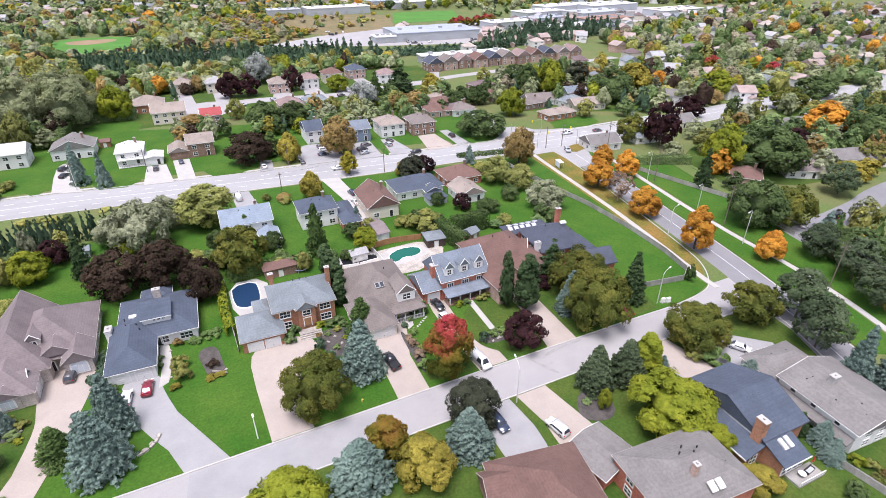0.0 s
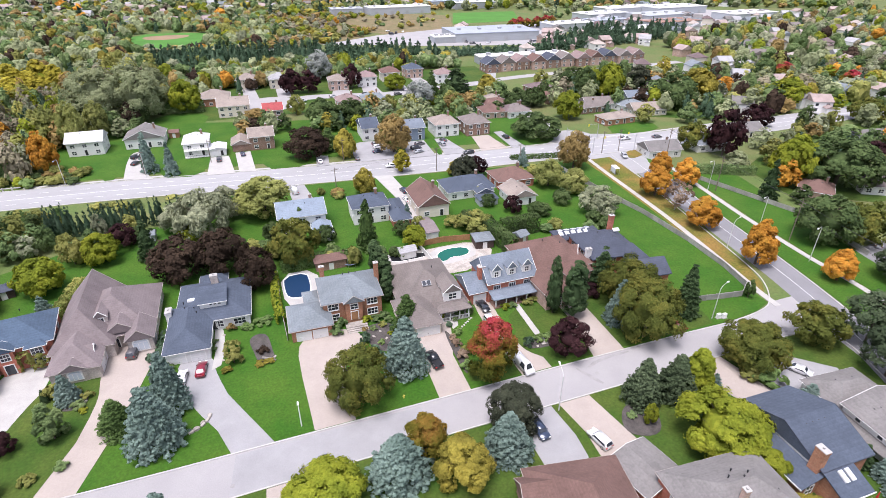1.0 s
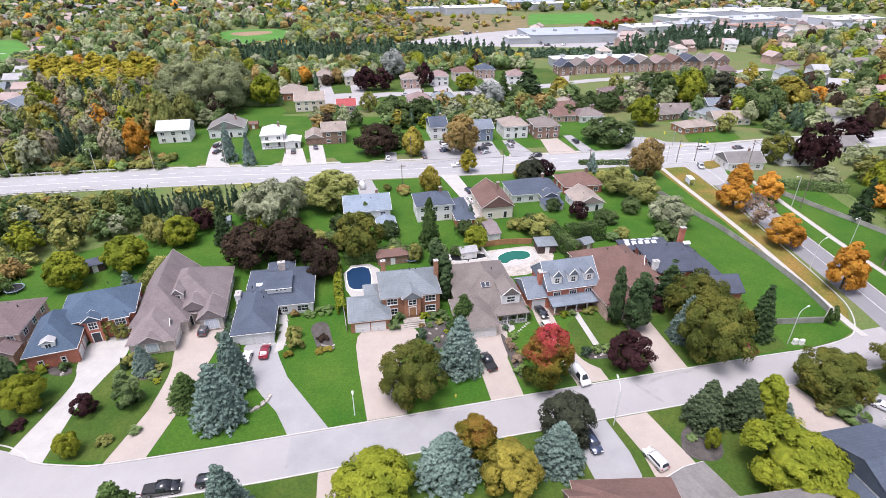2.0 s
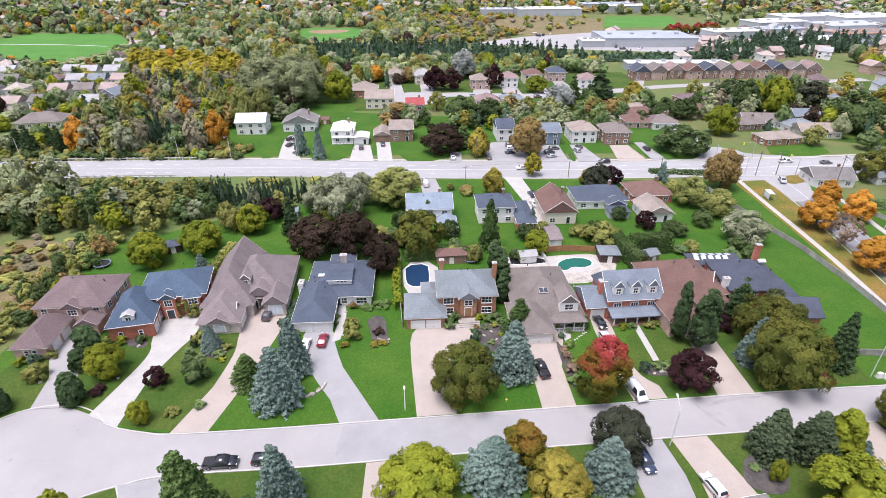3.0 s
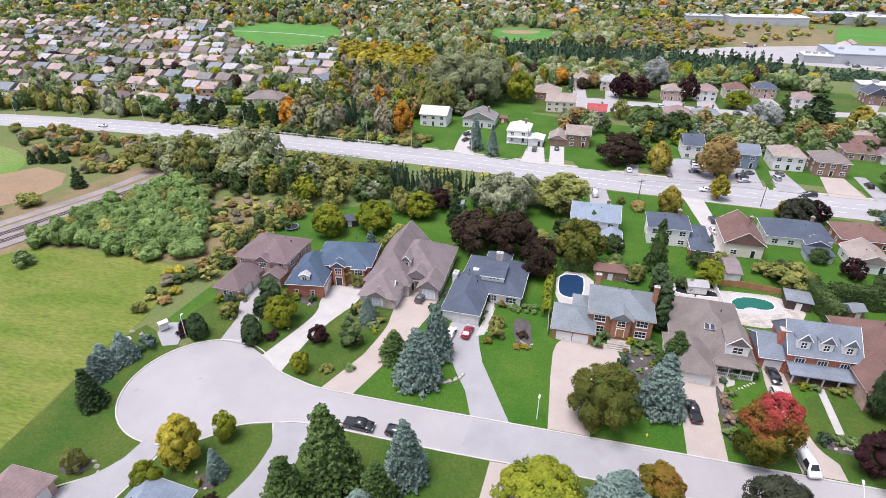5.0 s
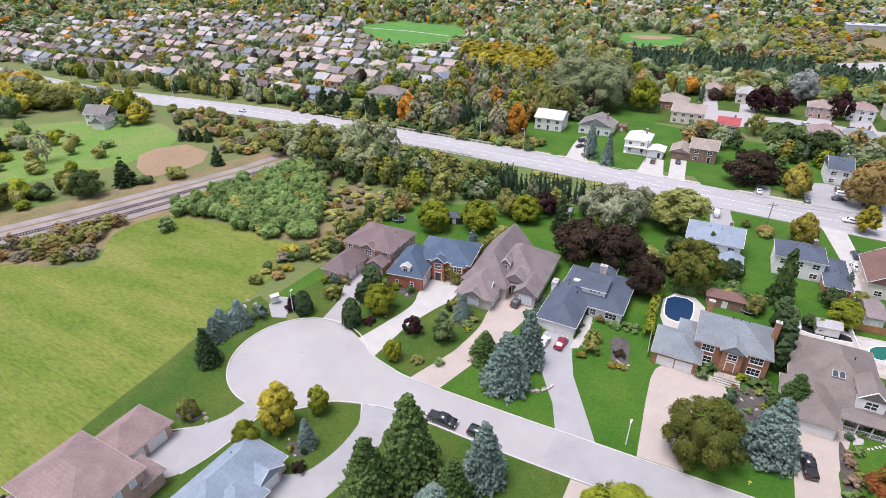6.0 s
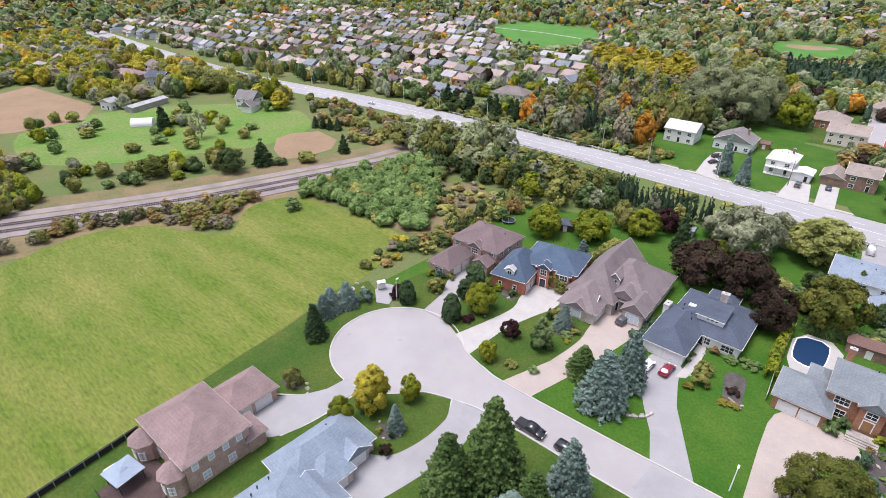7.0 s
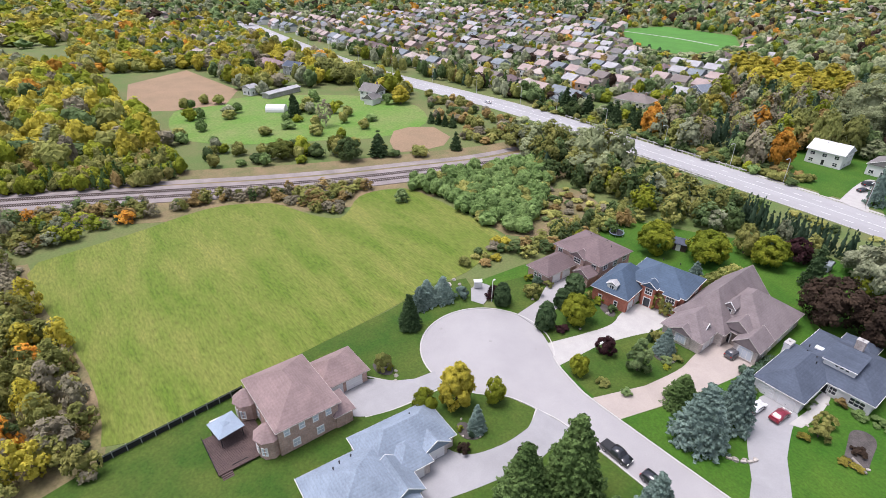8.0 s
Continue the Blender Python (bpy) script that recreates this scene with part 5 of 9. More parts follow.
MIX = {
    # suburb and mixed lean on pale willow and poplar leaves to imitate distant haze
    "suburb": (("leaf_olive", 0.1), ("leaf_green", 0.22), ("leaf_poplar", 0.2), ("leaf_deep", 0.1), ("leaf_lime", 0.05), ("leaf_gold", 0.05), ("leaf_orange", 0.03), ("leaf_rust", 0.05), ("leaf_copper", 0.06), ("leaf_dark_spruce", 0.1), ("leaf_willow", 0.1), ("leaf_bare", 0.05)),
    "mixed": (("leaf_olive", 0.16), ("leaf_green", 0.24), ("leaf_poplar", 0.2), ("leaf_deep", 0.09), ("leaf_lime", 0.03), ("leaf_gold", 0.02), ("leaf_rust", 0.05), ("leaf_orange", 0.01), ("leaf_copper", 0.05), ("leaf_dark_spruce", 0.09), ("leaf_willow", 0.1)),
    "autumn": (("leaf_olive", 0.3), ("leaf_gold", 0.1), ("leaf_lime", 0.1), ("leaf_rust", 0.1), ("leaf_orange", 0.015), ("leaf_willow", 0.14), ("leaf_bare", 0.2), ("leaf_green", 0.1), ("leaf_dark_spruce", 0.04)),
    "strip": (("leaf_olive", 0.3), ("leaf_green", 0.1), ("leaf_deep", 0.22), ("leaf_willow", 0.06), ("leaf_lime", 0.05), ("leaf_spruce", 0.18), ("leaf_dark_spruce", 0.09)),
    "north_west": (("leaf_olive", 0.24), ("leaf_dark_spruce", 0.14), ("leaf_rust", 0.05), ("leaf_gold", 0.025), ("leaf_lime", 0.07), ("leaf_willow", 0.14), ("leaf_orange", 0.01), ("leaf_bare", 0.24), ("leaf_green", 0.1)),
    "shrubs": (("leaf_shrub", 0.9), ("leaf_olive", 0.1)),
    "hedge_olive": (("leaf_olive", 0.5), ("leaf_deep", 0.3), ("leaf_lime", 0.06), ("leaf_shrub", 0.1), ("leaf_rust", 0.04)),
    "south_west": (("leaf_yellow", 0.24), ("leaf_bare", 0.16), ("leaf_olive", 0.32), ("leaf_deep", 0.18), ("leaf_orange", 0.06), ("leaf_rust", 0.04)),
    "golden": (("leaf_yellow", 0.3), ("leaf_gold", 0.06), ("leaf_lime", 0.26), ("leaf_orange", 0.015), ("leaf_olive", 0.18), ("leaf_willow", 0.06), ("leaf_bare", 0.1), ("leaf_green", 0.08)),
    "field_edge": (("leaf_olive", 0.4), ("leaf_rust", 0.25), ("leaf_bare", 0.25), ("leaf_deep", 0.1)),
    "conifers": (("leaf_dark_spruce", 1.0),),
    "juniper": (("leaf_spruce", 0.3), ("leaf_olive", 0.4), ("leaf_lime", 0.24), ("leaf_rust", 0.06)),
    "orchard": (("leaf_olive", 0.3), ("leaf_shrub", 0.4), ("leaf_lime", 0.12), ("leaf_willow", 0.18)),
    "poplars": (("leaf_poplar", 0.75), ("leaf_olive", 0.25)),
}
CONES = {"leaf_dark_spruce", "leaf_spruce"}


def cap(x, y):
    """The height below the main road at which trees still leave the road in sight."""
    if not (-200 < x < 2 and 140 < y < 200):
        return 99.0
    edge = float(np.interp(x, [p[0] for p in MAIN], [p[1] for p in MAIN])) - 9.0
    return max(0.7, 75.0 * (1 - y / edge))


def grove(name, poly, spacing, height, width, mix, n, size, label, keep=1.0):
    """Fills an outline with trees on a shaken grid, sorted by leaf."""
    poly = [tuple(p) for p in poly]
    xs, ys = [p[0] for p in poly], [p[1] for p in poly]
    by_leaf, names, odds = {}, [m for m, _ in MIX[mix]], np.array([o for _, o in MIX[mix]])
    for gx in np.arange(min(xs), max(xs), spacing):
        for gy in np.arange(min(ys), max(ys), spacing):
            x, y = gx + rng.uniform(-0.48, 0.48) * spacing, gy + rng.uniform(-0.48, 0.48) * spacing
            if rng.random() > keep or not inside(x, y, poly) or not clear(x, y):
                continue
            h = height * rng.uniform(0.65, 1.35)
            h *= growth(x, y)
            if mix != "poplars":
                h = min(h, cap(x, y) * rng.uniform(0.8, 1.08))
            if h == 0:
                continue
            leaf = names[int(rng.choice(len(names), p=odds / odds.sum()))]
            by_leaf.setdefault(leaf, []).append((x, y, h, width * 2 * rng.uniform(0.75, 1.25)))
    for leaf, places in by_leaf.items():
        wood(name, places, leaf, "cone" if leaf in CONES else "round", n, size, label)

# ---- houses ----
def roof_mesh(w, d, h, rise, form, over=0.45, material="roof_gray", axis="x", thick=0.2):
    """A hipped or gabled roof over a block w by d, centred; hip_n and hip_p are hipped at the lower or upper end of the ridge alone."""
    a, b = w / 2 + over, d / 2 + over
    if axis == "y":
        a, b = b, a
    z0, z1 = h - 0.06, h - 0.06 + thick
    inset = min(b, a * 0.98) if form != "gable" else 0
    near, far = (0 if form == "hip_p" else inset), (0 if form == "hip_n" else inset)
    top = z1 + rise
    verts = [(-a, -b, z0), (a, -b, z0), (a, b, z0), (-a, b, z0), (-a, -b, z1), (a, -b, z1), (a, b, z1), (-a, b, z1), (-a + near, 0, top), (a - far, 0, top)]
    faces = [(3, 2, 1, 0), (0, 1, 5, 4), (1, 2, 6, 5), (2, 3, 7, 6), (3, 0, 4, 7), (4, 5, 9, 8), (6, 7, 8, 9), (5, 6, 9), (7, 4, 8)]
    if axis == "y":
        verts = [(-y, x, z) for x, y, z in verts]
    return mesh_of("roof", verts, faces, material)


def shed_roof(name, x0, x1, y0, y1, z0, z1, along, material, thick=0.22):
    """One sloping plane from z0 to z1, rising along x or y."""
    high = [(z1 if (x == x1 if along == "x" else y == y1) else z0) for x, y in ((x0, y0), (x1, y0), (x1, y1), (x0, y1))]
    spots = list(zip((x0, x1, x1, x0), (y0, y0, y1, y1), high))
    verts = [(x, y, z - thick) for x, y, z in spots] + spots
    return mesh_of(name, verts, [(3, 2, 1, 0), (4, 5, 6, 7), (0, 1, 5, 4), (1, 2, 6, 5), (2, 3, 7, 6), (3, 0, 4, 7)], material)


def wall_mesh(w, d, h, material, gable=None, axis="x", ends=(True, True)):
    """Walls of a block, with gable triangles up to the given rise."""
    verts = [(-w / 2, -d / 2, 0), (w / 2, -d / 2, 0), (w / 2, d / 2, 0), (-w / 2, d / 2, 0), (-w / 2, -d / 2, h), (w / 2, -d / 2, h), (w / 2, d / 2, h), (-w / 2, d / 2, h)]
    faces = [(0, 1, 5, 4), (1, 2, 6, 5), (2, 3, 7, 6), (3, 0, 4, 7)]
    if gable:
        verts += [(-w / 2, 0, h + gable), (w / 2, 0, h + gable)] if axis == "x" else [(0, -d / 2, h + gable), (0, d / 2, h + gable)]
        faces += [tri for tri, there in zip([(4, 7, 8), (6, 5, 9)] if axis == "x" else [(4, 8, 5), (6, 9, 7)], ends) if there]
    return mesh_of("wall", verts, faces, material)


def fascia_meshes(w, d, h, form, rise, axis, material="trim_white"):
    """Boards along the eaves, and up the slopes of a gable."""
    if axis == "y":
        w, d = d, w
    a, b, z, top = w / 2 + 0.5, d / 2 + 0.5, h - 0.02, h + 0.1 + rise
    rows = [((-a, -b, z), (a, -b, z)), ((-a, b, z), (a, b, z))]
    for s, hipped in ((-1, form in ("hip", "hip_n")), (1, form in ("hip", "hip_p"))):
        rows += [((s * a, -b, z), (s * a, b, z))] if hipped else [((s * a, t * b, z), (s * a, 0, top)) for t in (-1, 1)]
    made = []
    for p, q in rows:
        p, q, bm = Vector(p), Vector(q), bmesh.new()
        if axis == "y":
            p, q = Vector((-p.y, p.x, p.z)), Vector((-q.y, q.x, q.z))
        way = q - p
        turn = way.to_track_quat("X", "Z").to_matrix().to_4x4()
        bmesh.ops.create_cube(bm, size=1, matrix=Matrix.Translation((p + q) / 2) @ turn @ Matrix.Diagonal((way.length + 0.05, 0.07, 0.15, 1)))
        made.append(bm_mesh("fascia", bm, material))
    return made


SIDES = {"S": (0, -1, 0), "E": (1, 0, 90), "N": (0, 1, 180), "W": (-1, 0, -90)}
WINDOWS = {}


def lattice(name, xs, zs, solid, y0, y1, material):
    """One frame cut from a board: the cells of a grid for which solid(column, row) holds."""
    verts, index, faces = [], {}, []

    def corner(i, k, y):
        if (i, k, y) not in index:
            index[i, k, y] = len(verts)
            verts.append((xs[i], y, zs[k]))
        return index[i, k, y]

    for i in range(len(xs) - 1):
        for k in range(len(zs) - 1):
            if not solid(i, k):
                continue
            faces.append([corner(i, k, y0), corner(i + 1, k, y0), corner(i + 1, k + 1, y0), corner(i, k + 1, y0)])
            for di, dk, p, q in ((-1, 0, (i, k + 1), (i, k)), (1, 0, (i + 1, k), (i + 1, k + 1)), (0, -1, (i, k), (i + 1, k)), (0, 1, (i + 1, k + 1), (i, k + 1))):
                ni, nk = i + di, k + dk
                if not (0 <= ni < len(xs) - 1 and 0 <= nk < len(zs) - 1 and solid(ni, nk)):
                    faces.append([corner(*p, y0), corner(*p, y1), corner(*q, y1), corner(*q, y0)])
    return mesh_of(name, verts, faces, material)


def window_meshes(w, h, panes, frame_material="trim_white", glass="glass_dark"):
    key = (round(w, 2), round(h, 2), panes, frame_material, glass)
    if key not in WINDOWS:
        e, bar = 0.15, 0.035
        xs = [-w / 2 - e, -w / 2]
        for k in range(1, panes):
            xs += [-w / 2 + w * k / panes - bar, -w / 2 + w * k / panes + bar]
        xs += [w / 2, w / 2 + e]
        zs = [-e, 0, h / 2 - bar, h / 2 + bar, h, h + e] if h > 1.0 else [-e, 0, h, h + e]
        frame_mesh = lattice("window", xs, zs, lambda i, k: i % 2 == 0 or k % 2 == 0, -0.12, 0.05, frame_material)
        WINDOWS[key] = (frame_mesh, boxes("pane", [(-w / 2, -0.05, 0, w / 2, 0.03, h)], glass), boxes("sill", [(-w / 2 - 0.18, -0.2, -0.2, w / 2 + 0.18, 0.03, -e)], "trim_white"))
    return WINDOWS[key]


def on_wall(block, side, u, z, out=0.0):
    """The pose of a thing on one side of a block, u metres along it from its middle."""
    cx, cy, w, d = block[:4]
    nx, ny, turn = SIDES[side]
    x, y = cx + nx * (w / 2 + out), cy + ny * (d / 2 + out)
    ux, uy = math.cos(radians(turn)), math.sin(radians(turn))
    return pose(x + ux * u, y + uy * u, z, 0, 0, turn)


def add_window(house, block, side, u, z, w=1.4, h=1.3, panes=2, frame_material="trim_white", sill=False, glass="glass_dark"):
    fm, pm, sm = window_meshes(w, h, panes, frame_material, glass)
    ob = part("window", fm, house, "white-framed window" if frame_material == "trim_white" else "", on_wall(block, side, u, z))
    part("pane", pm, ob)
    if sill:
        part("sill", sm, ob)
    return ob


def arch_window(house, block, side, u, z, w=2.6, h=1.7):
    """A wide window under a half-round head, in a broad white surround."""
    outer = [(-w / 2 - 0.22, -0.2), (w / 2 + 0.22, -0.2)] + [((w / 2 + 0.22) * math.cos(radians(a)), h + (w * 0.3 + 0.2) * math.sin(radians(a))) for a in range(0, 181, 20)]
    n = len(outer)
    verts = [(x, y, zz) for y in (-0.14, 0.05) for x, zz in outer]
    faces = [tuple(range(n)), tuple(range(2 * n - 1, n - 1, -1))] + [(k, n + k, n + (k + 1) % n, (k + 1) % n) for k in range(n)]
    ob = part("window", mesh_of("window", verts, faces, "trim_white"), house, "white arched window", on_wall(block, side, u, z))
    gap = 0.1
    rows = [(-w / 2 + w / 3 * k + gap / 2, -0.17, 0, -w / 2 + w / 3 * (k + 1) - gap / 2, -0.1, h - 0.05) for k in range(3)]
    # pale panes: the sky's reflection is put into the glass colour
    for row in rows:
        part("pane", boxes("pane", [row], "glass_pale"), ob)
    head = [(0, h + 0.08)] + [((w / 2 - 0.1) * math.cos(radians(a)), h + 0.08 + (w * 0.3 - 0.08) * math.sin(radians(a))) for a in range(0, 181, 20)]
    part("pane", mesh_of("pane", [(x, -0.17, zz) for x, zz in head], [tuple(range(len(head)))], "glass_pale"), ob)


GARAGE_DOORS = {}


def add_garage_door(house, block, side, u, w=2.6, h=2.2, material="garage_white", z=0.12):
    key = (w, h, material)
    if key not in GARAGE_DOORS:
        rows = [(-w / 2, -0.07 - 0.015 * (k % 2), h * k / 4 + 0.015, w / 2, 0.04, h * (k + 1) / 4 - 0.015) for k in range(4)]
        frame_rows = [(-w / 2 - 0.14, -0.12, 0, -w / 2, 0.04, h + 0.14), (w / 2, -0.12, 0, w / 2 + 0.14, 0.04, h + 0.14), (-w / 2, -0.12, h, w / 2, 0.04, h + 0.14)]
        GARAGE_DOORS[key] = (boxes("garage_door", rows, material), boxes("door_frame", frame_rows, "trim_white"), boxes("handle", [(-0.12, -0.13, 0.5, 0.12, -0.09, 0.55)], "black_trim"))
    dm, fm, hm = GARAGE_DOORS[key]
    ob = part("garage_door", dm, house, "white panelled garage door", on_wall(block, side, u, z))
    part("door_frame", fm, ob)
    part("handle", hm, ob)


def add_door(house, block, side, u, w=1.0, h=2.1, material="black_trim", z=0.3):
    key = ("door", w, h, material)
    if key not in GARAGE_DOORS:
        GARAGE_DOORS[key] = (boxes("front_door", [(-w / 2, -0.06, 0, w / 2, 0.04, h)], material), boxes("door_frame", [(-w / 2 - 0.16, -0.12, 0, -w / 2, 0.04, h + 0.16), (w / 2, -0.12, 0, w / 2 + 0.16, 0.04, h + 0.16), (-w / 2, -0.12, h, w / 2, 0.04, h + 0.16)], "trim_white"))
    dm, fm = GARAGE_DOORS[key]
    ob = part("front_door", dm, house, "", on_wall(block, side, u, z))
    part("door_frame", fm, ob)


def add_chimney(house, x, y, top, w=0.9, d=0.6, material="brick_orange", base=0.0):
    body = part("chimney", boxes("chimney", [(x - w / 2, y - d / 2, base, x + w / 2, y + d / 2, top), (x - w / 2 - 0.07, y - d / 2 - 0.07, top - 0.35, x + w / 2 + 0.07, y + d / 2 + 0.07, top - 0.15)], material), house)
    part("chimney_cap", boxes("chimney_cap", [(x - w / 2 - 0.1, y - d / 2 - 0.1, top, x + w / 2 + 0.1, y + d / 2 + 0.1, top + 0.12), (x - 0.15, y - 0.15, top + 0.12, x + 0.15, y + 0.15, top + 0.4)], "concrete"), body)


def add_dormer(house, x, y, z, w=1.7, depth=2.6, h=1.5, rise=0.8, side=0, wall="trim_white", roof="roof_gray"):
    """A gabled dormer whose face looks to the south, turned by side degrees."""
    m = pose(x, y, z, 0, 0, side)
    box = part("dormer", wall_mesh(w, depth, h, wall, rise, "y"), house, "", m @ pose(0, depth / 2, 0))
    part("dormer_roof", roof_mesh(w, depth, h, rise * 1.12, "gable", 0.22, roof, "y", 0.1), box)
    peak, eave = h + rise * 1.12 + 0.06, h - 0.08
    part("fascia", bars("fascia", [((-w / 2 - 0.2, -depth / 2 - 0.24, eave), (0, -depth / 2 - 0.24, peak), 0.1, 0.1), ((w / 2 + 0.2, -depth / 2 - 0.24, eave), (0, -depth / 2 - 0.24, peak), 0.1, 0.1)], "trim_white", 6), box, "white gable trim")
    fm, pm, _ = window_meshes(w * 0.42, h * 0.55, 2)
    win = part("window", fm, box, "", pose(0, -depth / 2, h * 0.22))
    part("pane", pm, win)
    return box


VENT = []


def add_vents(house, rows):
    if not VENT:
        VENT.append(bars("roof_vent", [((0, 0, -0.3), (0, 0, 0.18), 0.1, 0.1), ((0, 0, 0.16), (0, 0, 0.24), 0.17, 0.14)], "black_trim"))
    for x, y, z in rows:
        part("roof_vent", VENT[0], house, "", pose(x, y, z))


def add_skylight(house, x, y, z, w=0.9, l=1.3, tilt=28, turn=0, rim="trim_white", pane="glass_pale"):
    m = pose(x, y, z, 0, 0, turn) @ pose(0, 0, 0, tilt, 0, 0)
    box = part("skylight", boxes("skylight", [(-w / 2 - 0.08, -l / 2 - 0.08, -0.2, w / 2 + 0.08, l / 2 + 0.08, 0.1)], rim), house, "", m)
    part("pane", boxes("pane", [(-w / 2, -l / 2, 0.1, w / 2, l / 2, 0.14)], pane), box)


def roof_height(block, x, y):
    """The height of a block's roof over a place in the house's own plan."""
    cx, cy, w, d, h, form, rise, axis = block[:8]
    a, b = w / 2 + 0.45, d / 2 + 0.45
    px, py = abs(x - cx), abs(y - cy)
    if axis == "y":
        a, b, px, py = b, a, py, px
    f = 1 - py / b
    if form == "hip":
        f = min(f, (a - px) / min(b, a * 0.98))
    return h + 0.14 + rise * max(0.0, f)


def house(name, x, y, turn, blocks, wall, roof, label, category="house", group="", walls=None, roofs=None, trim="trim_white"):
    """blocks: rows of cx, cy, w, d, eaves height, roof form, rise, ridge axis."""
    root = thing(name, pose(x, y, 0, 0, 0, turn), label, category, group)
    for k, (cx, cy, w, d, h, form, rise, axis) in enumerate(blocks):
        wm = (walls or {}).get(k, wall)
        rm = (roofs or {}).get(k, roof)
        part("wall", wall_mesh(w, d, h, wm, None if form == "hip" else rise * 0.93, axis, (form != "hip_n", form != "hip_p")), root, "", pose(cx, cy, 0))
        ob = part("roof", roof_mesh(w, d, h, rise, form, 0.45, rm, axis), root, "", pose(cx, cy, 0))
        for board in fascia_meshes(w, d, h, form, rise, axis, trim):
            part("fascia", board, ob, {"trim_white": "white gutter board", "trim_beige": "beige gutter board"}.get(trim, "dark gutter board"))
    return root


def two_rows(root, block, side, us, low=1.0, high=3.7, w=1.4, h=1.35, panes=2, sill=False):
    for u in us:
        add_window(root, block, side, u, low, w, h, panes, sill=sill)
        add_window(root, block, side, u, high, w, h, panes, sill=sill)


# brown-roofed brick house at the end of the turning circle
b = [(0, 6.5, 14.6, 12.6, 5.6, "hip", 3.0, "x"), (-3.3, -4.8, 6.8, 11.6, 3.0, "hip", 2.6, "y"), (4.8, -1.5, 4.2, 4.0, 3.2, "gable", 1.5, "y"), (0.6, 0.5, 4.0, 1.6, 5.4, "gable", 1.5, "y")]
o = house("brick_house", -75.8, 102.8, 0, b, "brick_pink", "roof_umber", "two-storey pink brick house with brown shingle roof and garage wing", trim="trim_beige")
for u in (-5.6, 5.6):
    add_window(o, b[0], "S", u, 3.7, 1.2, 1.3)
two_rows(o, b[0], "E", (-4, 0, 4))
add_window(o, b[3], "S", 0, 3.6, 1.9, 1.3, 3)
add_window(o, b[2], "S", 0, 1.0, 1.8, 1.6, 3)
add_window(o, b[1], "S", -0.8, 1.0, 0.8, 1.2, 1)
add_window(o, b[1], "S", 0.8, 1.0, 0.8, 1.2, 1)
add_door(o, b[0], "S", 1.4, 1.2)
add_garage_door(o, b[1], "E", -2.6)
add_garage_door(o, b[1], "E", 1.2)
add_vents(o, [(-3, 9, 7.6), (2, 9.5, 7.4), (4.5, 8, 7.4)])
add_window(o, b[0], "W", 0, 3.7)

# red brick house with blue-gray roof
b = [(2.6, 3.6, 14.2, 11.5, 5.6, "hip", 3.4, "x"), (-5.0, -2.4, 8.8, 13.4, 3.9, "hip", 4.3, "y"), (1.8, -2.4, 3.0, 1.6, 5.8, "gable", 1.3, "y"), (7.0, -2.4, 3.0, 1.4, 5.4, "hip", 0.9, "x")]
o = house("brick_house", -57.4, 107.2, 9, b, "brick_red", "roof_steel", "two-storey red brick house with blue-gray roof and side garage")
add_window(o, b[2], "S", 0, 3.7, 1.5, 1.5, 3)
add_door(o, b[2], "S", 0, 1.5, 2.3, "glass_dark")
add_window(o, b[3], "S", 0, 3.5, 1.9, 1.5, 3)
add_window(o, b[3], "S", 0, 1.0, 1.9, 1.5, 3)
two_rows(o, b[0], "E", (-3, 2))
add_window(o, b[1], "S", -2.2, 0.9, 0.7, 1.3, 1)
add_window(o, b[1], "S", 1.8, 0.9, 0.7, 1.3, 1)
for u in (-4.4, -1.0, 2.2):
    add_garage_door(o, b[1], "E", u, 2.4)
add_dormer(o, -5.0, -8.6, 4.2, 2.4, 3.2, 1.8, 0.5, 0, "trim_white", "roof_light")
add_vents(o, [(4, 8, 8.2), (0, 7.5, 8.0)])

# large mauve-roofed house with the stone front
b = [(-3.8, 8.0, 11.2, 21.6, 3.4, "hip_n", 6.3, "y"), (-4.2, -3.0, 8.6, 12.0, 3.2, "hip", 3.2, "y"), (6.9, -0.4, 4.8, 6.0, 3.6, "gable", 2.3, "y"), (3.2, 1.4, 6.0, 3.2, 4.2, "gable", 2.3, "y"), (-4.2, -8.4, 4.2, 1.4, 3.3, "gable", 1.5, "y"), (1.4, 9.0, 15.6, 18.4, 3.4, "hip", 5.7, "y")]
o = house("stone_house", -38.4, 107.0, 1.5, b, "stone_taupe", "roof_mauve", "large taupe stone house with steep mauve-brown roof and dormer", trim="trim_beige")
arch_window(o, b[2], "S", 0, 0.8, 2.8, 1.9)
add_window(o, b[3], "S", -1.2, 4.1, 0.9, 1.0, 2)
add_door(o, b[3], "S", -1.6, 1.4, 2.3, "glass_dark")
arch_window(o, b[4], "S", 0, 0.9, 2.2, 1.5)
add_garage_door(o, b[1], "E", -3.0, 2.8)
add_garage_door(o, b[1], "E", 0.6, 2.8)
for u in (-6, -1, 5):
    add_window(o, b[5], "E", u, 1.0, 1.4, 1.4)
add_window(o, b[2], "E", 0, 1.0, 1.0, 1.4)
add_dormer(o, -0.4, 2.4, 5.3, 2.5, 4.2, 1.7, 1.2, 0, "stone_taupe", "roof_mauve")
add_dormer(o, -1.1, -4.6, 3.6, 1.9, 2.4, 0.6, 1.1, 90, "trim_white", "roof_mauve")
add_vents(o, [(-6, 9, 7.2), (4.6, 12, 6.5), (-5.4, 16, 7.8), (6, 7, 5.3), (-6.2, 4, 6.9)])

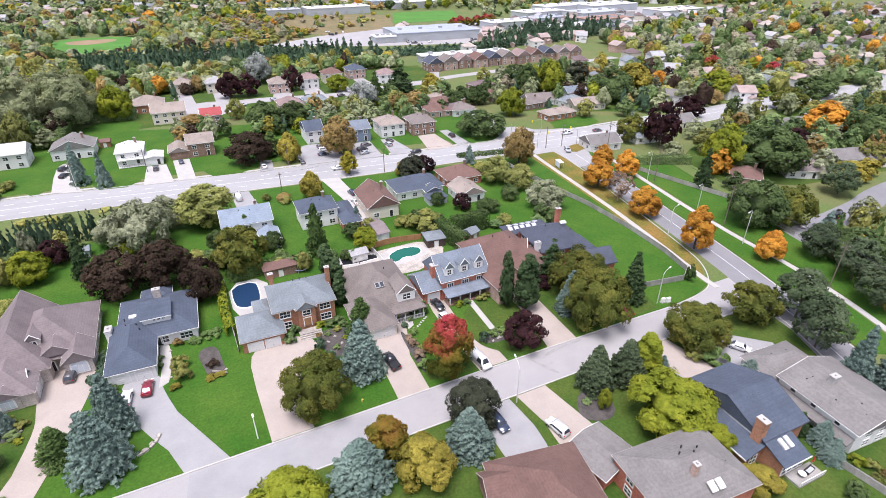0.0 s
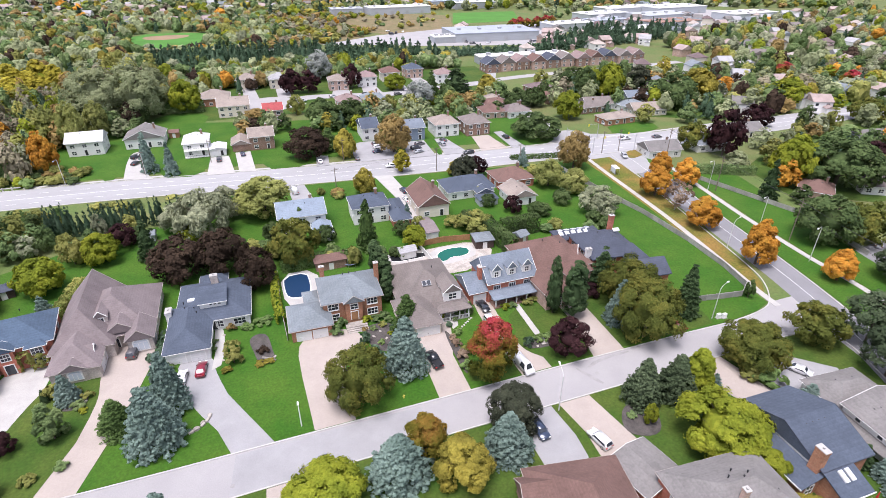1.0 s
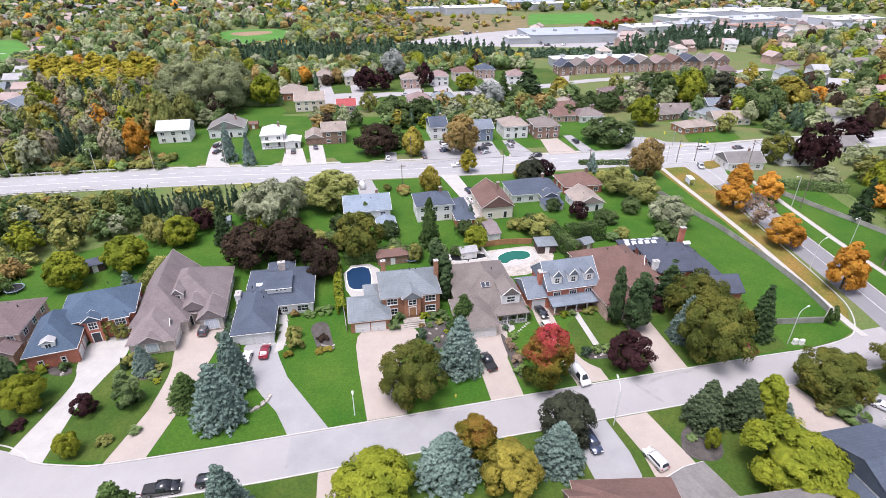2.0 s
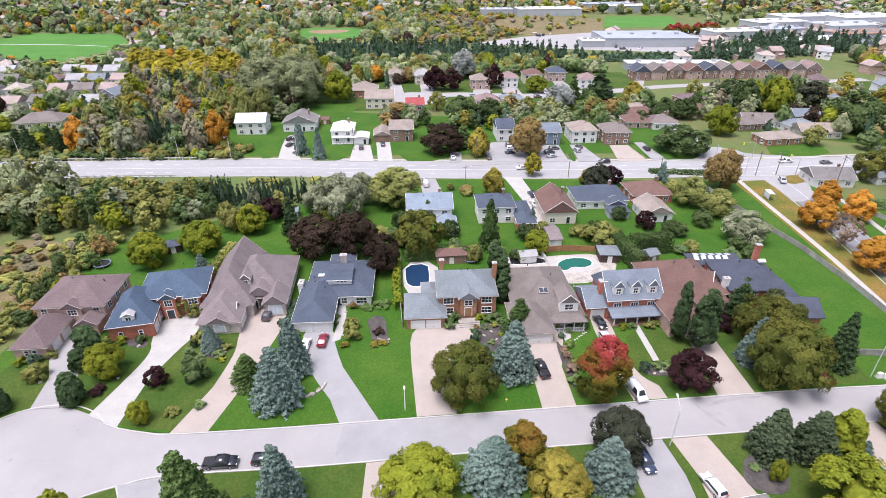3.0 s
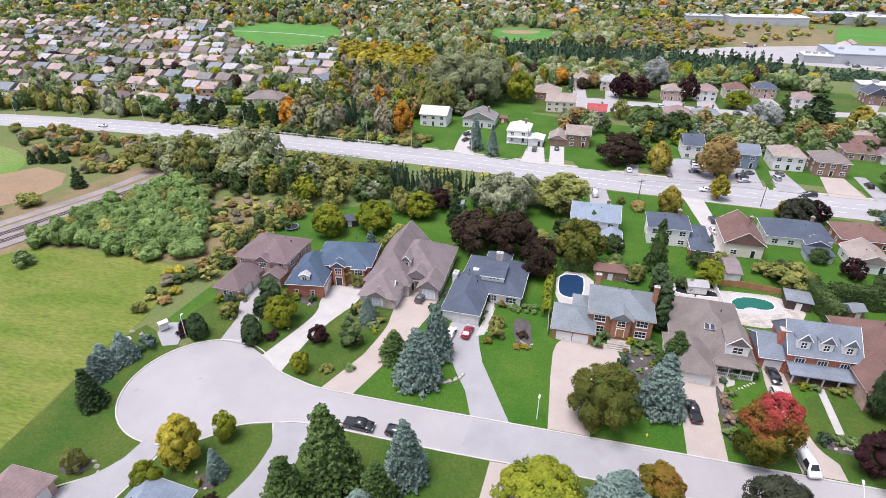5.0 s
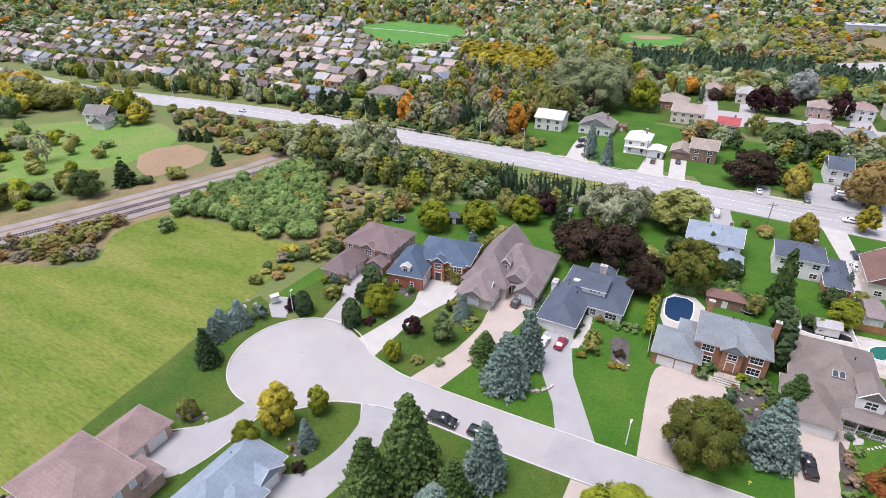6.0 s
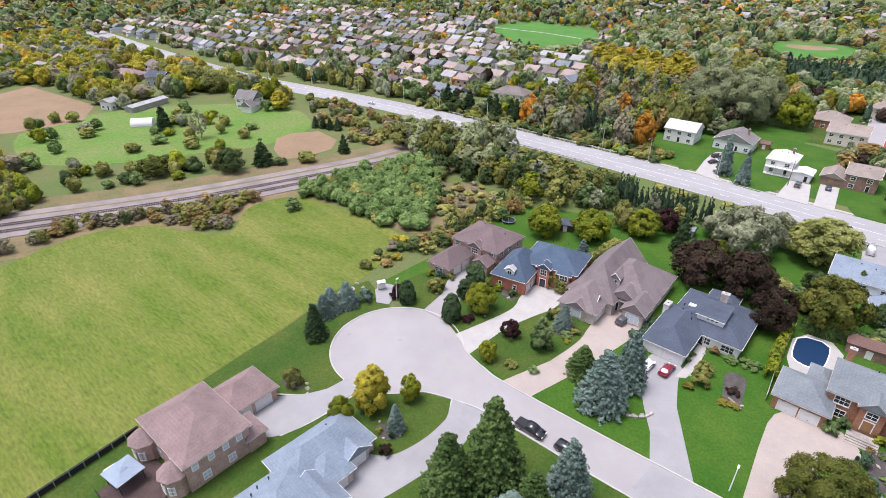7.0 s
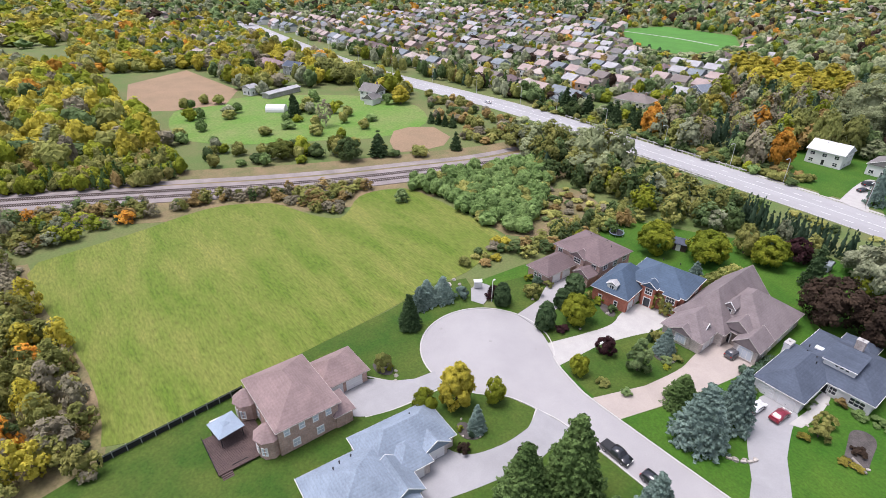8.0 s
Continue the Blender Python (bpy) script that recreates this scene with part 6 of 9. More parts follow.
# slate-blue bungalow
b = [(4.4, 7.6, 15.2, 16.0, 3.0, "hip", 3.5, "x"), (-0.2, -2.0, 8.4, 16.0, 3.0, "hip", 2.7, "y"), (3.8, 16.6, 5.8, 4.6, 3.0, "hip", 1.7, "x")]
o = house("bungalow", -21.6, 107.2, -1.0, b, "siding_white", "roof_slate", "white bungalow with slate-blue hipped roof and clerestory windows")
clerestory = part("clerestory", boxes("clerestory", [(1.9, 2.4, 3.6, 7.4, 6.4, 5.75)], "siding_white"), o, "white clerestory wall above the roof")
part("clerestory_roof", shed_roof("clerestory_roof", 1.6, 7.7, 2.0, 8.2, 5.85, 6.75, "y", "roof_slate", 0.14), clerestory)
part("fascia", boxes("fascia", [(1.6, 1.93, 5.68, 7.7, 2.0, 5.86)], "trim_white"), clerestory)
for k in range(3):
    fm, pm, _ = window_meshes(0.55, 0.4, 1)
    part("pane", pm, part("window", fm, clerestory, "", pose(4.2 + 0.9 * k, 2.4, 5.1)))
add_garage_door(o, b[1], "S", -1.9, 2.7)
add_garage_door(o, b[1], "S", 1.9, 2.7)
add_window(o, b[0], "S", 5.4, 0.9, 2.4, 1.4, 3)
add_window(o, b[0], "S", 1.2, 0.9, 1.4, 1.5, 2)
add_door(o, b[0], "S", 0.0, 1.2, 2.1)
add_window(o, b[0], "E", 0, 0.9, 1.6, 1.3)
add_window(o, b[1], "W", 2, 1.0)
add_chimney(o, 4.6, 12.2, 7.0, 1.6, 1.1, "stone_taupe", 4)
add_skylight(o, -0.2, 6.2, 4.85, 1.4, 1.0, 0)
add_chimney(o, -4.9, 4.0, 4.4, 1.2, 2.2, "siding_white")
add_vents(o, [(-1.2, 2.5, 5.3), (0.8, 2.0, 5.3), (-0.4, 0.2, 5.4), (1.4, 0.4, 5.2), (-1.6, 4.5, 5.4)])

# orange brick house with the blue-gray roof and two-car garage
b = [(12.9, 6.4, 13.2, 11.0, 5.6, "hip", 3.3, "x"), (3.1, 1.2, 8.6, 9.2, 3.2, "hip", 2.4, "x"), (13.0, 2.0, 3.8, 4.4, 5.7, "gable", 1.7, "y"), (4.6, 8.2, 3.6, 5.2, 3.0, "hip", 1.2, "y")]
o = house("brick_house", 0.0, 100.0, -0.5, b, "brick_orange", "roof_gray", "two-storey orange brick house with gray hipped roof and double garage", trim="trim_beige")
two_rows(o, b[0], "S", (-4.4, 4.4), 0.9, 3.7, 2.2, 1.5, 3, True)
add_window(o, b[2], "S", 0, 3.8, 1.6, 1.3, 2)
add_door(o, b[2], "S", 0, 1.5, 2.2, "cedar_boards", 0.9)
two_rows(o, b[0], "E", (-2.5, 2.5))
add_garage_door(o, b[1], "S", -1.75, 3.0)
add_garage_door(o, b[1], "S", 1.75, 3.0)
add_chimney(o, 20.0, 8.6, 9.6, 1.0, 0.9)
add_chimney(o, 7.6, 12.4, 8.6, 1.1, 0.8)
add_vents(o, [(12, 8, 8.4), (13.5, 8.2, 8.4), (15, 8, 8.2), (9, 5.0, 7.0)])
steps = boxes("doorstep", [(10.6, -4.2 + 0.5 * k, 0, 15.4, -1.8 + 0.9, 0.2 + 0.18 * k) for k in range(4)], "stone")
part("doorstep", steps, o)

# taupe-roofed house with the white dormer
b = [(7.0, 9.0, 14.6, 18.6, 3.2, "hip", 4.9, "y"), (2.4, -2.0, 8.2, 11.0, 3.0, "hip", 3.0, "y"), (10.6, 1.2, 8.0, 6.5, 3.0, "hip", 3.4, "x")]
o = house("stone_house", 23.8, 97.2, 0, b, "siding_cream", "roof_taupe", "cream house with large taupe hipped roof and white dormer", trim="trim_beige")
add_dormer(o, 11.2, -1.6, 3.9, 4.2, 6.0, 2.5, 1.7, 0, "siding_white", "roof_taupe")
add_garage_door(o, b[1], "S", 1.1, 5.0, 2.3)
add_window(o, b[2], "S", -1.5, 0.9, 1.6, 1.4)
add_window(o, b[2], "S", 1.5, 0.9, 1.6, 1.4)
porch = part("porch", boxes("porch", [(7.4, -4.2, 0, 14.6, -2.0, 0.35)], "concrete"), o)
part("porch_rail", boxes("porch_rail", [(7.5, -4.15, 1.15, 14.5, -4.05, 1.25)] + [(7.5 + 0.35 * k, -4.13, 0.35, 7.56 + 0.35 * k, -4.07, 1.2) for k in range(21)], "trim_white"), porch, "white porch railing")
for k in range(4):
    part("porch_post", boxes("porch_post", [(7.6 + 2.2 * k, -4.2, 0.3, 7.8 + 2.2 * k, -4.0, 3.0)], "trim_white"), porch)
part("porch_roof", roof_mesh(7.4, 3.2, 3.0, 1.0, "hip", 0.2, "roof_taupe"), porch, "", pose(11.0, -2.9, 0))
add_skylight(o, 6.0, 3.6, 6.35, 0.8, 1.2, 30, 0, "metal_gray", "glass_dark")
add_skylight(o, 7.1, 3.6, 6.35, 0.8, 1.2, 30, 0, "metal_gray", "glass_dark")
add_chimney(o, 0.6, 16.5, 6.6, 1.0, 1.4, "siding_cream")
add_vents(o, [(5, 14, 7.0), (9.5, 9, 7.2)])

# brick house with three dormers and a porch
b = [(7.4, 5.0, 12.4, 10.4, 5.4, "gable", 4.6, "x"), (-1.0, 4.6, 4.6, 8.6, 3.4, "gable", 2.6, "x")]
o = house("brick_house", 43.4, 97.2, 1.5, b, "brick_red", "roof_bluegray", "red brick house with three dormers and a covered porch")
for u in (-4.0, 0.0, 4.0):
    add_dormer(o, 7.4 + u, 0.5, 6.1, 2.3, 4.6, 2.3, 1.4, 0, "siding_white", "roof_bluegray")
    add_window(o, b[0], "S", u, 3.5, 1.6, 1.0, 3)
for u in (-4.4, 3.6):
    add_window(o, b[0], "S", u, 0.9, 1.6, 1.4, 2)
add_door(o, b[0], "S", 0.2, 1.2)
porch = part("porch", boxes("porch", [(1.6, -3.2, 0, 13.2, -0.3, 0.5)], "brick_brown"), o)
for k in range(5):
    part("porch_post", boxes("porch_post", [(1.9 + 2.7 * k, -3.0, 0.4, 2.15 + 2.7 * k, -2.75, 2.9)], "trim_white"), porch)
part("porch_roof", mesh_of("porch_roof", [(1.1, -3.6, 2.7), (13.7, -3.6, 2.7), (13.7, -0.2, 3.4), (1.1, -0.2, 3.4), (1.1, -3.6, 2.9), (13.7, -3.6, 2.9), (13.7, -0.2, 3.6), (1.1, -0.2, 3.6)], [(3, 2, 1, 0), (4, 5, 6, 7), (0, 1, 5, 4), (1, 2, 6, 5), (3, 0, 4, 7)], "roof_bluegray"), porch)
add_garage_door(o, b[1], "S", 0.2, 3.0, 2.4)
add_chimney(o, 0.7, 3.4, 8.4, 1.6, 1.4, "brick_red")
add_window(o, b[0], "W", 0, 6.4, 1.0, 1.2)

# brown-roofed house behind the columnar trees
b = [(8.2, 8.0, 16.0, 15.6, 4.6, "hip", 5.2, "x"), (1.4, -3.4, 6.4, 9.6, 4.4, "hip", 3.2, "y"), (11.0, -0.4, 7.0, 4.0, 4.4, "hip", 2.4, "x")]
o = house("brick_house", 57.6, 98.0, 3, b, "brick_pink", "roof_brown", "pink brick house with tall brown hipped roof", trim="trim_beige")
two_rows(o, b[1], "S", (0,), 0.9, 2.9, 1.8, 1.2)
two_rows(o, b[2], "S", (-1.8, 1.6), 0.9, 2.9, 1.3, 1.1)
two_rows(o, b[0], "E", (-4, 0), 0.9, 2.9)
two_rows(o, b[0], "W", (-4, 2), 0.9, 2.9)
add_dormer(o, 14.0, 4.0, 4.8, 3.0, 4.0, 1.8, 1.6, 60, "brick_pink", "roof_brown")
add_vents(o, [(6, 8, 9.3), (10, 6, 8.8)])

# navy-roofed red brick house
b = [(7.0, 8.4, 13.4, 13.6, 5.4, "hip", 3.8, "x"), (12.6, -3.4, 8.0, 7.4, 4.0, "gable", 2.6, "x"), (4.6, 19.0, 13.0, 5.4, 3.4, "hip", 1.2, "x"), (11.6, 2.4, 5.6, 7.0, 5.2, "hip", 2.6, "y")]
o = house("brick_house", 74.0, 97.6, -4, b, "brick_red", "roof_navy", "large red brick house with dark navy shingle roof", trim="roof_navy")
two_rows(o, b[0], "S", (-4.5, -1.0), 0.9, 3.5)
two_rows(o, b[0], "W", (-4, 1), 0.9, 3.5)
two_rows(o, b[1], "E", (-2, 2), 0.9, 2.6, 1.2, 0.9)
add_window(o, b[1], "S", 0, 1.0, 2.4, 1.6, 3)
add_chimney(o, 10.8, 12.6, 11.4, 1.3, 1.0, "brick_red", 5)
add_chimney(o, -0.4, 3.4, 7.6, 1.4, 1.0, "siding_white", 0)
for k in range(5):
    add_skylight(o, -0.8 + 1.9 * k, 18.0, 4.5, 1.0, 1.3, 18)
    add_skylight(o, -0.2 + 2.1 * k, 20.2, 4.4, 1.0, 1.1, -18)
add_skylight(o, 11.2, 10.2, 8.2, 1.6, 0.9, 20)
add_vents(o, [(5, 9, 8.9), (8, 6.6, 8.4), (12.5, 8, 7.0)])

# rose-roofed brick house by the field
b = [(0, 0, 15.0, 11.0, 6.0, "hip", 3.4, "x"), (-3.6, 10.4, 8.0, 9.8, 3.0, "hip", 2.6, "y"), (5.2, 6.4, 5.2, 3.2, 3.2, "hip", 1.6, "x")]
o = house("brick_house", -73.9, 22.9, 0, b, "brick_pink", "roof_rose", "two-storey pink brick house with rose-brown hipped roof and turrets", trim="trim_beige")
for u in (-4.0, -1.3, 1.2, 3.6):
    add_window(o, b[0], "E", u, 4.2, 0.8, 1.2, 1, glass="glass_pale")
add_window(o, b[0], "E", -2.6, 1.0, 1.1, 1.4, 2, glass="glass_pale")
add_window(o, b[0], "E", 1.8, 1.0, 1.1, 1.4, 2, glass="glass_pale")
add_garage_door(o, b[1], "E", -2.2, 3.2)
add_garage_door(o, b[1], "E", 2.0, 3.2)
two_rows(o, b[0], "S", (-2.5, 2.5))
for tx in (-5.0, 5.2):
    bm = bmesh.new()
    bmesh.ops.create_cone(bm, cap_ends=True, segments=8, radius1=2.1, radius2=2.1, depth=4.4, matrix=Matrix.Translation((tx, -6.4, 2.2)))
    turret = part("turret", bm_mesh("turret", bm, "brick_pink"), o)
    bm = bmesh.new()
    bmesh.ops.create_cone(bm, cap_ends=True, segments=8, radius1=2.6, radius2=0.05, depth=1.9, matrix=Matrix.Translation((tx, -6.4, 5.3)))
    part("turret_roof", bm_mesh("turret_roof", bm, "roof_rose"), turret)
    for a in (-135, -90, -45):
        fm, pm, _ = window_meshes(0.8, 1.5, 1, "trim_white", "glass_pale")
        w_ob = part("window", fm, turret, "", pose(tx + 2.0 * math.cos(radians(a)), -6.4 + 2.0 * math.sin(radians(a)), 1.2, 0, 0, a + 90))
        part("pane", pm, w_ob)
add_vents(o, [(-2.0 + 0.5 * k, 1.0 + 0.75 * k, 8.3 - 0.35 * k) for k in range(5)] + [(3, -2, 8.0), (4.4, 2.4, 7.4)])

# blue-gray hipped house by the garden island
b = [(-1.2, 4.4, 8.6, 15.0, 3.0, "hip", 3.4, "y"), (1.6, 8.0, 4.4, 4.6, 3.0, "gable", 1.8, "x"), (4.0, -6.2, 13.0, 14.0, 3.0, "hip", 4.2, "x"), (2.4, 3.0, 6.2, 5.6, 3.0, "hip", 2.4, "x"), (6.0, -0.6, 6.4, 5.2, 3.0, "gable", 2.2, "x")]
o = house("bungalow", -54.6, 30.0, -4, b, "stone_taupe", "roof_paleblue", "taupe bungalow with pale blue-gray hipped roofs and triple garage")
add_garage_door(o, b[1], "E", 0, 3.0, 2.4)
add_garage_door(o, b[3], "E", 0, 3.0, 2.4)
add_garage_door(o, b[4], "E", 0, 3.0, 2.4)
add_window(o, b[0], "N", 1, 1.0, 1.8, 1.4, 2)
add_vents(o, [(-3.0 + 0.5 * k, 7 - 2.3 * k, 5.2) for k in range(4)] + [(0.2, -5.4, 6.2), (0.4, -7.4, 6.2), (0.8, -8.6, 6.0)])

# houses on the near side of the street, east part
b = [(0, 0, 15.0, 17.0, 3.0, "hip", 5.0, "y"), (-6.0, 4.6, 6.0, 5.0, 2.8, "gable", 2.4, "x"), (-6.0, -1.6, 6.0, 5.0, 2.8, "gable", 2.4, "x")]
o = house("bungalow", 36.6, 39.6, -9, b, "brick_brown", "roof_brown", "brick bungalow with steep brown hipped roof and gables", trim="trim_beige")
add_garage_door(o, b[0], "N", 1.5, 4.8, 2.3)
add_window(o, b[0], "E", 2, 1.0)
add_vents(o, [(1.5, 2, 6.6), (3, -2, 5.8), (-2.5, 0.5, 6.2)])
add_chimney(o, 8.2, -6.5, 6.4, 0.9, 1.1, "brick_pink")
b = [(0, 0, 8.0, 7.6, 2.7, "gable", 0.9, "y")]
o = house("garage_building", 49.3, 43.9, 13, b, "brick_red", "roof_ash", "low brick garage with pale gray roof", "garage")
add_garage_door(o, b[0], "N", 0, 5.0, 2.2)
add_window(o, b[0], "W", 1, 1.2, 1.2, 0.8)
b = [(0, 0, 16.8, 11.6, 5.0, "hip", 3.0, "x")]
o = house("brick_house", 57.0, 34.4, -3, b, "brick_red", "roof_ash", "two-storey red brick house with pale gray hipped roof", trim="trim_beige")
two_rows(o, b[0], "W", (-2, 2), 0.9, 3.3)
two_rows(o, b[0], "N", (-5, 0, 5), 0.9, 3.3)
two_rows(o, b[0], "E", (-3, 0, 3), 0.9, 3.3, 1.5, 1.2)
add_chimney(o, -1.0, -2.2, 9.2, 0.8, 0.8, "brick_pink", 5)
add_skylight(o, 0.4, -4.6, 6.6, 0.9, 1.4, 25)
add_skylight(o, 1.8, -4.6, 6.6, 0.9, 1.4, 25)
add_vents(o, [(-1, 1, 8.0), (1.2, 0.4, 8.0), (2.4, 1.0, 7.9), (0.6, 2.2, 7.4), (5, 2, 6.6), (5.4, -2, 6.6)])
b = [(0.6, 2.9, 10.0, 15.2, 4.9, "gable", 3.1, "x"), (-3.6, 7.6, 5.0, 6.6, 3.6, "hip", 2.0, "y")]
o = house("brick_house", 77.5, 38.0, 0, b, "brick_orange", "roof_slate", "tan brick house with slate-blue gabled roofs and skylights", trim="roof_navy")
part("wall", boxes("wall", [(-4.4, -8.7, 0, 1.0, -4.6, 3.3)], "brick_orange"), o)
part("wall", mesh_of("wall", [(-4.4, -8.7, 3.3), (-4.4, -4.6, 3.3), (-4.4, -4.6, 4.8), (1.0, -8.7, 3.3), (1.0, -4.6, 3.3), (1.0, -4.6, 4.8)], [(0, 2, 1), (3, 4, 5)], "brick_orange"), o)
part("roof", shed_roof("roof", -4.8, 1.4, -9.3, -4.4, 3.3, 5.2, "y", "roof_slate"), o)
part("wall", boxes("wall", [(-8.0, -5.0, 0, -4.4, 3.4, 2.8)], "brick_orange"), o)
part("roof", shed_roof("roof", -8.5, -4.3, -5.4, 3.7, 2.8, 4.5, "x", "roof_slate"), o)
part("trim", boxes("trim", [(-4.7, -3.4, 4.3, -4.42, 3.6, 5.5)], "trim_white"), o, "white band above the low roof")
part("fascia", boxes("fascia", [(-4.9, -9.42, 3.05, 1.5, -9.32, 3.3), (-8.62, -5.4, 2.55, -8.52, 3.7, 2.8)], "trim_white"), o)
add_chimney(o, -4.7, -3.7, 8.6, 1.1, 1.7)
add_skylight(o, -2.0, -6.4, 4.62, 0.6, 1.7, 21)
add_skylight(o, -0.7, -6.4, 4.62, 0.6, 1.7, 21)
sun_room = (-1.7, -6.65, 5.4, 4.1)
for u in (-2.0, -0.7, 0.7, 2.0):
    add_window(o, sun_room, "S", u, 0.9, 1.0, 1.7, 1)
add_window(o, (-6.2, -0.8, 3.6, 8.4), "S", 0, 0.7, 1.4, 1.7, 2)
add_window(o, b[0], "E", -3, 1.0, 1.6, 1.4, 2)
add_garage_door(o, b[0], "N", 1.5, 4.8, 2.3)
deck = part("deck", boxes("deck", [(-3.0, -11.4, 0, 3.0, -8.75, 0.5)], "weathered_boards"), o)
part("deck_rail", boxes("deck_rail", [(-3.0, -11.4, 1.3, 3.0, -11.3, 1.4)] + [(-3.0 + 0.6 * k, -11.38, 0.5, -2.94 + 0.6 * k, -11.32, 1.3) for k in range(11)], "trim_white"), deck)
add_vents(o, [(-1.6 + 1.3 * k, 1.6, 7.4) for k in range(4)])
root = thing("garden_sofa", pose(78.6, 28.0, 0.5, 0, 0, 8), "dark wicker garden sofa with gray cushions on the deck", "sofa")
part("frame", boxes("frame", [(-1.0, -0.4, 0, 1.0, 0.4, 0.3), (-1.0, 0.3, 0.3, 1.0, 0.42, 0.75), (-1.0, -0.4, 0.3, -0.88, 0.3, 0.55), (0.88, -0.4, 0.3, 1.0, 0.3, 0.55)], "black_trim", 0.03), root)
part("cushion", boxes("cushion", [(-0.86, -0.38, 0.3, 0.86, 0.28, 0.44)], "siding_gray", 0.04), root)
root = thing("garden_table", pose(76.6, 27.9, 0.5), "round white garden table on the deck", "table")
part("tabletop", bars("tabletop", [((0, 0, 0.68), (0, 0, 0.73), 0.6, 0.6)], "trim_white", 16), root)
part("leg", bars("leg", [((0, 0, 0), (0, 0, 0.68), 0.06, 0.04)], "metal_gray", 8), root)
root = thing("parasol", pose(80.0, 28.6, 0.5), "closed red parasol on the deck", "parasol")
part("pole", bars("pole", [((0, 0, 0), (0, 0, 2.5), 0.03, 0.03)], "metal_gray", 6), root)
part("canopy", bars("canopy", [((0, 0, 1.0), (0, 0, 2.4), 0.16, 0.05)], "tail_red", 8), root)
b = [(6.6, 0.2, 13.6, 14.6, 4.8, "gable", 2.2, "y"), (5.6, 11.4, 12.0, 8.0, 3.2, "hip", 2.4, "x")]
o = house("bungalow", 88.9, 34.8, -3, b, "siding_white", "roof_ash", "white bungalow with long pale gray roof")
part("roof", shed_roof("roof", -1.9, -0.1, -7.1, 7.5, 2.7, 3.5, "x", "roof_ash"), o)
add_chimney(o, 5.2, 1.9, 7.9, 1.5, 1.0, "concrete", 3)
for u in (-4.4, -0.4, 4.0):
    add_window(o, b[0], "W", u, 3.7, 0.9, 0.8, 1)
    add_window(o, b[0], "W", u, 0.9, 1.5, 1.3, 2)
    add_window(o, b[0], "E", u, 1.0)
two_rows(o, b[0], "S", (-3.5, 0, 3.5), 0.9, 3.0, 1.6, 1.2)
add_garage_door(o, b[1], "N", 0, 4.8)
add_vents(o, [(2.5, 4.6, 5.7), (3.6, 4.4, 6.0), (2.4, -1.0, 5.7), (4.8, -3.6, 6.4), (3.6, -5.4, 6.0), (3.4, 12.6, 4.9), (7, 12.4, 5.0)])


def simple_house(x, y, w, d, storeys, form, axis, wall, roof, label, turn=0, rise=None, garage=False, chimney=True, lower=None, group="houses by the main road"):
    h = {1: 3.1, 1.5: 4.2, 2: 5.6, 3: 7.2}[storeys]
    blk = [(0, d / 2, w, d, h, form, rise or (0.27 * min(w, d)), axis)]
    if lower:
        blk.append(lower)
    ob = house("brick_house" if "brick" in wall else "house", x, y, turn, blk, wall, roof, label, "house", group)
    levels = [0.9] if storeys < 1.6 else ([0.9, 3.6] if storeys < 3 else [0.6, 2.8, 5.1])
    cols = max(2, int(w / 3.6))
    for lv, z in enumerate(levels):
        for k in range(cols):
            u = -w / 2 + w * (k + 0.5) / cols
            if lv == 0 and k == cols // 2:
                add_door(ob, blk[0], "S", u)
                continue
            if lv == 0 and garage and k == 0:
                add_garage_door(ob, blk[0], "S", u, min(2.8, w / cols - 0.4))
                continue
            add_window(ob, blk[0], "S", u, z, 1.5, 1.25, 2)
        for side in "EW":
            add_window(ob, blk[0], side, -d / 5, z, 1.1, 1.15)
            add_window(ob, blk[0], side, d / 5, z, 1.1, 1.15)
    if chimney:
        top = h + blk[0][6] + 0.8
        add_chimney(ob, w * 0.25, d * 0.62, top, 0.8, 0.6, "brick_brown", h)
    add_vents(ob, [(-w * 0.12, d * 0.4, roof_height(blk[0], -w * 0.12, d * 0.4)), (w * 0.1, d * 0.36, roof_height(blk[0], w * 0.1, d * 0.36))])
    return ob, blk


simple_house(6.6, 148, 13.5, 11, 2, "gable", "x", "siding_white", "roof_paleblue", "white house with pale blue-gray roof and rear deck", lower=(5, -4, 5, 7, 3.0, "gable", 1.2, "y"))
simple_house(27.2, 148, 11, 9.5, 2, "hip", "x", "siding_white", "roof_slate", "white two-storey house with dark slate roof")
simple_house(35.4, 141.5, 5.2, 15.5, 1, "hip", "y", "brick_red", "roof_slate", "low red brick wing with dark slate roof", chimney=False)
simple_house(46.8, 146, 9.8, 14.5, 1.5, "gable", "y", "siding_cream", "roof_brown", "cream gabled house with brown roof", rise=3.6)
simple_house(63.4, 156, 16.6, 11.5, 1, "hip", "x", "siding_white", "roof_slate", "long white bungalow with dark slate roof", lower=(3.6, -1.4, 5.4, 3.4, 3.0, "gable", 1.4, "y"))
simple_house(81.6, 159, 13.4, 11, 1, "hip", "x", "brick_red", "roof_brown", "red brick bungalow with brown roof")
simple_house(77.6, 145, 8.8, 10, 1, "gable", "y", "siding_white", "roof_tan", "white gabled outbuilding with tan roof", chimney=False)
simple_house(-70.4, 246, 13, 11, 2, "gable", "x", "siding_white", "roof_white", "plain white two-storey house with white roof", chimney=False)
simple_house(-49, 249, 15, 12, 1.5, "gable", "y", "siding_white", "roof_ash", "white house with gray gabled roof and balcony", rise=3.4)
o, b = simple_house(-27.4, 230.5, 9.4, 12, 2, "hip", "y", "siding_white", "roof_white", "white house with stacked front balconies and white roof")
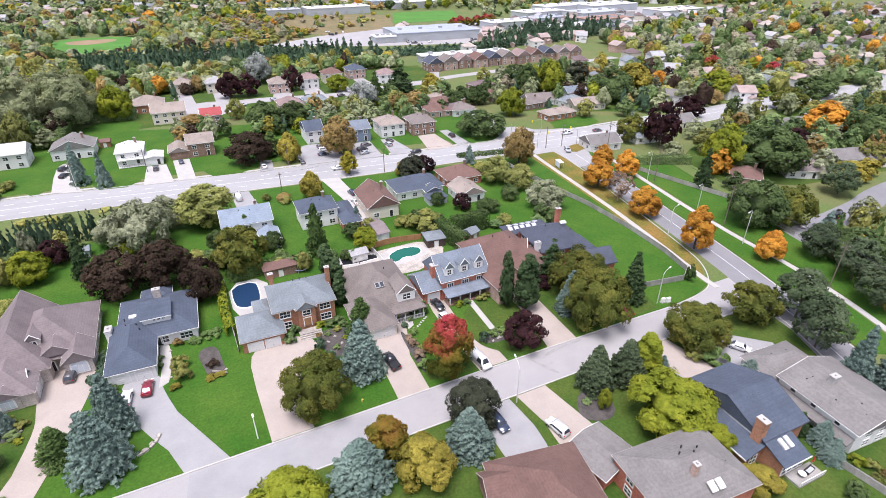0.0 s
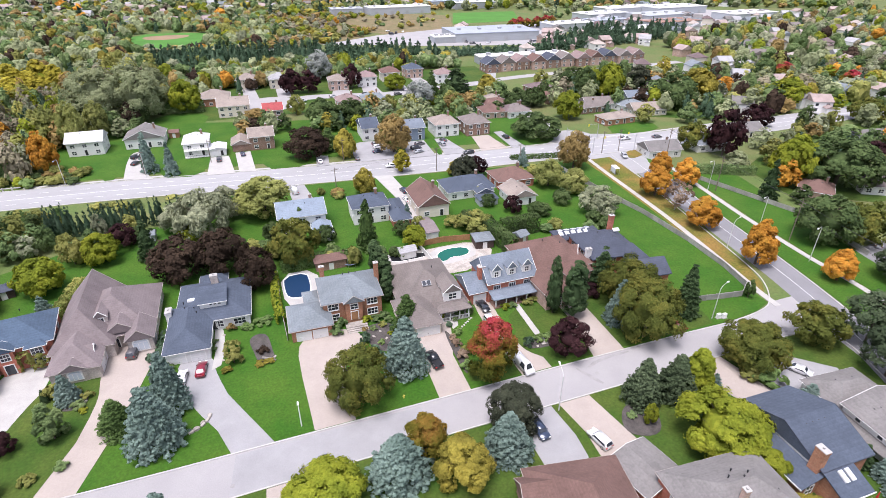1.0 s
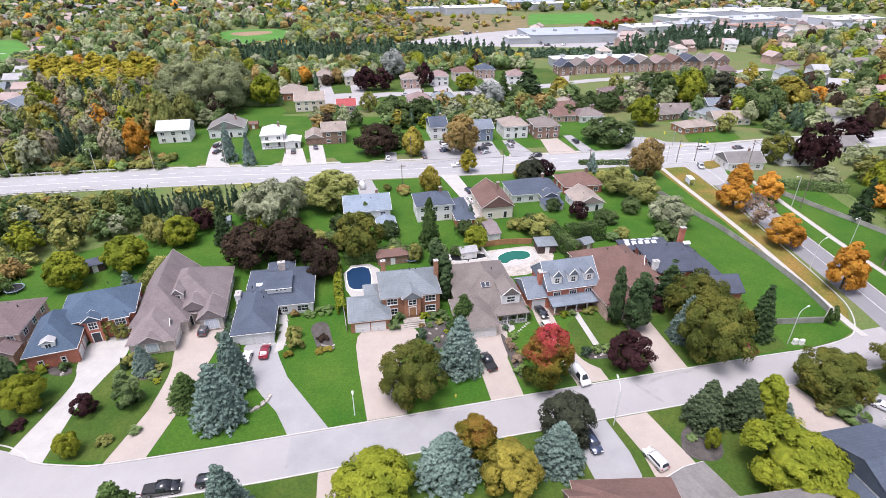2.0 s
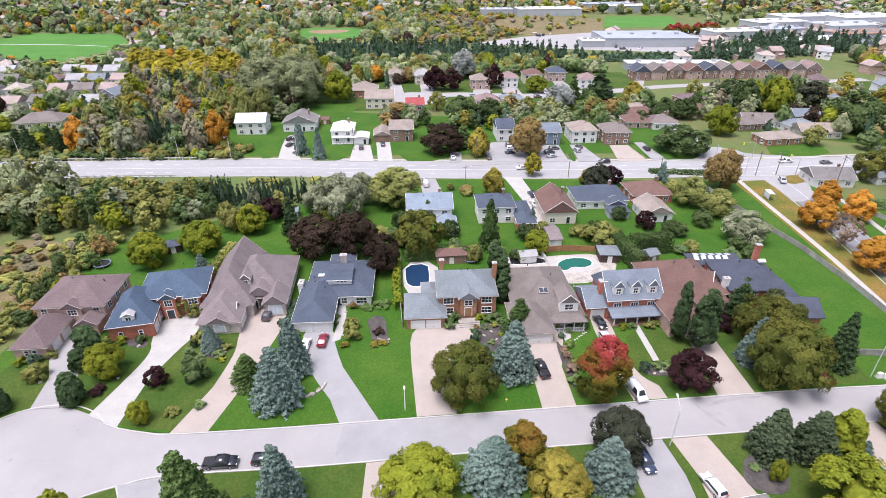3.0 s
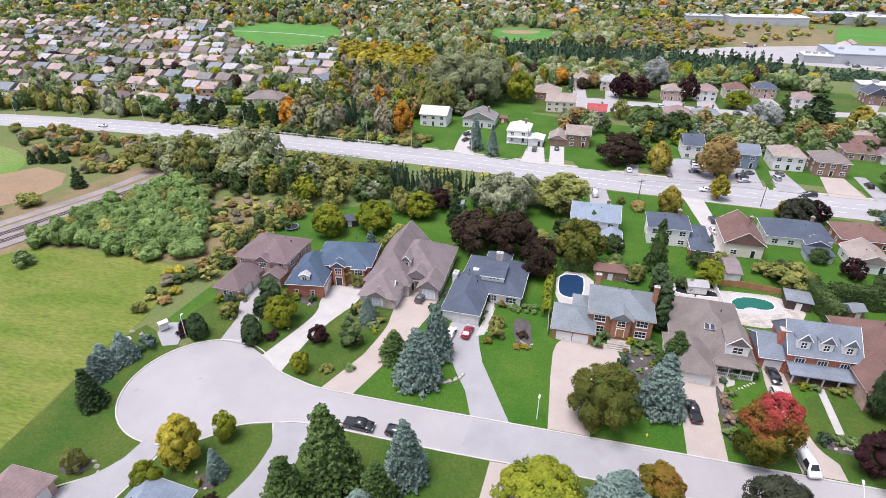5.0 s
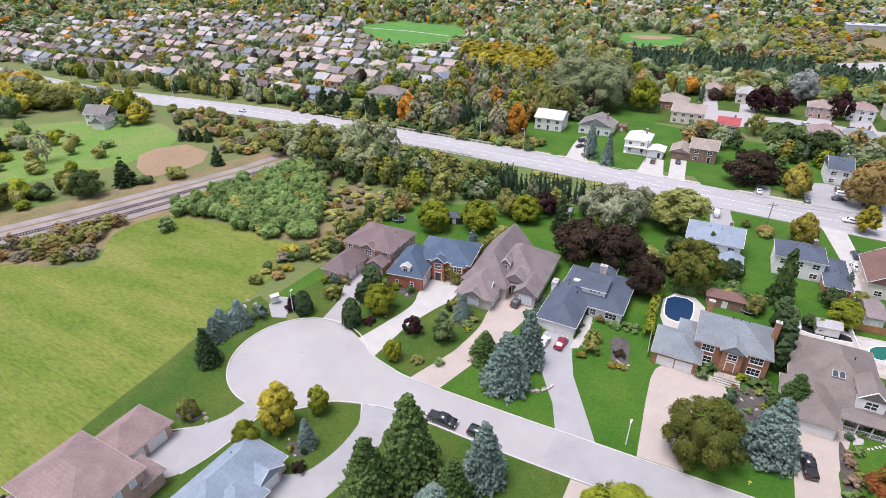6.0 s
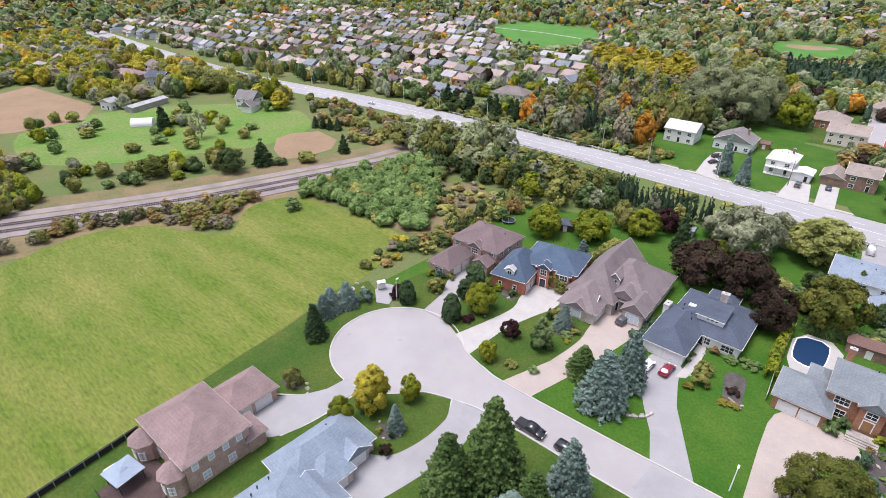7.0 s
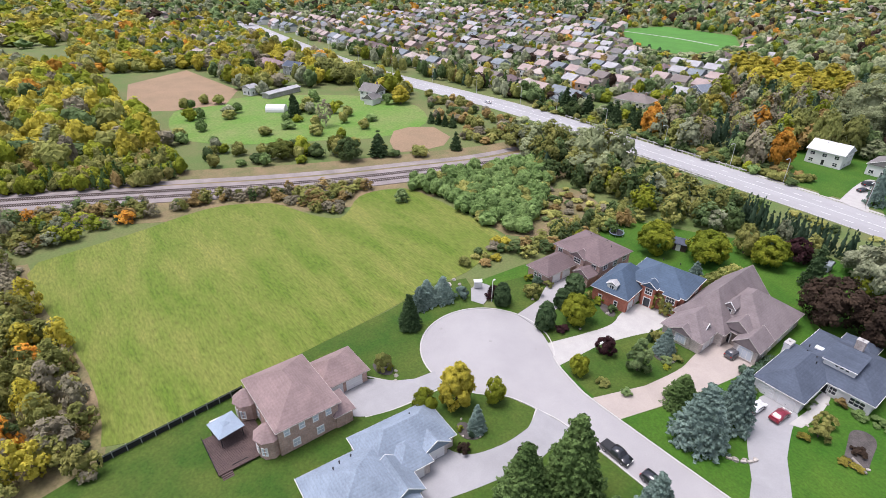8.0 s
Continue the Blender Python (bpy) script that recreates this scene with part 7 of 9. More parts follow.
for z in (0.4, 3.2):
    deck = part("balcony", boxes("balcony", [(-4.6, -2.0, z - 0.15, 4.6, 0, z)], "trim_white"), o)
    for k in range(16):
        part("baluster", boxes("baluster", [(-4.55 + 0.6 * k, -1.98, z, -4.5 + 0.6 * k, -1.93, z + 0.95)], "black_trim"), deck)
    part("rail", boxes("rail", [(-4.6, -2.0, z + 0.95, 4.6, -1.9, z + 1.03)], "trim_white"), deck)
for u in (-4.5, -1.5, 1.5, 4.5):
    part("porch_post", boxes("porch_post", [(u - 0.08, -1.98, 0, u + 0.08, -1.82, 5.6)], "trim_white"), o)
simple_house(-19.4, 228, 6.2, 7.5, 1, "gable", "y", "siding_white", "roof_white", "white detached garage with white roof", rise=0.6, garage=True, chimney=False)
simple_house(-1.8, 231, 9.8, 11, 2, "gable", "x", "brick_brown", "roof_tan", "split-level brick house with tan roof", lower=(-8.4, 5.4, 7.2, 10, 3.0, "gable", 1.8, "y"))
simple_house(44, 228, 7.4, 13, 2, "gable", "x", "siding_white", "roof_slate", "white narrow house with dark roof", rise=3.0)
simple_house(62.4, 222, 9, 12, 2, "gable", "x", "siding_blue", "roof_bluegray", "blue and red two-storey house with gray roof")
simple_house(77.8, 223, 11, 12, 2, "hip", "x", "siding_white", "roof_tan", "white two-storey house with tan roof")
simple_house(91.6, 220, 11, 12, 2, "hip", "x", "brick_brown", "roof_taupe", "brown brick two-storey house with gray-brown roof")
simple_house(-23, 312, 15.5, 13, 1.5, "hip", "x", "brick_orange", "roof_tan", "orange brick house with tan roof", group="houses on the court")
simple_house(-13, 287, 14.8, 12, 2, "gable", "x", "siding_cream", "roof_tan", "cream house with tan roof", group="houses on the court")
simple_house(5.2, 266, 8.8, 10, 3, "gable", "x", "brick_pink", "roof_red", "tall pink brick house with bright red roof", group="houses on the court")
for k, (x, y, roof) in enumerate(((-6, 348, "roof_tan"), (46, 328, "roof_tan"), (64, 332, "roof_rose"), (81, 341, "roof_brown"), (98, 347, "roof_slate"), (112, 325, "roof_rose"), (13, 344, "roof_light"), (45, 288, "roof_rose"), (59, 288, "roof_gray"), (118, 262, "roof_tan"), (110, 243, "roof_brown"), (122, 240, "roof_taupe"))):
    simple_house(x, y, 11.5, 11, 2 if k < 7 else 1, "hip", "x", ("siding_cream", "brick_pink", "siding_white")[k % 3], roof, "suburban house with hipped shingle roof among trees", turn=(k * 37) % 9 - 4, group="houses on the court")
for x, y, w, roof, wall in ((154, 258, 14, "roof_brown", "brick_brown"), (168, 240, 15, "roof_taupe", "siding_white"), (186, 222, 18, "roof_tan", "siding_cream"), (196, 246, 12, "roof_bluegray", "siding_gray"), (152, 168, 14, "roof_ash", "siding_white"), (176, 168, 14, "roof_gray", "siding_white"), (204, 178, 16, "roof_ash", "siding_cream")):
    simple_house(x, y, w, 10, 1, "gable", "x", wall, roof, "low bungalow with a broad shingle roof", turn=-8, group="houses east of the main road")
for x, y, w, turn, roof, wall in ((172, 117, 10, -50, "roof_brown", "brick_pink"), (199, 112, 15, -30, "roof_taupe", "siding_white"), (230, 111, 18, -25, "roof_ash", "siding_cream"), (250, 150, 16, -20, "roof_ash", "siding_white"), (278, 128, 16, -20, "roof_brown", "brick_brown"), (232, 80, 15, -40, "roof_gray", "brick_brown")):
    simple_house(x, y, w, 11, 1, "hip", "x", wall, roof, "bungalow with a broad hipped roof among old trees", turn=turn, group="houses behind the hedge")


# townhouses: one gabled house after another
for k in range(11):
    x = 153 + 11.6 * k
    simple_house(x, 345 + (k % 3) * 1.2, 10.6, 12, 2, "gable", "y", ("brick_brown", "brick_pink")[k % 2], ("roof_navy", "roof_brown", "roof_rose", "roof_taupe")[(k * 3) % 4], "brick townhouse with a steep gable in a row", chimney=False, rise=3.8, group="townhouse row")


# bungalows east of the side road
for x, y, w, d, wall, roof, turn in ((163, 214, 17, 9, "brick_orange", "roof_tan", 4), (162, 236, 15, 10, "brick_brown", "roof_taupe", 6), (184, 232, 14, 9, "siding_white", "roof_gray", 8), (158, 284, 14, 10, "brick_brown", "roof_umber", 10), (122, 243, 14, 9.5, "brick_brown", "roof_umber", 5), (118, 258, 14, 9.5, "brick_brown", "roof_brown", 5)):
    simple_house(x, y, w, d, 1, "hip", "x", wall, roof, "low brick bungalow with a hipped roof by the side road", turn=turn, rise=2.0, group="bungalows by the side road")
    KEEP_OUT.append((x, y, w * 0.62))


# ---- far suburb: plain houses repeated along their streets ----
FAR_BANK = []
DISTANT = []
FAR_LOOKS = [("siding_white", "roof_sand", "hip"), ("siding_cream", "roof_taupe", "gable"), ("siding_white", "roof_ash", "gable"), ("siding_white", "roof_light", "gable"), ("brick_pink", "roof_blush", "gable"), ("siding_white", "roof_gray", "gable"), ("siding_cream", "roof_umber", "hip"), ("siding_white", "roof_blush", "gable")]


def far_house(x, y, turn, look_index, group):
    KEEP_OUT.append((x, y, 4.2))
    if math.hypot(x, y) > 430:
        DISTANT.append((x, y, turn, look_index % len(FAR_LOOKS)))
        return
    while len(FAR_BANK) < len(FAR_LOOKS):
        wl_, rf_, fm_ = FAR_LOOKS[len(FAR_BANK)]
        win = boxes("window", [(-0.75, -0.08, 0, 0.75, 0.02, 1.3)], "glass_dark")
        FAR_BANK.append((wall_mesh(9.6, 10.5, 5.4, wl_, None if fm_ == "hip" else 2.7, "x"), roof_mesh(9.6, 10.5, 5.4, 2.9, fm_, 0.4, rf_, "x"), win, wall_mesh(4.2, 5.0, 2.9, wl_, 1.2, "y"), roof_mesh(4.2, 5.0, 2.9, 1.3, "gable", 0.3, rf_, "y"), boxes("garage_door", [(-1.5, -0.08, 0, 1.5, 0.02, 2.2)], "garage_white")))
    wm, rm, win, gw, gr, gd = FAR_BANK[look_index % len(FAR_LOOKS)]
    root = thing("house", pose(x, y, 0, 0, 0, turn), "suburban two-storey house with garage, far among autumn trees", "house", group)
    part("wall", wm, root)
    part("roof", rm, root)
    part("wall", gw, root, "", pose(2.4, -6.6, 0))
    part("roof", gr, root, "", pose(2.4, -6.6, 0))
    part("garage_door", gd, root, "", pose(2.4, -9.1, 0.1))
    if abs(turn) > 90:
        for u, z in ((-2.6, 3.2), (2.0, 3.2), (0.6, 0.8)):
            part("window", win, root, "", pose(u, 5.25, z, 0, 0, 180))
        return
    for u, z in ((-2.8, 0.9), (-2.8, 3.4), (2.4, 3.4)):
        part("window", win, root, "", pose(u, -5.25, z))


simple_house(-173, 263, 20, 12, 1, "hip", "x", "siding_cream", "roof_taupe", "low house with a broad taupe hipped roof", turn=10, group="houses of the far suburb")
simple_house(-160, 305, 11, 14, 2, "gable", "y", "siding_white", "roof_bluegray", "white house with a blue-gray gabled roof among trees", turn=-20, group="houses of the far suburb")
KEEP_OUT.extend([(-173, 263, 13), (-160, 305, 10), (-172, 245, 7)])
for row in range(12):
    y0 = 242 + 27 * row + 3 * (row % 2)
    for k in range(42):
        x = -700 + 13.0 * k + rng.uniform(-1, 1) + 8 * (row % 3)
        y = y0 + rng.uniform(-2, 2)
        if x > (-192 if row < 2 else -160 - max(0, row - 3) * 6) or rng.random() < 0.27 or growth(x, y) < 1:
            continue
        far_house(x, y, 180 * (row % 2) + rng.uniform(-7, 7), int(rng.integers(0, 8)), "houses of the far suburb")
for k in range(430):
    x, y = rng.uniform(-900, 700), rng.uniform(660, 1060)
    if clear(x, y) and growth(x, y) == 1 and not (0 < x < 460 and y < 760):
        far_house(x, y, rng.uniform(-30, 30) + 180 * (k % 2), int(rng.integers(0, 8)), "houses beyond the park")
for k in range(220):
    x, y = rng.uniform(190, 900), rng.uniform(190, 560)
    if clear(x, y) and not (x < 290 and 325 < y < 385):
        far_house(x, y, rng.uniform(-25, 25) - 15 + 90 * (k % 2), int(rng.integers(0, 8)), "houses of the eastern suburb")
for k in range(40):
    x, y = rng.uniform(-820, -400), rng.uniform(110, 188)
    if clear(x, y) and not inside(x, y, [(-440, 40), (-440, 120), (-400, 120), (-300, 40)]):
        far_house(x, y, rng.uniform(-25, 25) + 180 * (k % 2), int(rng.integers(0, 8)), "houses along the far main road")

# houses too far to tell apart: one sheet for each wall and roof
for index, (wall_name, roof_name, form) in enumerate(FAR_LOOKS):
    for body_name, material, pick in (("distant_walls", wall_name, (0, 3)), ("distant_roofs", roof_name, (1, 4)), ("distant_windows", "glass_dark", (2,))):
        verts, faces = [], []
        for x, y, turn, k in DISTANT:
            if k != index:
                continue
            for source in pick:
                me = FAR_BANK[index][source]
                spots = [pose(2.4, -6.6, 0)] if source in (3, 4) else [pose(u, -5.25, z) for u, z in ((-2.8, 0.9), (-2.8, 3.4), (2.4, 3.4))] if source == 2 else [Matrix()]
                for spot in spots:
                    m, base = pose(x, y, 0, 0, 0, turn) @ spot, len(verts)
                    verts += [m @ v.co for v in me.vertices]
                    faces += [[base + i for i in p.vertices] for p in me.polygons]
        if faces:
            tagged(new(body_name, mesh_of(body_name, verts, faces, material)), "rows of distant suburban houses among trees", "houses", kind="stuff")

# warehouses and yards
for x, y, w, d, h, turn, roof in ((214, 496, 80, 46, 7, -3, "roof_flat"), (164, 484, 20, 16, 5, -3, "siding_white"), (185, 730, 80, 30, 8, 4, "siding_white"), (280, 790, 70, 26, 8, 5, "roof_flat"), (395, 590, 60, 30, 7, 10, "siding_white"), (455, 560, 70, 36, 7, 8, "siding_gray"), (520, 620, 80, 40, 8, 6, "siding_white"), (420, 500, 60, 30, 7, 8, "brick_brown"), (560, 540, 70, 34, 7, 6, "siding_white"), (120, 735, 40, 24, 7, 0, "siding_gray"), (190, 378, 70, 12, 5, -4, "siding_white"), (310, 520, 50, 24, 7, 6, "siding_white"), (370, 540, 46, 22, 6, 6, "roof_flat"), (350, 470, 60, 20, 6, 8, "siding_white"), (470, 640, 90, 30, 7, 6, "siding_white"), (300, 760, 60, 24, 8, 4, "siding_white")):
    root = thing("warehouse", pose(x, y, 0, 0, 0, turn), "long low industrial building with a flat pale roof", "warehouse", "industrial buildings")
    part("wall", boxes("wall", [(-w / 2, -d / 2, 0, w / 2, d / 2, h)], "siding_gray"), root)
    part("roof", boxes("roof", [(-w / 2 - 0.3, -d / 2 - 0.3, h, w / 2 + 0.3, d / 2 + 0.3, h + 0.6)], roof), root)
    for k in range(4):
        part("loading_door", boxes("loading_door", [(-w / 2 + w * (k + 0.3) / 4, -d / 2 - 0.1, 0.2, -w / 2 + w * (k + 0.3) / 4 + 4, -d / 2 + 0.02, 4.2)], "metal_gray"), root)
        part("roof_unit", boxes("roof_unit", [(-w / 2 + w * (k + 0.4) / 4, -2, h + 0.6, -w / 2 + w * (k + 0.4) / 4 + 3, 1, h + 2.2)], "metal_gray"), root)
    for k in range(-2, 3):
        KEEP_OUT.append((x + k * w * 0.2 * math.cos(radians(turn)), y + k * w * 0.2 * math.sin(radians(turn)), d * 0.62))
KEEP_OUT.append((200, 505, 60))

# the farm beyond the railway
o, b = simple_house(-268, 153, 11, 9, 2, "gable", "x", "siding_white", "roof_ash", "white farmhouse with steep gray gables", turn=20, rise=3.6, lower=(5.0, -2.0, 6, 7, 3.2, "gable", 2.8, "y"), group="farm buildings")
root = thing("farm_shed", pose(-313, 121, 0, 0, 0, 110), "long low gray farm shed with a pale roof", "shed", "farm buildings")
part("wall", boxes("wall", [(-12, -3, 0, 12, 3, 2.6)], "weathered_boards"), root)
part("roof", roof_mesh(24, 6, 2.6, 0.9, "gable", 0.5, "roof_light"), root)
root = thing("barrel_shed", pose(-279, 104, 0, 0, 0, 50), "white barrel-roofed storage tent on the grass", "shed", "farm buildings")
bm = bmesh.new()
add_cyl(bm, (-5, 0, 0.4), (5, 0, 0.4), 3.2, 3.2, 20)
bmesh.ops.bisect_plane(bm, geom=bm.verts[:] + bm.edges[:] + bm.faces[:], plane_co=(0, 0, 0), plane_no=(0, 0, -1), clear_outer=True)
part("cover", bm_mesh("cover", bm, "siding_white"), root)
part("end_frame", boxes("end_frame", [(-5.06, -2.4, 0, -5.0, -2.2, 2.4), (-5.06, 2.2, 0, -5.0, 2.4, 2.4), (-5.06, -2.4, 2.4, -5.0, 2.4, 2.6)], "metal_gray"), root)
simple_house(-323, 104, 7, 6, 1.5, "gable", "y", "siding_white", "roof_light", "small white gabled shed", turn=20, chimney=False, group="farm buildings")
simple_house(-396, 142, 22, 12, 1, "hip", "x", "brick_brown", "roof_rose", "low brown brick farm building", turn=20, group="farm buildings")
simple_house(-362, 148, 14, 10, 2, "gable", "x", "siding_gray", "roof_slate", "gray gabled farm building", turn=20, group="farm buildings")
for x, y, r in ((-274, 160, 14), (-308, 108, 9), (-313, 121, 9), (-318, 132, 9), (-279, 104, 11), (-270, 96, 10), (-300, 96, 12), (-323, 104, 9), (-396, 145, 16), (-362, 150, 12), (-352, 140, 8), (-198, 137, 21), (-250, 146, 12), (-288, 112, 10)):
    KEEP_OUT.append((x, y, r))

# ---- cars ----
CAR_SHAPES = {
    "sedan": (4.6, 1.82, 1.42, [(0.0, 0.55), (0.02, 0.78), (0.22, 0.92), (0.24, 0.93), (0.36, 1.40), (0.68, 1.42), (0.84, 1.0), (0.98, 0.95), (1.0, 0.5)]),
    "suv": (4.7, 1.88, 1.7, [(0.0, 0.55), (0.02, 0.88), (0.22, 1.02), (0.25, 1.04), (0.36, 1.64), (0.9, 1.68), (0.98, 1.1), (1.0, 0.5)]),
    "pickup": (5.6, 2.0, 1.85, [(0.0, 0.6), (0.02, 1.0), (0.22, 1.12), (0.25, 1.14), (0.34, 1.82), (0.6, 1.84), (0.64, 1.16), (0.99, 1.14), (1.0, 0.6)]),
    "van": (5.6, 2.0, 2.3, [(0.0, 0.6), (0.02, 1.05), (0.12, 1.2), (0.14, 1.22), (0.25, 2.2), (0.97, 2.28), (1.0, 1.9), (1.0, 0.5)]),
}
CAR_BANK = {}


def car_meshes(shape):
    if shape in CAR_BANK:
        return CAR_BANK[shape]
    length, width, height, profile = CAR_SHAPES[shape]
    outline = [(length / 2 - f * length, z) for f, z in profile]
    outline += [(-length / 2 + 0.1, 0.28), (length / 2 - 0.1, 0.28)]
    belt = 1.06 if shape != "sedan" else 0.95
    bm = bmesh.new()
    sides = []
    for s in (-1, 1):
        sides.append([bm.verts.new((x, s * (width / 2 - max(0, z - belt) * 0.26), z)) for x, z in outline])
    n = len(outline)
    for i in range(n):
        bm.faces.new((sides[0][i], sides[0][(i + 1) % n], sides[1][(i + 1) % n], sides[1][i]))
    bm.faces.new(sides[0])
    bm.faces.new(sides[1][::-1])
    bmesh.ops.bevel(bm, geom=bm.edges[:], offset=0.07, segments=2, affect="EDGES")
    body = bm_mesh("body", bm, "paint_black", True)
    # glass: windscreen, rear window and the side band, a little proud of the cabin
    hi = [p for p in outline if p[1] > belt + 0.3]
    front, back, top = max(hi)[0], min(hi)[0], height - 0.16
    low = [p for p in outline if belt - 0.2 < p[1] <= belt + 0.25]
    wf = min((p for p in low if p[0] > front), default=(front + 0.5, belt))
    wb = max((p for p in low if p[0] < back), default=(back - 0.3, belt))
    glass = []
    for (x0, z0), (x1, z1) in ((wf, (front, max(p[1] for p in hi))), (wb, (back, max(p[1] for p in hi)))):
        if shape == "van" and x0 < 0:
            continue
        out = 0.035 if x0 > 0 else -0.035
        pts = [(x0 + (x1 - x0) * f + out, z0 + (z1 - z0) * f + 0.03) for f in (0.08, 0.9)]
        verts = [(x, s * (width / 2 - 0.2 - max(0, z - belt) * 0.26), z) for x, z in pts for s in (-1, 1)]
        glass.append(mesh_of("windscreen" if x0 > 0 else "rear_window", verts, [(0, 1, 3, 2)], "glass_dark"))
    end = back if shape != "van" else front - 1.3
    for s in (-1, 1):
        z0, z1 = belt + 0.06, top - 0.02
        y = lambda z: s * (width / 2 - max(0, z - belt) * 0.26 + 0.02)  # noqa: E731
        verts = [(wf[0] - 0.28, y(z0), z0), (end - 0.1, y(z0), z0), (end + 0.08, y(z1), z1), (front - 0.12, y(z1), z1)]
        glass.append(mesh_of("side_window", verts, [(0, 1, 2, 3)], "glass_dark"))
    bm = bmesh.new()
    add_cyl(bm, (0, -0.11, 0), (0, 0.11, 0), 0.34, 0.34, 16)
    tyre = bm_mesh("tyre", bm, "rubber", True)
    bm = bmesh.new()
    add_cyl(bm, (0, -0.125, 0), (0, 0.125, 0), 0.21, 0.21, 10)
    rim = bm_mesh("rim", bm, "rim_metal")
    lamps = boxes("headlight", [(length / 2 - 0.12, -0.2, 0.62, length / 2 + 0.015, 0.2, 0.8)], "lamp_glass", 0.02), boxes("tail_light", [(-length / 2 - 0.015, -0.14, 0.75, -length / 2 + 0.12, 0.14, 0.95)], "tail_red", 0.02)
    mirror = boxes("mirror", [(-0.08, -0.09, -0.07, 0.08, 0.09, 0.07)], "black_trim", 0.02)
    bed = boxes("cargo_bed", [(-length / 2 + 0.15, -width / 2 + 0.18, 1.1, -length / 2 + 0.37 * length, width / 2 - 0.18, 1.19)], "black_trim") if shape == "pickup" else None
    CAR_BANK[shape] = (length, width, body, glass, tyre, rim, lamps, mirror, bed, wf[0], belt)
    return CAR_BANK[shape]


CAR_BODIES = {}


def car(shape, paint, x, y, heading, label, z=0.03):
    length, width, body, glass, tyre, rim, lamps, mirror, bed, nose, belt = car_meshes(shape)
    if (shape, paint) not in CAR_BODIES:
        copy = body.copy()
        copy.materials[0] = MATS["paint_" + paint]
        CAR_BODIES[shape, paint] = copy
    root = thing("pickup_truck" if shape == "pickup" else "delivery_van" if shape == "van" else "car", pose(x, y, z, 0, 0, heading), label, "car" if shape in ("sedan", "suv") else "truck" if shape == "pickup" else "van", "parked cars")
    part("body", CAR_BODIES[shape, paint], root)
    for g in glass:
        part(g.name.split(".")[0], g, root)
    for sx in (0.31, -0.31):
        for sy in (1, -1):
            w = part("wheel", tyre, root, "", pose(sx * length, sy * (width / 2 - 0.1), 0.34))
            part("rim", rim, w)
    for sy in (1, -1):
        part("headlight", lamps[0], root, "", pose(0, sy * (width / 2 - 0.3), 0.1 if shape != "sedan" else 0))
        part("tail_light", lamps[1], root, "", pose(0, sy * (width / 2 - 0.2), 0.05))
        part("mirror", mirror, root, "", pose(nose - 0.35, sy * (width / 2 + 0.07), belt + 0.12))
    if bed:
        part("cargo_bed", bed, root)


Y = YARD + 0.03
car("suv", "gray", -33.2, 103.7, 82, "dark brown-gray car parked before the stone house", Y)
car("sedan", "red", -19.4, 93.3, 84, "dark red car parked on the asphalt drive", Y)
car("sedan", "white", -23.0, 91.8, 84, "white car half hidden beside the spruce", Y)
car("pickup", "black", 25.8, 81.0, 98, "black pickup truck parked on the paved drive", Y)
car("sedan", "black", 42.6, 95.2, -84, "black sedan parked before the brick garage", Y)
car("suv", "white", 42.0, 89.0, -84, "white car parked under the red maple", Y)
car("van", "white", 42.5, 73.5, -82, "white delivery van parked at the end of the drive", Y)
car("sedan", "red", 81.0, 74.6, 100, "red and white car parked beside the big maple", Y)
car("suv", "navy", 37.8, 57.6, -85, "dark blue car parked on the gray drive", Y)
car("suv", "white", 46.7, 52.4, 102, "white car with black roof panel on the drive", Y)
car("pickup", "black", -32.4, 62.5, 0, "black pickup parked at the near kerb")
car("suv", "black", -25.0, 62.6, 0, "black car parked at the near kerb under the spruce")
car("sedan", "white", 94.6, 54.6, -60, "white sedan parked by the gray-roofed house", Y)
car("van", "black", 177, 87, 20, "black box truck with white top on the street")
car("sedan", "silver", 161.5, 87, 30, "silver car parked on the side street")
for x, y, a, shape, paint in ((18.9, 207, 92, "sedan", "white"), (44.5, 193.5, 178, "suv", "white"), (44.6, 217, 10, "suv", "white"), (43.2, 211.5, 10, "sedan", "navy"), (45, 221, 10, "suv", "gray"), (59.2, 206, 15, "sedan", "silver"), (59.4, 210.5, 15, "suv", "black"), (62.4, 215, 15, "suv", "gray"), (71.5, 212, 100, "suv", "silver"), (73.8, 217, 100, "sedan", "gray"), (78.5, 198.2, 176, "suv", "black"), (101.5, 212, 90, "suv", "black"), (42.8, 168, 97, "suv", "navy"), (41.8, 160.5, 97, "sedan", "white")):
    car(shape, paint, x, y, a, "car parked or driving by the main road houses", Y if y < 180 else 0.06 + 0.09 * (y > 200))
for x, y, a, shape, paint in ((33.5, 206, 90, "sedan", "gray"), (-19.0, 222, 90, "suv", "gray"), (-10, 226, 95, "sedan", "navy"), (6.6, 180, 95, "van", "white"), (151, 193.5, 0, "pickup", "white"), (137, 174, 250, "suv", "silver"), (183, 235, 0, "sedan", "black"), (166, 191, 0, "sedan", "gray"), (-51, 236, 60, "suv", "black"), (-50, 228, 65, "sedan", "black"), (156, 216, 20, "suv", "white"), (-140, 202, 174, "sedan", "gray"), (-225, 205, 176, "sedan", "white")):
    car(shape, paint, x, y, a, "car on the main road or a drive beside it", 0.14 if abs(y - 200) > 14 else 0.04)
for k in range(10):
    car(("suv", "sedan")[k % 2], ("white", "gray", "silver", "navy", "black")[k % 5], 24 + 8.5 * k + rng.uniform(-2, 2), 308 + rng.uniform(-3, 9), rng.uniform(0, 30) + 90 * (k % 2), "parked car on the court", 0.06)
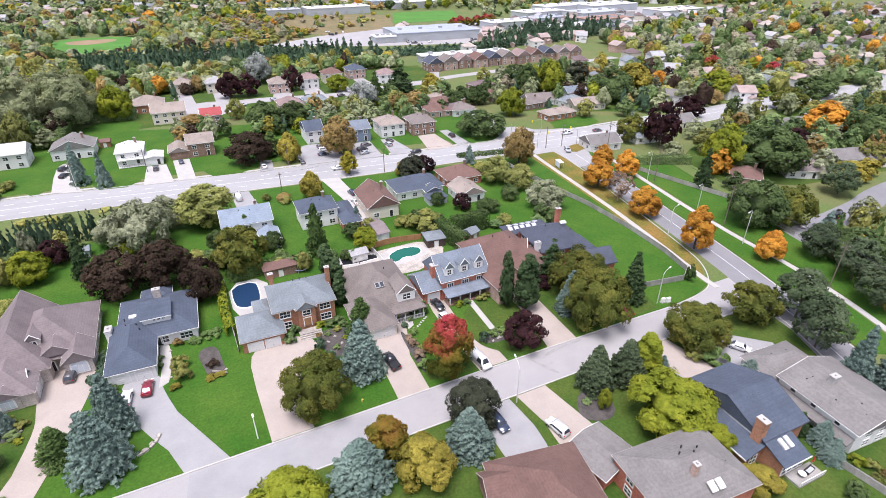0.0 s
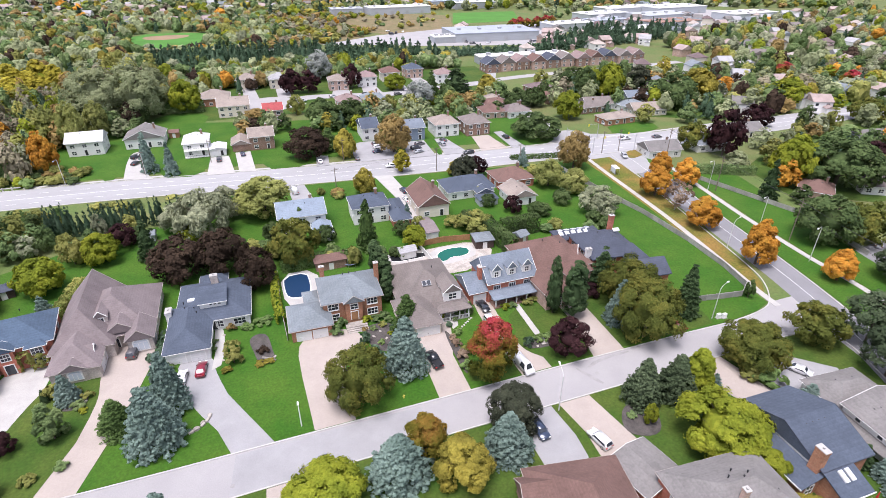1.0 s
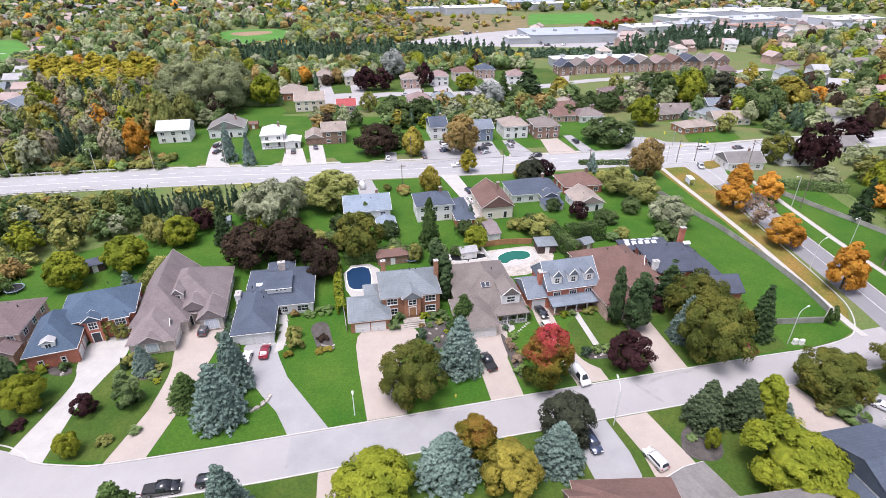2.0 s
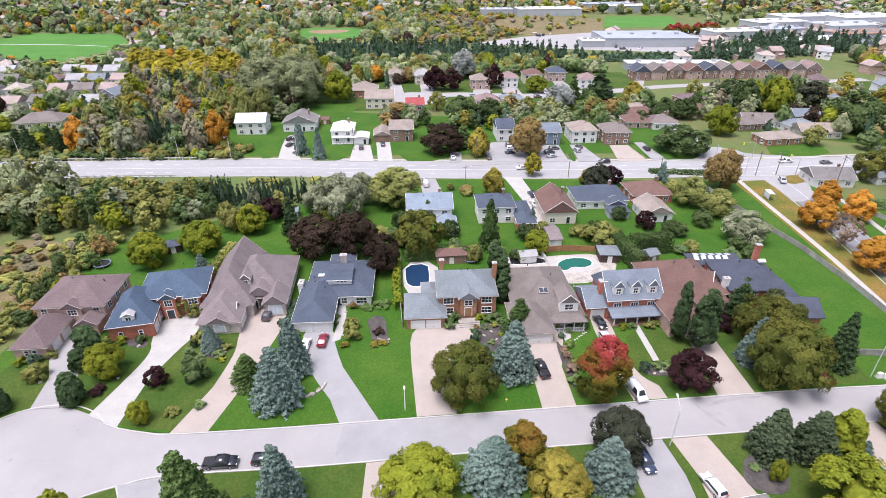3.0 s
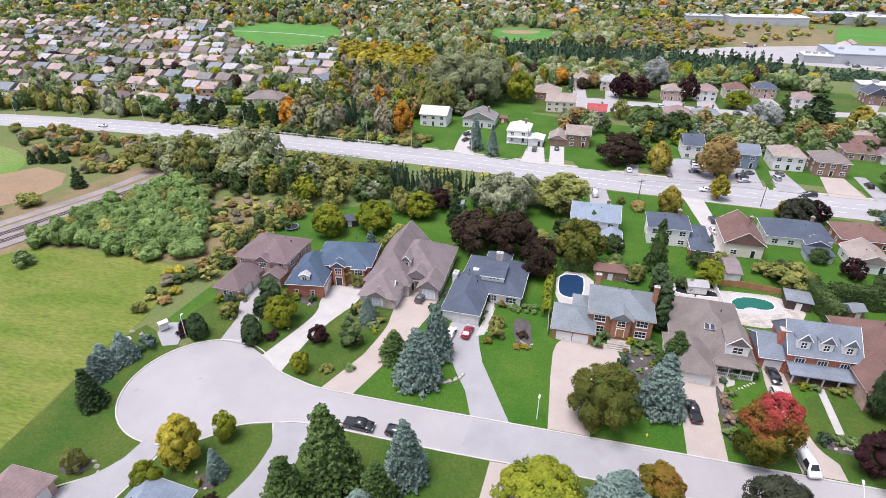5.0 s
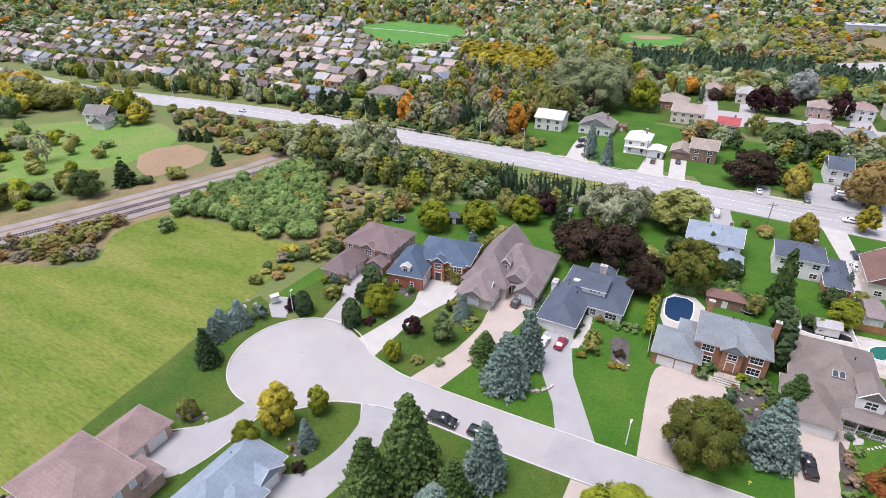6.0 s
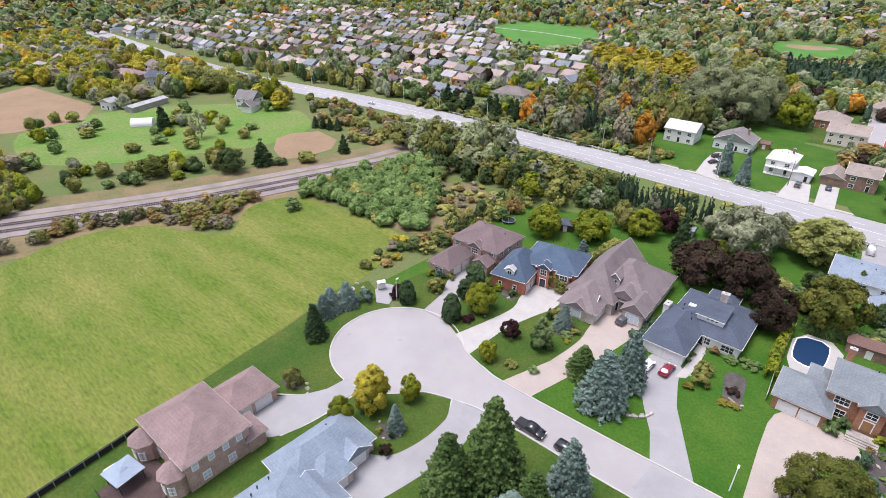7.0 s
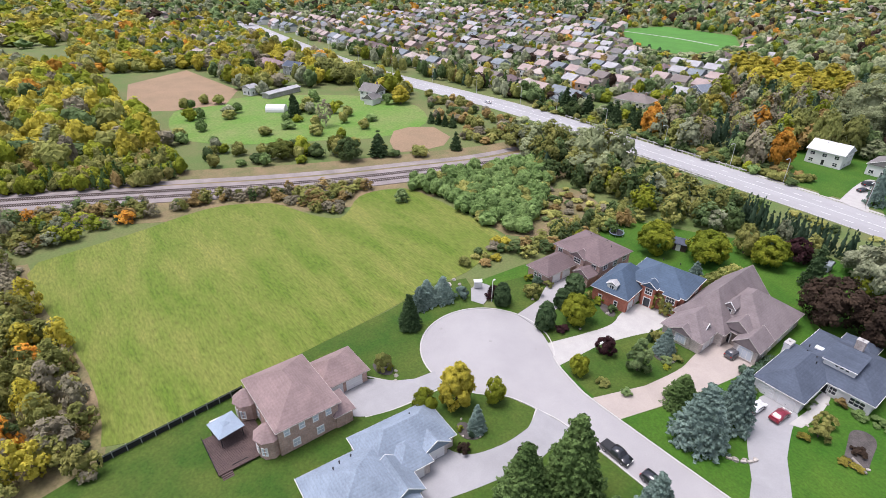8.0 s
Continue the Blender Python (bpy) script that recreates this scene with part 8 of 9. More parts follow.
for k in range(26):
    car(("suv", "sedan", "van")[k % 3], ("white", "white", "gray", "silver", "navy", "black")[k % 6], rng.uniform(80, 300), rng.uniform(540, 575) if k % 2 else rng.uniform(455, 475), rng.uniform(0, 360), "vehicle parked on the gravel lot", 0.12)

# ---- street furniture ----
def street_lamp(x, y, turn, height=9.0, arm=2.6, material="lamp_paint"):
    root = thing("street_lamp", pose(x, y, 0, 0, 0, turn), "gray street lamp with a curved arm", "street lamp", "street lamps")
    part("pole", bars("pole", [((0, 0, 0), (0, 0, height * 0.93), 0.11, 0.075)], material), root)
    part("arm", bars("arm", [((0, 0, height * 0.92), (arm * 0.3, 0, height * 0.99), 0.06, 0.05), ((arm * 0.3, 0, height * 0.99), (arm, 0, height), 0.05, 0.04)], material), root)
    head = part("lamp_head", boxes("lamp_head", [(arm - 0.1, -0.16, height - 0.1, arm + 0.75, 0.16, height + 0.1)], material, 0.05), root)
    part("lens", boxes("lens", [(arm + 0.05, -0.12, height - 0.14, arm + 0.65, 0.12, height - 0.09)], "lamp_glass"), head)


for row in ((43.6, 61.0, 75), (91.0, 74.6, 20), (119.4, 100, 20), (-1.8, 72.4, 90, 5.2, 0.2, "trim_white"), (-79.2, 76.4, 100, 6.0, 0.2, "trim_white"), (142, 110, 200), (135, 87, 200, 11), (145, 136, 200, 11)):
    street_lamp(*row)
for k in range(13):
    p = offset(main_line, 10.2)[int(20 + 3.9 * k)]
    street_lamp(p.x, p.y, -92, 10.0, 2.8)


def utility_pole(x, y, height=11.0, arms=1, turn=0):
    root = thing("utility_pole", pose(x, y, 0, 0, 0, turn), "weathered wooden utility pole with a crossarm", "utility pole", "utility poles")
    part("pole", bars("pole", [((0, 0, 0), (0, 0, height), 0.16, 0.1)], "pole_wood"), root)
    for k in range(arms):
        part("crossarm", boxes("crossarm", [(-1.1, -0.06, height - 0.9 - k, 1.1, 0.06, height - 0.76 - k)], "pole_wood"), root)
    for u in (-1.0, 0.0, 1.0):
        part("insulator", bars("insulator", [((u, 0, height - 0.78), (u, 0, height - 0.6), 0.06, 0.05)], "concrete", 6), root)


def cable(points, sag=0.9):
    rows = []
    for a, b in zip(points, points[1:]):
        a, b = Vector(a), Vector(b)
        last = a
        for s in range(1, 9):
            f = s / 8
            q = a.lerp(b, f) - Vector((0, 0, sag * 4 * f * (1 - f)))
            rows.append((last, q, 0.022, 0.022))
            last = q
    tagged(new("power_cable", bars("power_cable", rows, "cable_black", 4)), "thin black overhead cable strung between poles", "cable", "power cables")


east_poles = [(128, 30), (135.5, 62), (140.2, 98), (146.5, 134), (151, 166)]
for x, y in east_poles:
    utility_pole(x, y, 13.0, 2, 78)
for u in (-1.0, 0.0, 1.0):
    cable([(x + u * 0.2, y + u, 12.4) for x, y in east_poles])
cable([(x, y + 0.6, 9.6) for x, y in east_poles])
main_poles = [(-45, 215), (-22, 221), (28, 205.5), (60, 184), (92, 178), (122, 178), (131, 181), (139, 181)]
for x, y in main_poles:
    utility_pole(x, y, 9.5, 1, 8)
utility_pole(20.6, 176, 9, 1, 4)
cable([(20.6, 176, 8.6), (60, 184, 9.0), (92, 178, 9.0), (122, 178, 9.0)])

# traffic signals, shelter and boxes at the crossing
for x, y, turn in ((128, 183, 0), (146, 180, 90), (141, 200, 180), (124, 198, 270)):
    root = thing("traffic_signal", pose(x, y, 0, 0, 0, turn), "traffic signal on a tall mast with a long arm", "traffic light", "traffic signals")
    part("pole", bars("pole", [((0, 0, 0), (0, 0, 6.6), 0.12, 0.09)], "metal_gray"), root)
    part("arm", bars("arm", [((0, 0, 6.2), (5, 0, 6.4), 0.07, 0.05)], "metal_gray"), root)
    part("signal_head", boxes("signal_head", [(4.8, -0.17, 5.5, 5.15, 0.17, 6.5)], "bright_yellow", 0.03), root)
root = thing("bus_shelter", pose(123, 160, 0.1, 0, 0, 80), "white glass bus shelter beside the pavement", "bus shelter")
part("roof", boxes("roof", [(-2, -0.9, 2.4, 2, 0.9, 2.55)], "trim_white", 0.03), root)
for x in (-1.9, 1.9):
    for y in (-0.8, 0.8):
        part("post", boxes("post", [(x - 0.05, y - 0.05, 0, x + 0.05, y + 0.05, 2.4)], "metal_gray"), root)
part("back_panel", boxes("back_panel", [(-1.85, 0.76, 0.3, 1.85, 0.8, 2.3)], "glass_pale"), root)
part("bench", boxes("bench", [(-1.4, 0.2, 0.42, 1.4, 0.6, 0.48), (-1.3, 0.3, 0, -1.2, 0.5, 0.42), (1.2, 0.3, 0, 1.3, 0.5, 0.42)], "metal_gray"), root)
for x, y in ((92.6, 74.4), (93.9, 74.0)):
    root = thing("utility_cabinet", pose(x, y, YARD), "pale metal utility cabinet on a concrete pad", "utility cabinet", "utility cabinets")
    part("body", boxes("body", [(-0.5, -0.3, 0.1, 0.5, 0.3, 1.2)], "trim_white", 0.03), root)
    part("pad", boxes("pad", [(-0.65, -0.45, 0, 0.65, 0.45, 0.1)], "concrete"), root)
root = thing("mailbox_cluster", pose(-85.6, 77.4, 0.1, 0, 0, 60), "white community mailbox under a small roof", "mailbox")
part("body", boxes("body", [(-0.8, -0.3, 0.3, 0.8, 0.3, 1.6)], "trim_white", 0.03), root)
part("roof", roof_mesh(1.7, 1.0, 2.2, 0.5, "gable", 0.2, "siding_white", "x", 0.1), root)
for x in (-0.9, 0.9):
    part("post", boxes("post", [(x - 0.08, -0.08, 0, x + 0.08, 0.08, 2.4)], "trim_white"), root)
for x, y in ((17.3, 73.2), (-40.6, 60.2)):
    root = thing("fire_hydrant", pose(x, y, YARD), "yellow fire hydrant near the kerb", "fire hydrant", "fire hydrants")
    part("barrel", bars("barrel", [((0, 0, 0), (0, 0, 0.62), 0.13, 0.12), ((0, 0, 0.6), (0, 0, 0.82), 0.16, 0.05)], "hydrant_yellow", 10), root)
    part("outlet", bars("outlet", [((-0.25, 0, 0.5), (0.25, 0, 0.5), 0.07, 0.07)], "hydrant_yellow", 8), root)
for x, y in ((-13.5, 63.5), (20, 66), (56, 67.5), (-60, 72), (-78, 60), (-68, 66)):
    setting("manhole", bars("manhole", [((x, y, 0.0), (x, y, 0.03), 0.38, 0.38)], "patch_tar", 16), "dark iron manhole cover in the street", "manhole")
for outline in ([(54, 69), (60, 70.6), (66, 70.8), (66, 71.4), (58, 71.2)], [(55, 64.5), (56, 64.5), (53, 70), (52.4, 70)]):
    setting("road_patch", slab("road_patch", outline, 0.0, 0.026, "patch_tar", 1), "dark damp stain and tar patch on the street", "road patch")
setting("road_patch", slab("road_patch", [(-14, 61.6), (22, 62.2), (19.5, 70.2), (-13, 69.6)], 0.0, 0.025, "asphalt_gray"), "slightly darker resurfaced stretch of street", "road patch")

# ---- fences ----
def fence(points, step, height, material, name, label, post_material=None, rails=True, z=0.1):
    """Posts with panels between them."""
    root = tagged(new_at(name, pose(*points[0], 0)), label, "fence")
    base = Vector(points[0])
    panel = boxes("panel", [(0.06, -0.035, 0.08, step - 0.06, 0.035, height)], material)
    rail = boxes("rail", [(0.06, -0.07, height * 0.85, step - 0.06, 0.07, height * 0.92)], post_material or material)
    post = boxes("post", [(-0.06, -0.06, 0, 0.06, 0.06, height + 0.1)], post_material or material)
    for a, b in zip(points, points[1:]):
        a, b = Vector(a), Vector(b)
        way, s = b - a, 0.0
        turn = math.degrees(math.atan2(way.y, way.x))
        count = max(1, round(way.length / step))
        for k in range(count):
            p = a + way * k / count - base
            m = pose(p.x, p.y, z, 0, 0, turn)
            part("post", post, root, "", m)
            part("panel", panel, root, "", m @ Matrix.Diagonal((way.length / count / step, 1, 1, 1)))
            if rails:
                part("rail", rail, root, "", m @ Matrix.Diagonal((way.length / count / step, 1, 1, 1)))


fence([(108.4, 141), (110.8, 127), (111.6, 107), (110.6, 92), (108.6, 82.5), (104.5, 79.6), (92.5, 81.2)], 2.4, 1.7, "weathered_boards", "board_fence", "weathered gray board fence along the corner lot")
fence([(105, 172), (106.5, 158), (108.4, 141)], 2.4, 1.7, "weathered_boards", "board_fence", "weathered gray board fence beside the back gardens")
fence([(84.6, 26.8), (85.6, 20.4), (86.4, 12)], 2.2, 1.6, "weathered_boards", "board_fence", "weathered board fence behind the deck")
fence([(-85.4, 17.5), (-83.0, -7.5)], 2.2, 1.5, "black_fence", "lattice_fence", "black mesh fence with gray posts beside the field", "metal_gray")
fence([(36.5, 128.6), (44, 129.2), (52, 128.0)], 2.0, 1.9, "cedar_boards", "board_fence", "orange cedar board fence behind the pool")
fence([(36.5, 128.6), (37.5, 118), (39.4, 103)], 2.2, 1.7, "siding_white", "board_fence", "white board fence between two gardens")
fence([(-2.5, 126), (-2.7, 108), (-2.2, 97.5)], 2.2, 1.6, "weathered_boards", "board_fence", "gray board fence beside the pool")
fence([(-85.6, 106), (-87.6, 122), (-86.4, 142)], 2.4, 1.4, "metal_gray", "board_fence", "gray fence behind the garden")
fence([(148, 146), (158, 110), (153, 84)], 2.6, 1.6, "weathered_boards", "board_fence", "weathered board fence on the far side of the road")
fence([(52, 150), (54, 152)], 1.4, 1.8, "cedar_boards", "board_fence", "short cedar fence between bungalows")
fence([(46, 240), (60, 246), (76, 244)], 2.4, 1.9, "cedar_boards", "board_fence", "reddish board fence behind the houses")

# bridge parapet of the main road: posts and a rail along the north and south edges
for shift in (9.6, -9.6):
    line = offset(smooth_line([Vector(p) for p in [(-180, 208.5), (-130, 206), (-85, 204)]], 8), shift)
    root = tagged(new_at("bridge_parapet", pose(line[0].x, line[0].y, 0)), "white concrete bridge parapet with a rail", "parapet")
    for a, b in zip(line, line[1:]):
        n = 2
        for k in range(n):
            p, q = a.lerp(b, k / n) - line[0], a.lerp(b, (k + 1) / n) - line[0]
            turn = math.degrees(math.atan2((q - p).y, (q - p).x))
            part("post", boxes("post", [(-0.2, -0.2, 0, 0.2, 0.2, 1.25)], "kerb_concrete"), root, "", pose(p.x, p.y, 0, 0, 0, turn))
            part("rail", boxes("rail", [(0, -0.12, 0.75, (q - p).length, 0.12, 1.05)], "kerb_concrete"), root, "", pose(p.x, p.y, 0, 0, 0, turn))

# ---- railway ----
for shift in (2.6, -2.6):
    line = offset(smooth_line([Vector(p) for p in RAIL[:9]], 8), shift)
    root = tagged(new_at("railway_track", pose(0, 0, 0)), "rusty steel railway track on wooden sleepers", "railway track", "railway tracks")
    for side in (0.75, -0.75):
        edge = offset(line, side)
        part("rail", strip("rail", offset(edge, 0.07), offset(edge, -0.07), 0.3, 0.46, "rail_steel"), root)
    quads = []
    for a, b in zip(line, line[1:]):
        way = (b - a).normalized()
        side, s = Vector((-way.y, way.x)) * 1.3, 0.0
        while s < (b - a).length:
            p, q = a + way * s, a + way * (s + 0.26)
            ring = [p + side, p - side, q - side, q + side]
            quads += [(*c, 0.34) for c in ring]
            for c, e in zip(ring, ring[1:] + ring[:1]):
                quads += [(*c, 0.2), (*e, 0.2), (*e, 0.34), (*c, 0.34)]
            s += 0.75
    tagged(part("sleeper_bed", fast_quads("sleeper_bed", np.array(quads), "sleeper_wood"), root), kind="stuff")

# ---- pools, beds, rocks ----
def ring_pool(outline, water, rim_material, label, deck_outline):
    setting("pool_deck", slab("pool_deck", deck_outline, 0.0, YARD + 0.03, rim_material, 1), "pale concrete deck round the swimming pool", "pool deck")
    root = thing("swimming_pool", pose(0, 0, 0), label, "swimming pool", "swimming pools")
    part("rim", slab("rim", [(sum(p[0] for p in outline) / len(outline) + (x - sum(p[0] for p in outline) / len(outline)) * 1.08, sum(p[1] for p in outline) / len(outline) + (y - sum(p[1] for p in outline) / len(outline)) * 1.08) for x, y in outline], 0.0, YARD + 0.07, "trim_white", 1), root)
    part("water", slab("water", outline, 0.0, YARD + 0.09, water, 1), root)


ring_pool([(-1.2, 124.2), (4.6, 124.8), (5.0, 119.5), (4.6, 115.0), (2.4, 113.6), (-0.6, 114.4), (-1.3, 118)], "pool_cover", "concrete", "swimming pool under a dark blue cover", [(-2.2, 126), (7.4, 126), (7.4, 112.5), (3, 110.5), (-1.6, 110.5)])
ring_pool([(40.2, 123.0), (44, 125.2), (49.2, 124.4), (49.4, 121.2), (46.4, 119.8), (43.6, 120.6), (41.0, 118.4), (39.6, 120.2)], "pool_green", "concrete", "kidney-shaped swimming pool with green water", [(38.4, 126.6), (51, 126.2), (51.4, 119.8), (46.5, 117.8), (38.4, 116.8)])
ring_pool([(26.6, 122.6), (36.6, 122.8), (37.6, 124.2), (36.0, 125.6), (31, 126.2), (26.4, 125.8)], "rubber_cover", "concrete", "long swimming pool under a black cover", [(25.4, 121.4), (38.4, 121.6), (38.6, 127.6), (25.2, 127.6)])


def trampoline(x, y, r=2.1):
    root = thing("trampoline", pose(x, y, YARD), "round black trampoline with blue rim on the grass", "trampoline", "trampolines")
    part("mat", bars("mat", [((0, 0, 0.82), (0, 0, 0.86), r * 0.86, r * 0.86)], "black_fence", 20), root)
    bm = bmesh.new()
    for k in range(20):
        a, b = 2 * math.pi * k / 20, 2 * math.pi * (k + 1) / 20
        add_cyl(bm, (r * math.cos(a), r * math.sin(a), 0.84), (r * math.cos(b), r * math.sin(b), 0.84), 0.12, 0.12, 6)
    part("rim", bm_mesh("rim", bm, "siding_blue"), root)
    for k in range(6):
        a = 2 * math.pi * k / 6
        part("leg", bars("leg", [((r * math.cos(a), r * math.sin(a), 0), (r * math.cos(a), r * math.sin(a), 2.6), 0.04, 0.03)], "metal_gray", 6), root)


trampoline(-82.6, 130.0)
trampoline(16.5, 125.5, 1.9)


def shed(x, y, w, d, h, turn, wall, roof, label, form="gable"):
    root = thing("garden_shed", pose(x, y, 0, 0, 0, turn), label, "shed", "garden sheds")
    part("wall", wall_mesh(w, d, h, wall, 0.9 if form == "gable" else None, "x"), root)
    part("roof", roof_mesh(w, d, h, 1.0, form, 0.35, roof, "x", 0.12), root)
    add_door(root, (0, 0, w, d), "S", 0, 0.9, 1.8, "trim_white", 0.12)


shed(11.2, 126.5, 8.0, 4.2, 2.7, 2, "brick_brown", "roof_brown", "open brown pool pavilion with hipped roof", "hip")
shed(54.4, 124.4, 5.2, 5.0, 2.6, -6, "dark_deck", "roof_gray", "dark garden pavilion with gray roof beside the pool", "hip")
shed(65.6, 122.8, 3.2, 3.2, 2.4, 20, "brick_brown", "roof_gray", "small garden shed with gray roof")
shed(41.6, 136.6, 3.4, 9.6, 2.5, 3, "siding_white", "roof_mauve", "white garage with brown roof beside the gravel drive")
shed(66.5, 150.5, 6.4, 4.6, 2.4, 0, "siding_gray", "roof_slate", "low gray shed behind the bungalow", "hip")
shed(32.0, 124.8, 4.4, 3.2, 2.3, 5, "siding_white", "roof_light", "white garden house with glazed front")
shed(-66.6, 137.5, 4.2, 4.0, 2.3, 20, "dark_deck", "roof_navy", "dark round-roofed garden gazebo", "hip")
shed(-36.6, 158.0, 3.4, 2.8, 2.2, 0, "siding_gray", "roof_gray", "small green-gray shed behind the trees")
shed(-38.8, 262, 4, 4, 2.4, 0, "cedar_boards", "roof_brown", "small brown shed on the lawn")

# the deck with its blue canopy behind the rose-roofed house
root = thing("garden_deck", pose(-73.0, 10.6, 0), "dark wooden deck with steps", "deck")
part("floor", boxes("floor", [(-4.5, -3.0, 0.5, 4.6, 6.0, 0.62)], "dark_deck"), root)
for k in range(30):
    part("board", boxes("board", [(-4.5 + 0.3 * k, -3.0, 0.62, -4.24 + 0.3 * k, 6.0, 0.65)], "dark_deck"), root)
part("railing", boxes("railing", [(-4.5, -3.05, 1.5, 4.6, -2.97, 1.58), (4.52, -0.6, 1.5, 4.6, 2.0, 1.58)] + [(-4.5 + 0.45 * k, -3.04, 0.6, -4.46 + 0.45 * k, -2.98, 1.5) for k in range(21)], "black_fence"), root)
for k in range(4):
    part("step", boxes("step", [(4.6, -2.6, 0.44 - 0.14 * k - 0.06, 4.95 + 0.3 * k, -0.8, 0.44 - 0.14 * k)], "dark_deck"), root)
root = thing("garden_canopy", pose(-75.9, 11.6, 0.62, 0, 0, 8), "blue-gray fabric garden canopy on dark posts", "canopy")
part("canopy", roof_mesh(4.4, 4.2, 2.5, 0.8, "hip", 0.2, "canopy_blue", "x", 0.08), root)
part("vent_top", roof_mesh(1.2, 1.1, 3.2, 0.35, "hip", 0.1, "canopy_blue", "x", 0.05), root)
for x in (-2, 2):
    for y in (-1.9, 1.9):
        part("post", boxes("post", [(x - 0.06, y - 0.06, 0, x + 0.06, y + 0.06, 2.5)], "black_trim"), root)
root = thing("patio_screen", pose(-79.4, 11.4, 0.0), "white stacked garden furniture beside the canopy", "furniture")
part("seat", boxes("seat", [(-0.9, -1.6, 0.1, 0.9, 1.6, 0.75)], "trim_white", 0.08), root)
part("backrest", boxes("backrest", [(-0.9, -1.6, 0.75, -0.6, 1.6, 1.4)], "trim_white", 0.06), root)

# planting beds
BEDS = [
    ([(-10.4, 100.6), (-8.5, 102.4), (-6.2, 101.5), (-5.6, 96), (-4.9, 91.8), (-8.3, 91.2), (-9.4, 96.4)], "mulch"),
    ([(14, 97), (20, 98), (22.5, 92), (20, 86), (14.4, 89)], "mulch"),
    ([(31.5, 91), (33, 82), (31, 74), (30.6, 80), (30.8, 88)], "mulch"),
    ([(52, 52), (58, 49.8), (61, 55), (58, 59), (54, 57)], "mulch"),
    ([(-55, 45.5), (-51, 43.6), (-48.5, 46.5), (-51, 48.5)], "mulch"),
    ([(-78, 41.5), (-74, 40.6), (-71.5, 43.0), (-75, 45)], "mulch"),
    ([(-45, 95), (-39.5, 94), (-39.5, 90), (-44, 89.6)], "mulch"),
    ([(45.6, 80), (50, 81), (54, 80), (53, 77.8), (47, 78)], "mulch"),
    ([(-63.5, 97.6), (-57.8, 97.0), (-56.8, 94.0), (-61, 94.6)], "mulch"),
]
for outline, material in BEDS:
    setting("planting_bed", slab("planting_bed", outline, 0.0, YARD + 0.05, material, 2), "dark mulched planting bed in the lawn", "planting bed")


def rock_mesh(k):
    bm = bmesh.new()
    bmesh.ops.create_icosphere(bm, subdivisions=2, radius=0.5)
    for v in bm.verts:
        v.co *= 0.75 + 0.5 * noise.noise(v.co * 2.2 + Vector((k * 7, 0, 0)))
        v.co.z *= 0.7
    return bm_mesh("rock", bm, "stone")


ROCKS = [rock_mesh(k) for k in range(4)]
ROCK_SPOTS = [(-71.2, 43.4, 1.3), (-72.4, 44.2, 1.0), (-70.2, 42.6, 0.8), (-53.2, 45.0, 0.8), (-51.2, 44.4, 0.7), (-49.4, 46.6, 0.9), (-50.4, 48.6, 0.8), (-54.4, 46.6, 0.7), (-19.6, 77.6, 1.6), (-18.6, 79.0, 1.2), (-17.6, 80.4, 1.0), (-6.6, 92.8, 1.0), (-5.2, 93.2, 0.9), (48.4, 78.6, 0.9), (50.2, 79.0, 0.8), (15.8, 93.0, 1.0), (17.6, 94.4, 0.9), (18.4, 91.6, 1.1), (-60.0, 86.0, 1.2), (-58.8, 84.8, 1.0), (-39.8, 91.4, 1.0), (-73.6, 84.8, 1.2), (-89.6, 74.8, 1.6), (-91.0, 72.6, 1.9), (-92.2, 75.0, 1.5), (-58.8, 94.8, 1.5), (-15.4, 95.4, 0.9), (-15.4, 104, 1.0)]
for k, (x, y, s) in enumerate(ROCK_SPOTS):
    tagged(new_at("garden_rock", pose(x, y, YARD + 0.1, 0, 0, 47 * k) @ Matrix.Diagonal((s, s * 0.8, s * 0.8, 1)), ROCKS[k % 4]), "pale weathered boulder in a planting bed", "rock", "garden rocks")

# low edging of pale blocks beside the spruces
edging = thing("stone_edging", pose(0, 0, 0), "low curved edging of pale stone blocks on the lawn", "edging")
block = boxes("block", [(-0.45, -0.22, 0, 0.45, 0.22, 0.42)], "stone", 0.05)
for k, (x, y, turn) in enumerate(((-20.4, 77.0, 20), (-19.4, 77.5, 32), (-18.5, 78.2, 44), (-17.8, 79.1, 60), (-17.4, 80.1, 76))):
    part("block", block, edging, "", pose(x, y, YARD, 0, 0, turn))
log = thing("garden_log", pose(-6.4, 92.7, YARD, 0, 0, -30), "pale weathered log edging the flower bed", "log")
part("bark", bars("bark", [((-1.5, 0, 0.25), (0.2, 0.05, 0.28), 0.26, 0.24), ((0.2, 0.05, 0.28), (1.6, -0.05, 0.24), 0.24, 0.18)], "bark_pale", 9), log)
# stepping stones across the front lawn
for k in range(9):
    tagged(new_at("stepping_stone", pose(33.6 + 0.62 * k, 88.6 + 0.5 * k + 0.15 * (k % 2), YARD, 0, 0, 35 + 17 * k), boxes("stepping_stone", [(-0.26, -0.2, 0, 0.26, 0.2, 0.05)], "concrete", 0.02)), "pale stepping stone set in the lawn", "stepping stone", "stepping stones")

# clipped shrubs and flowers
SHRUB_BANK = {}


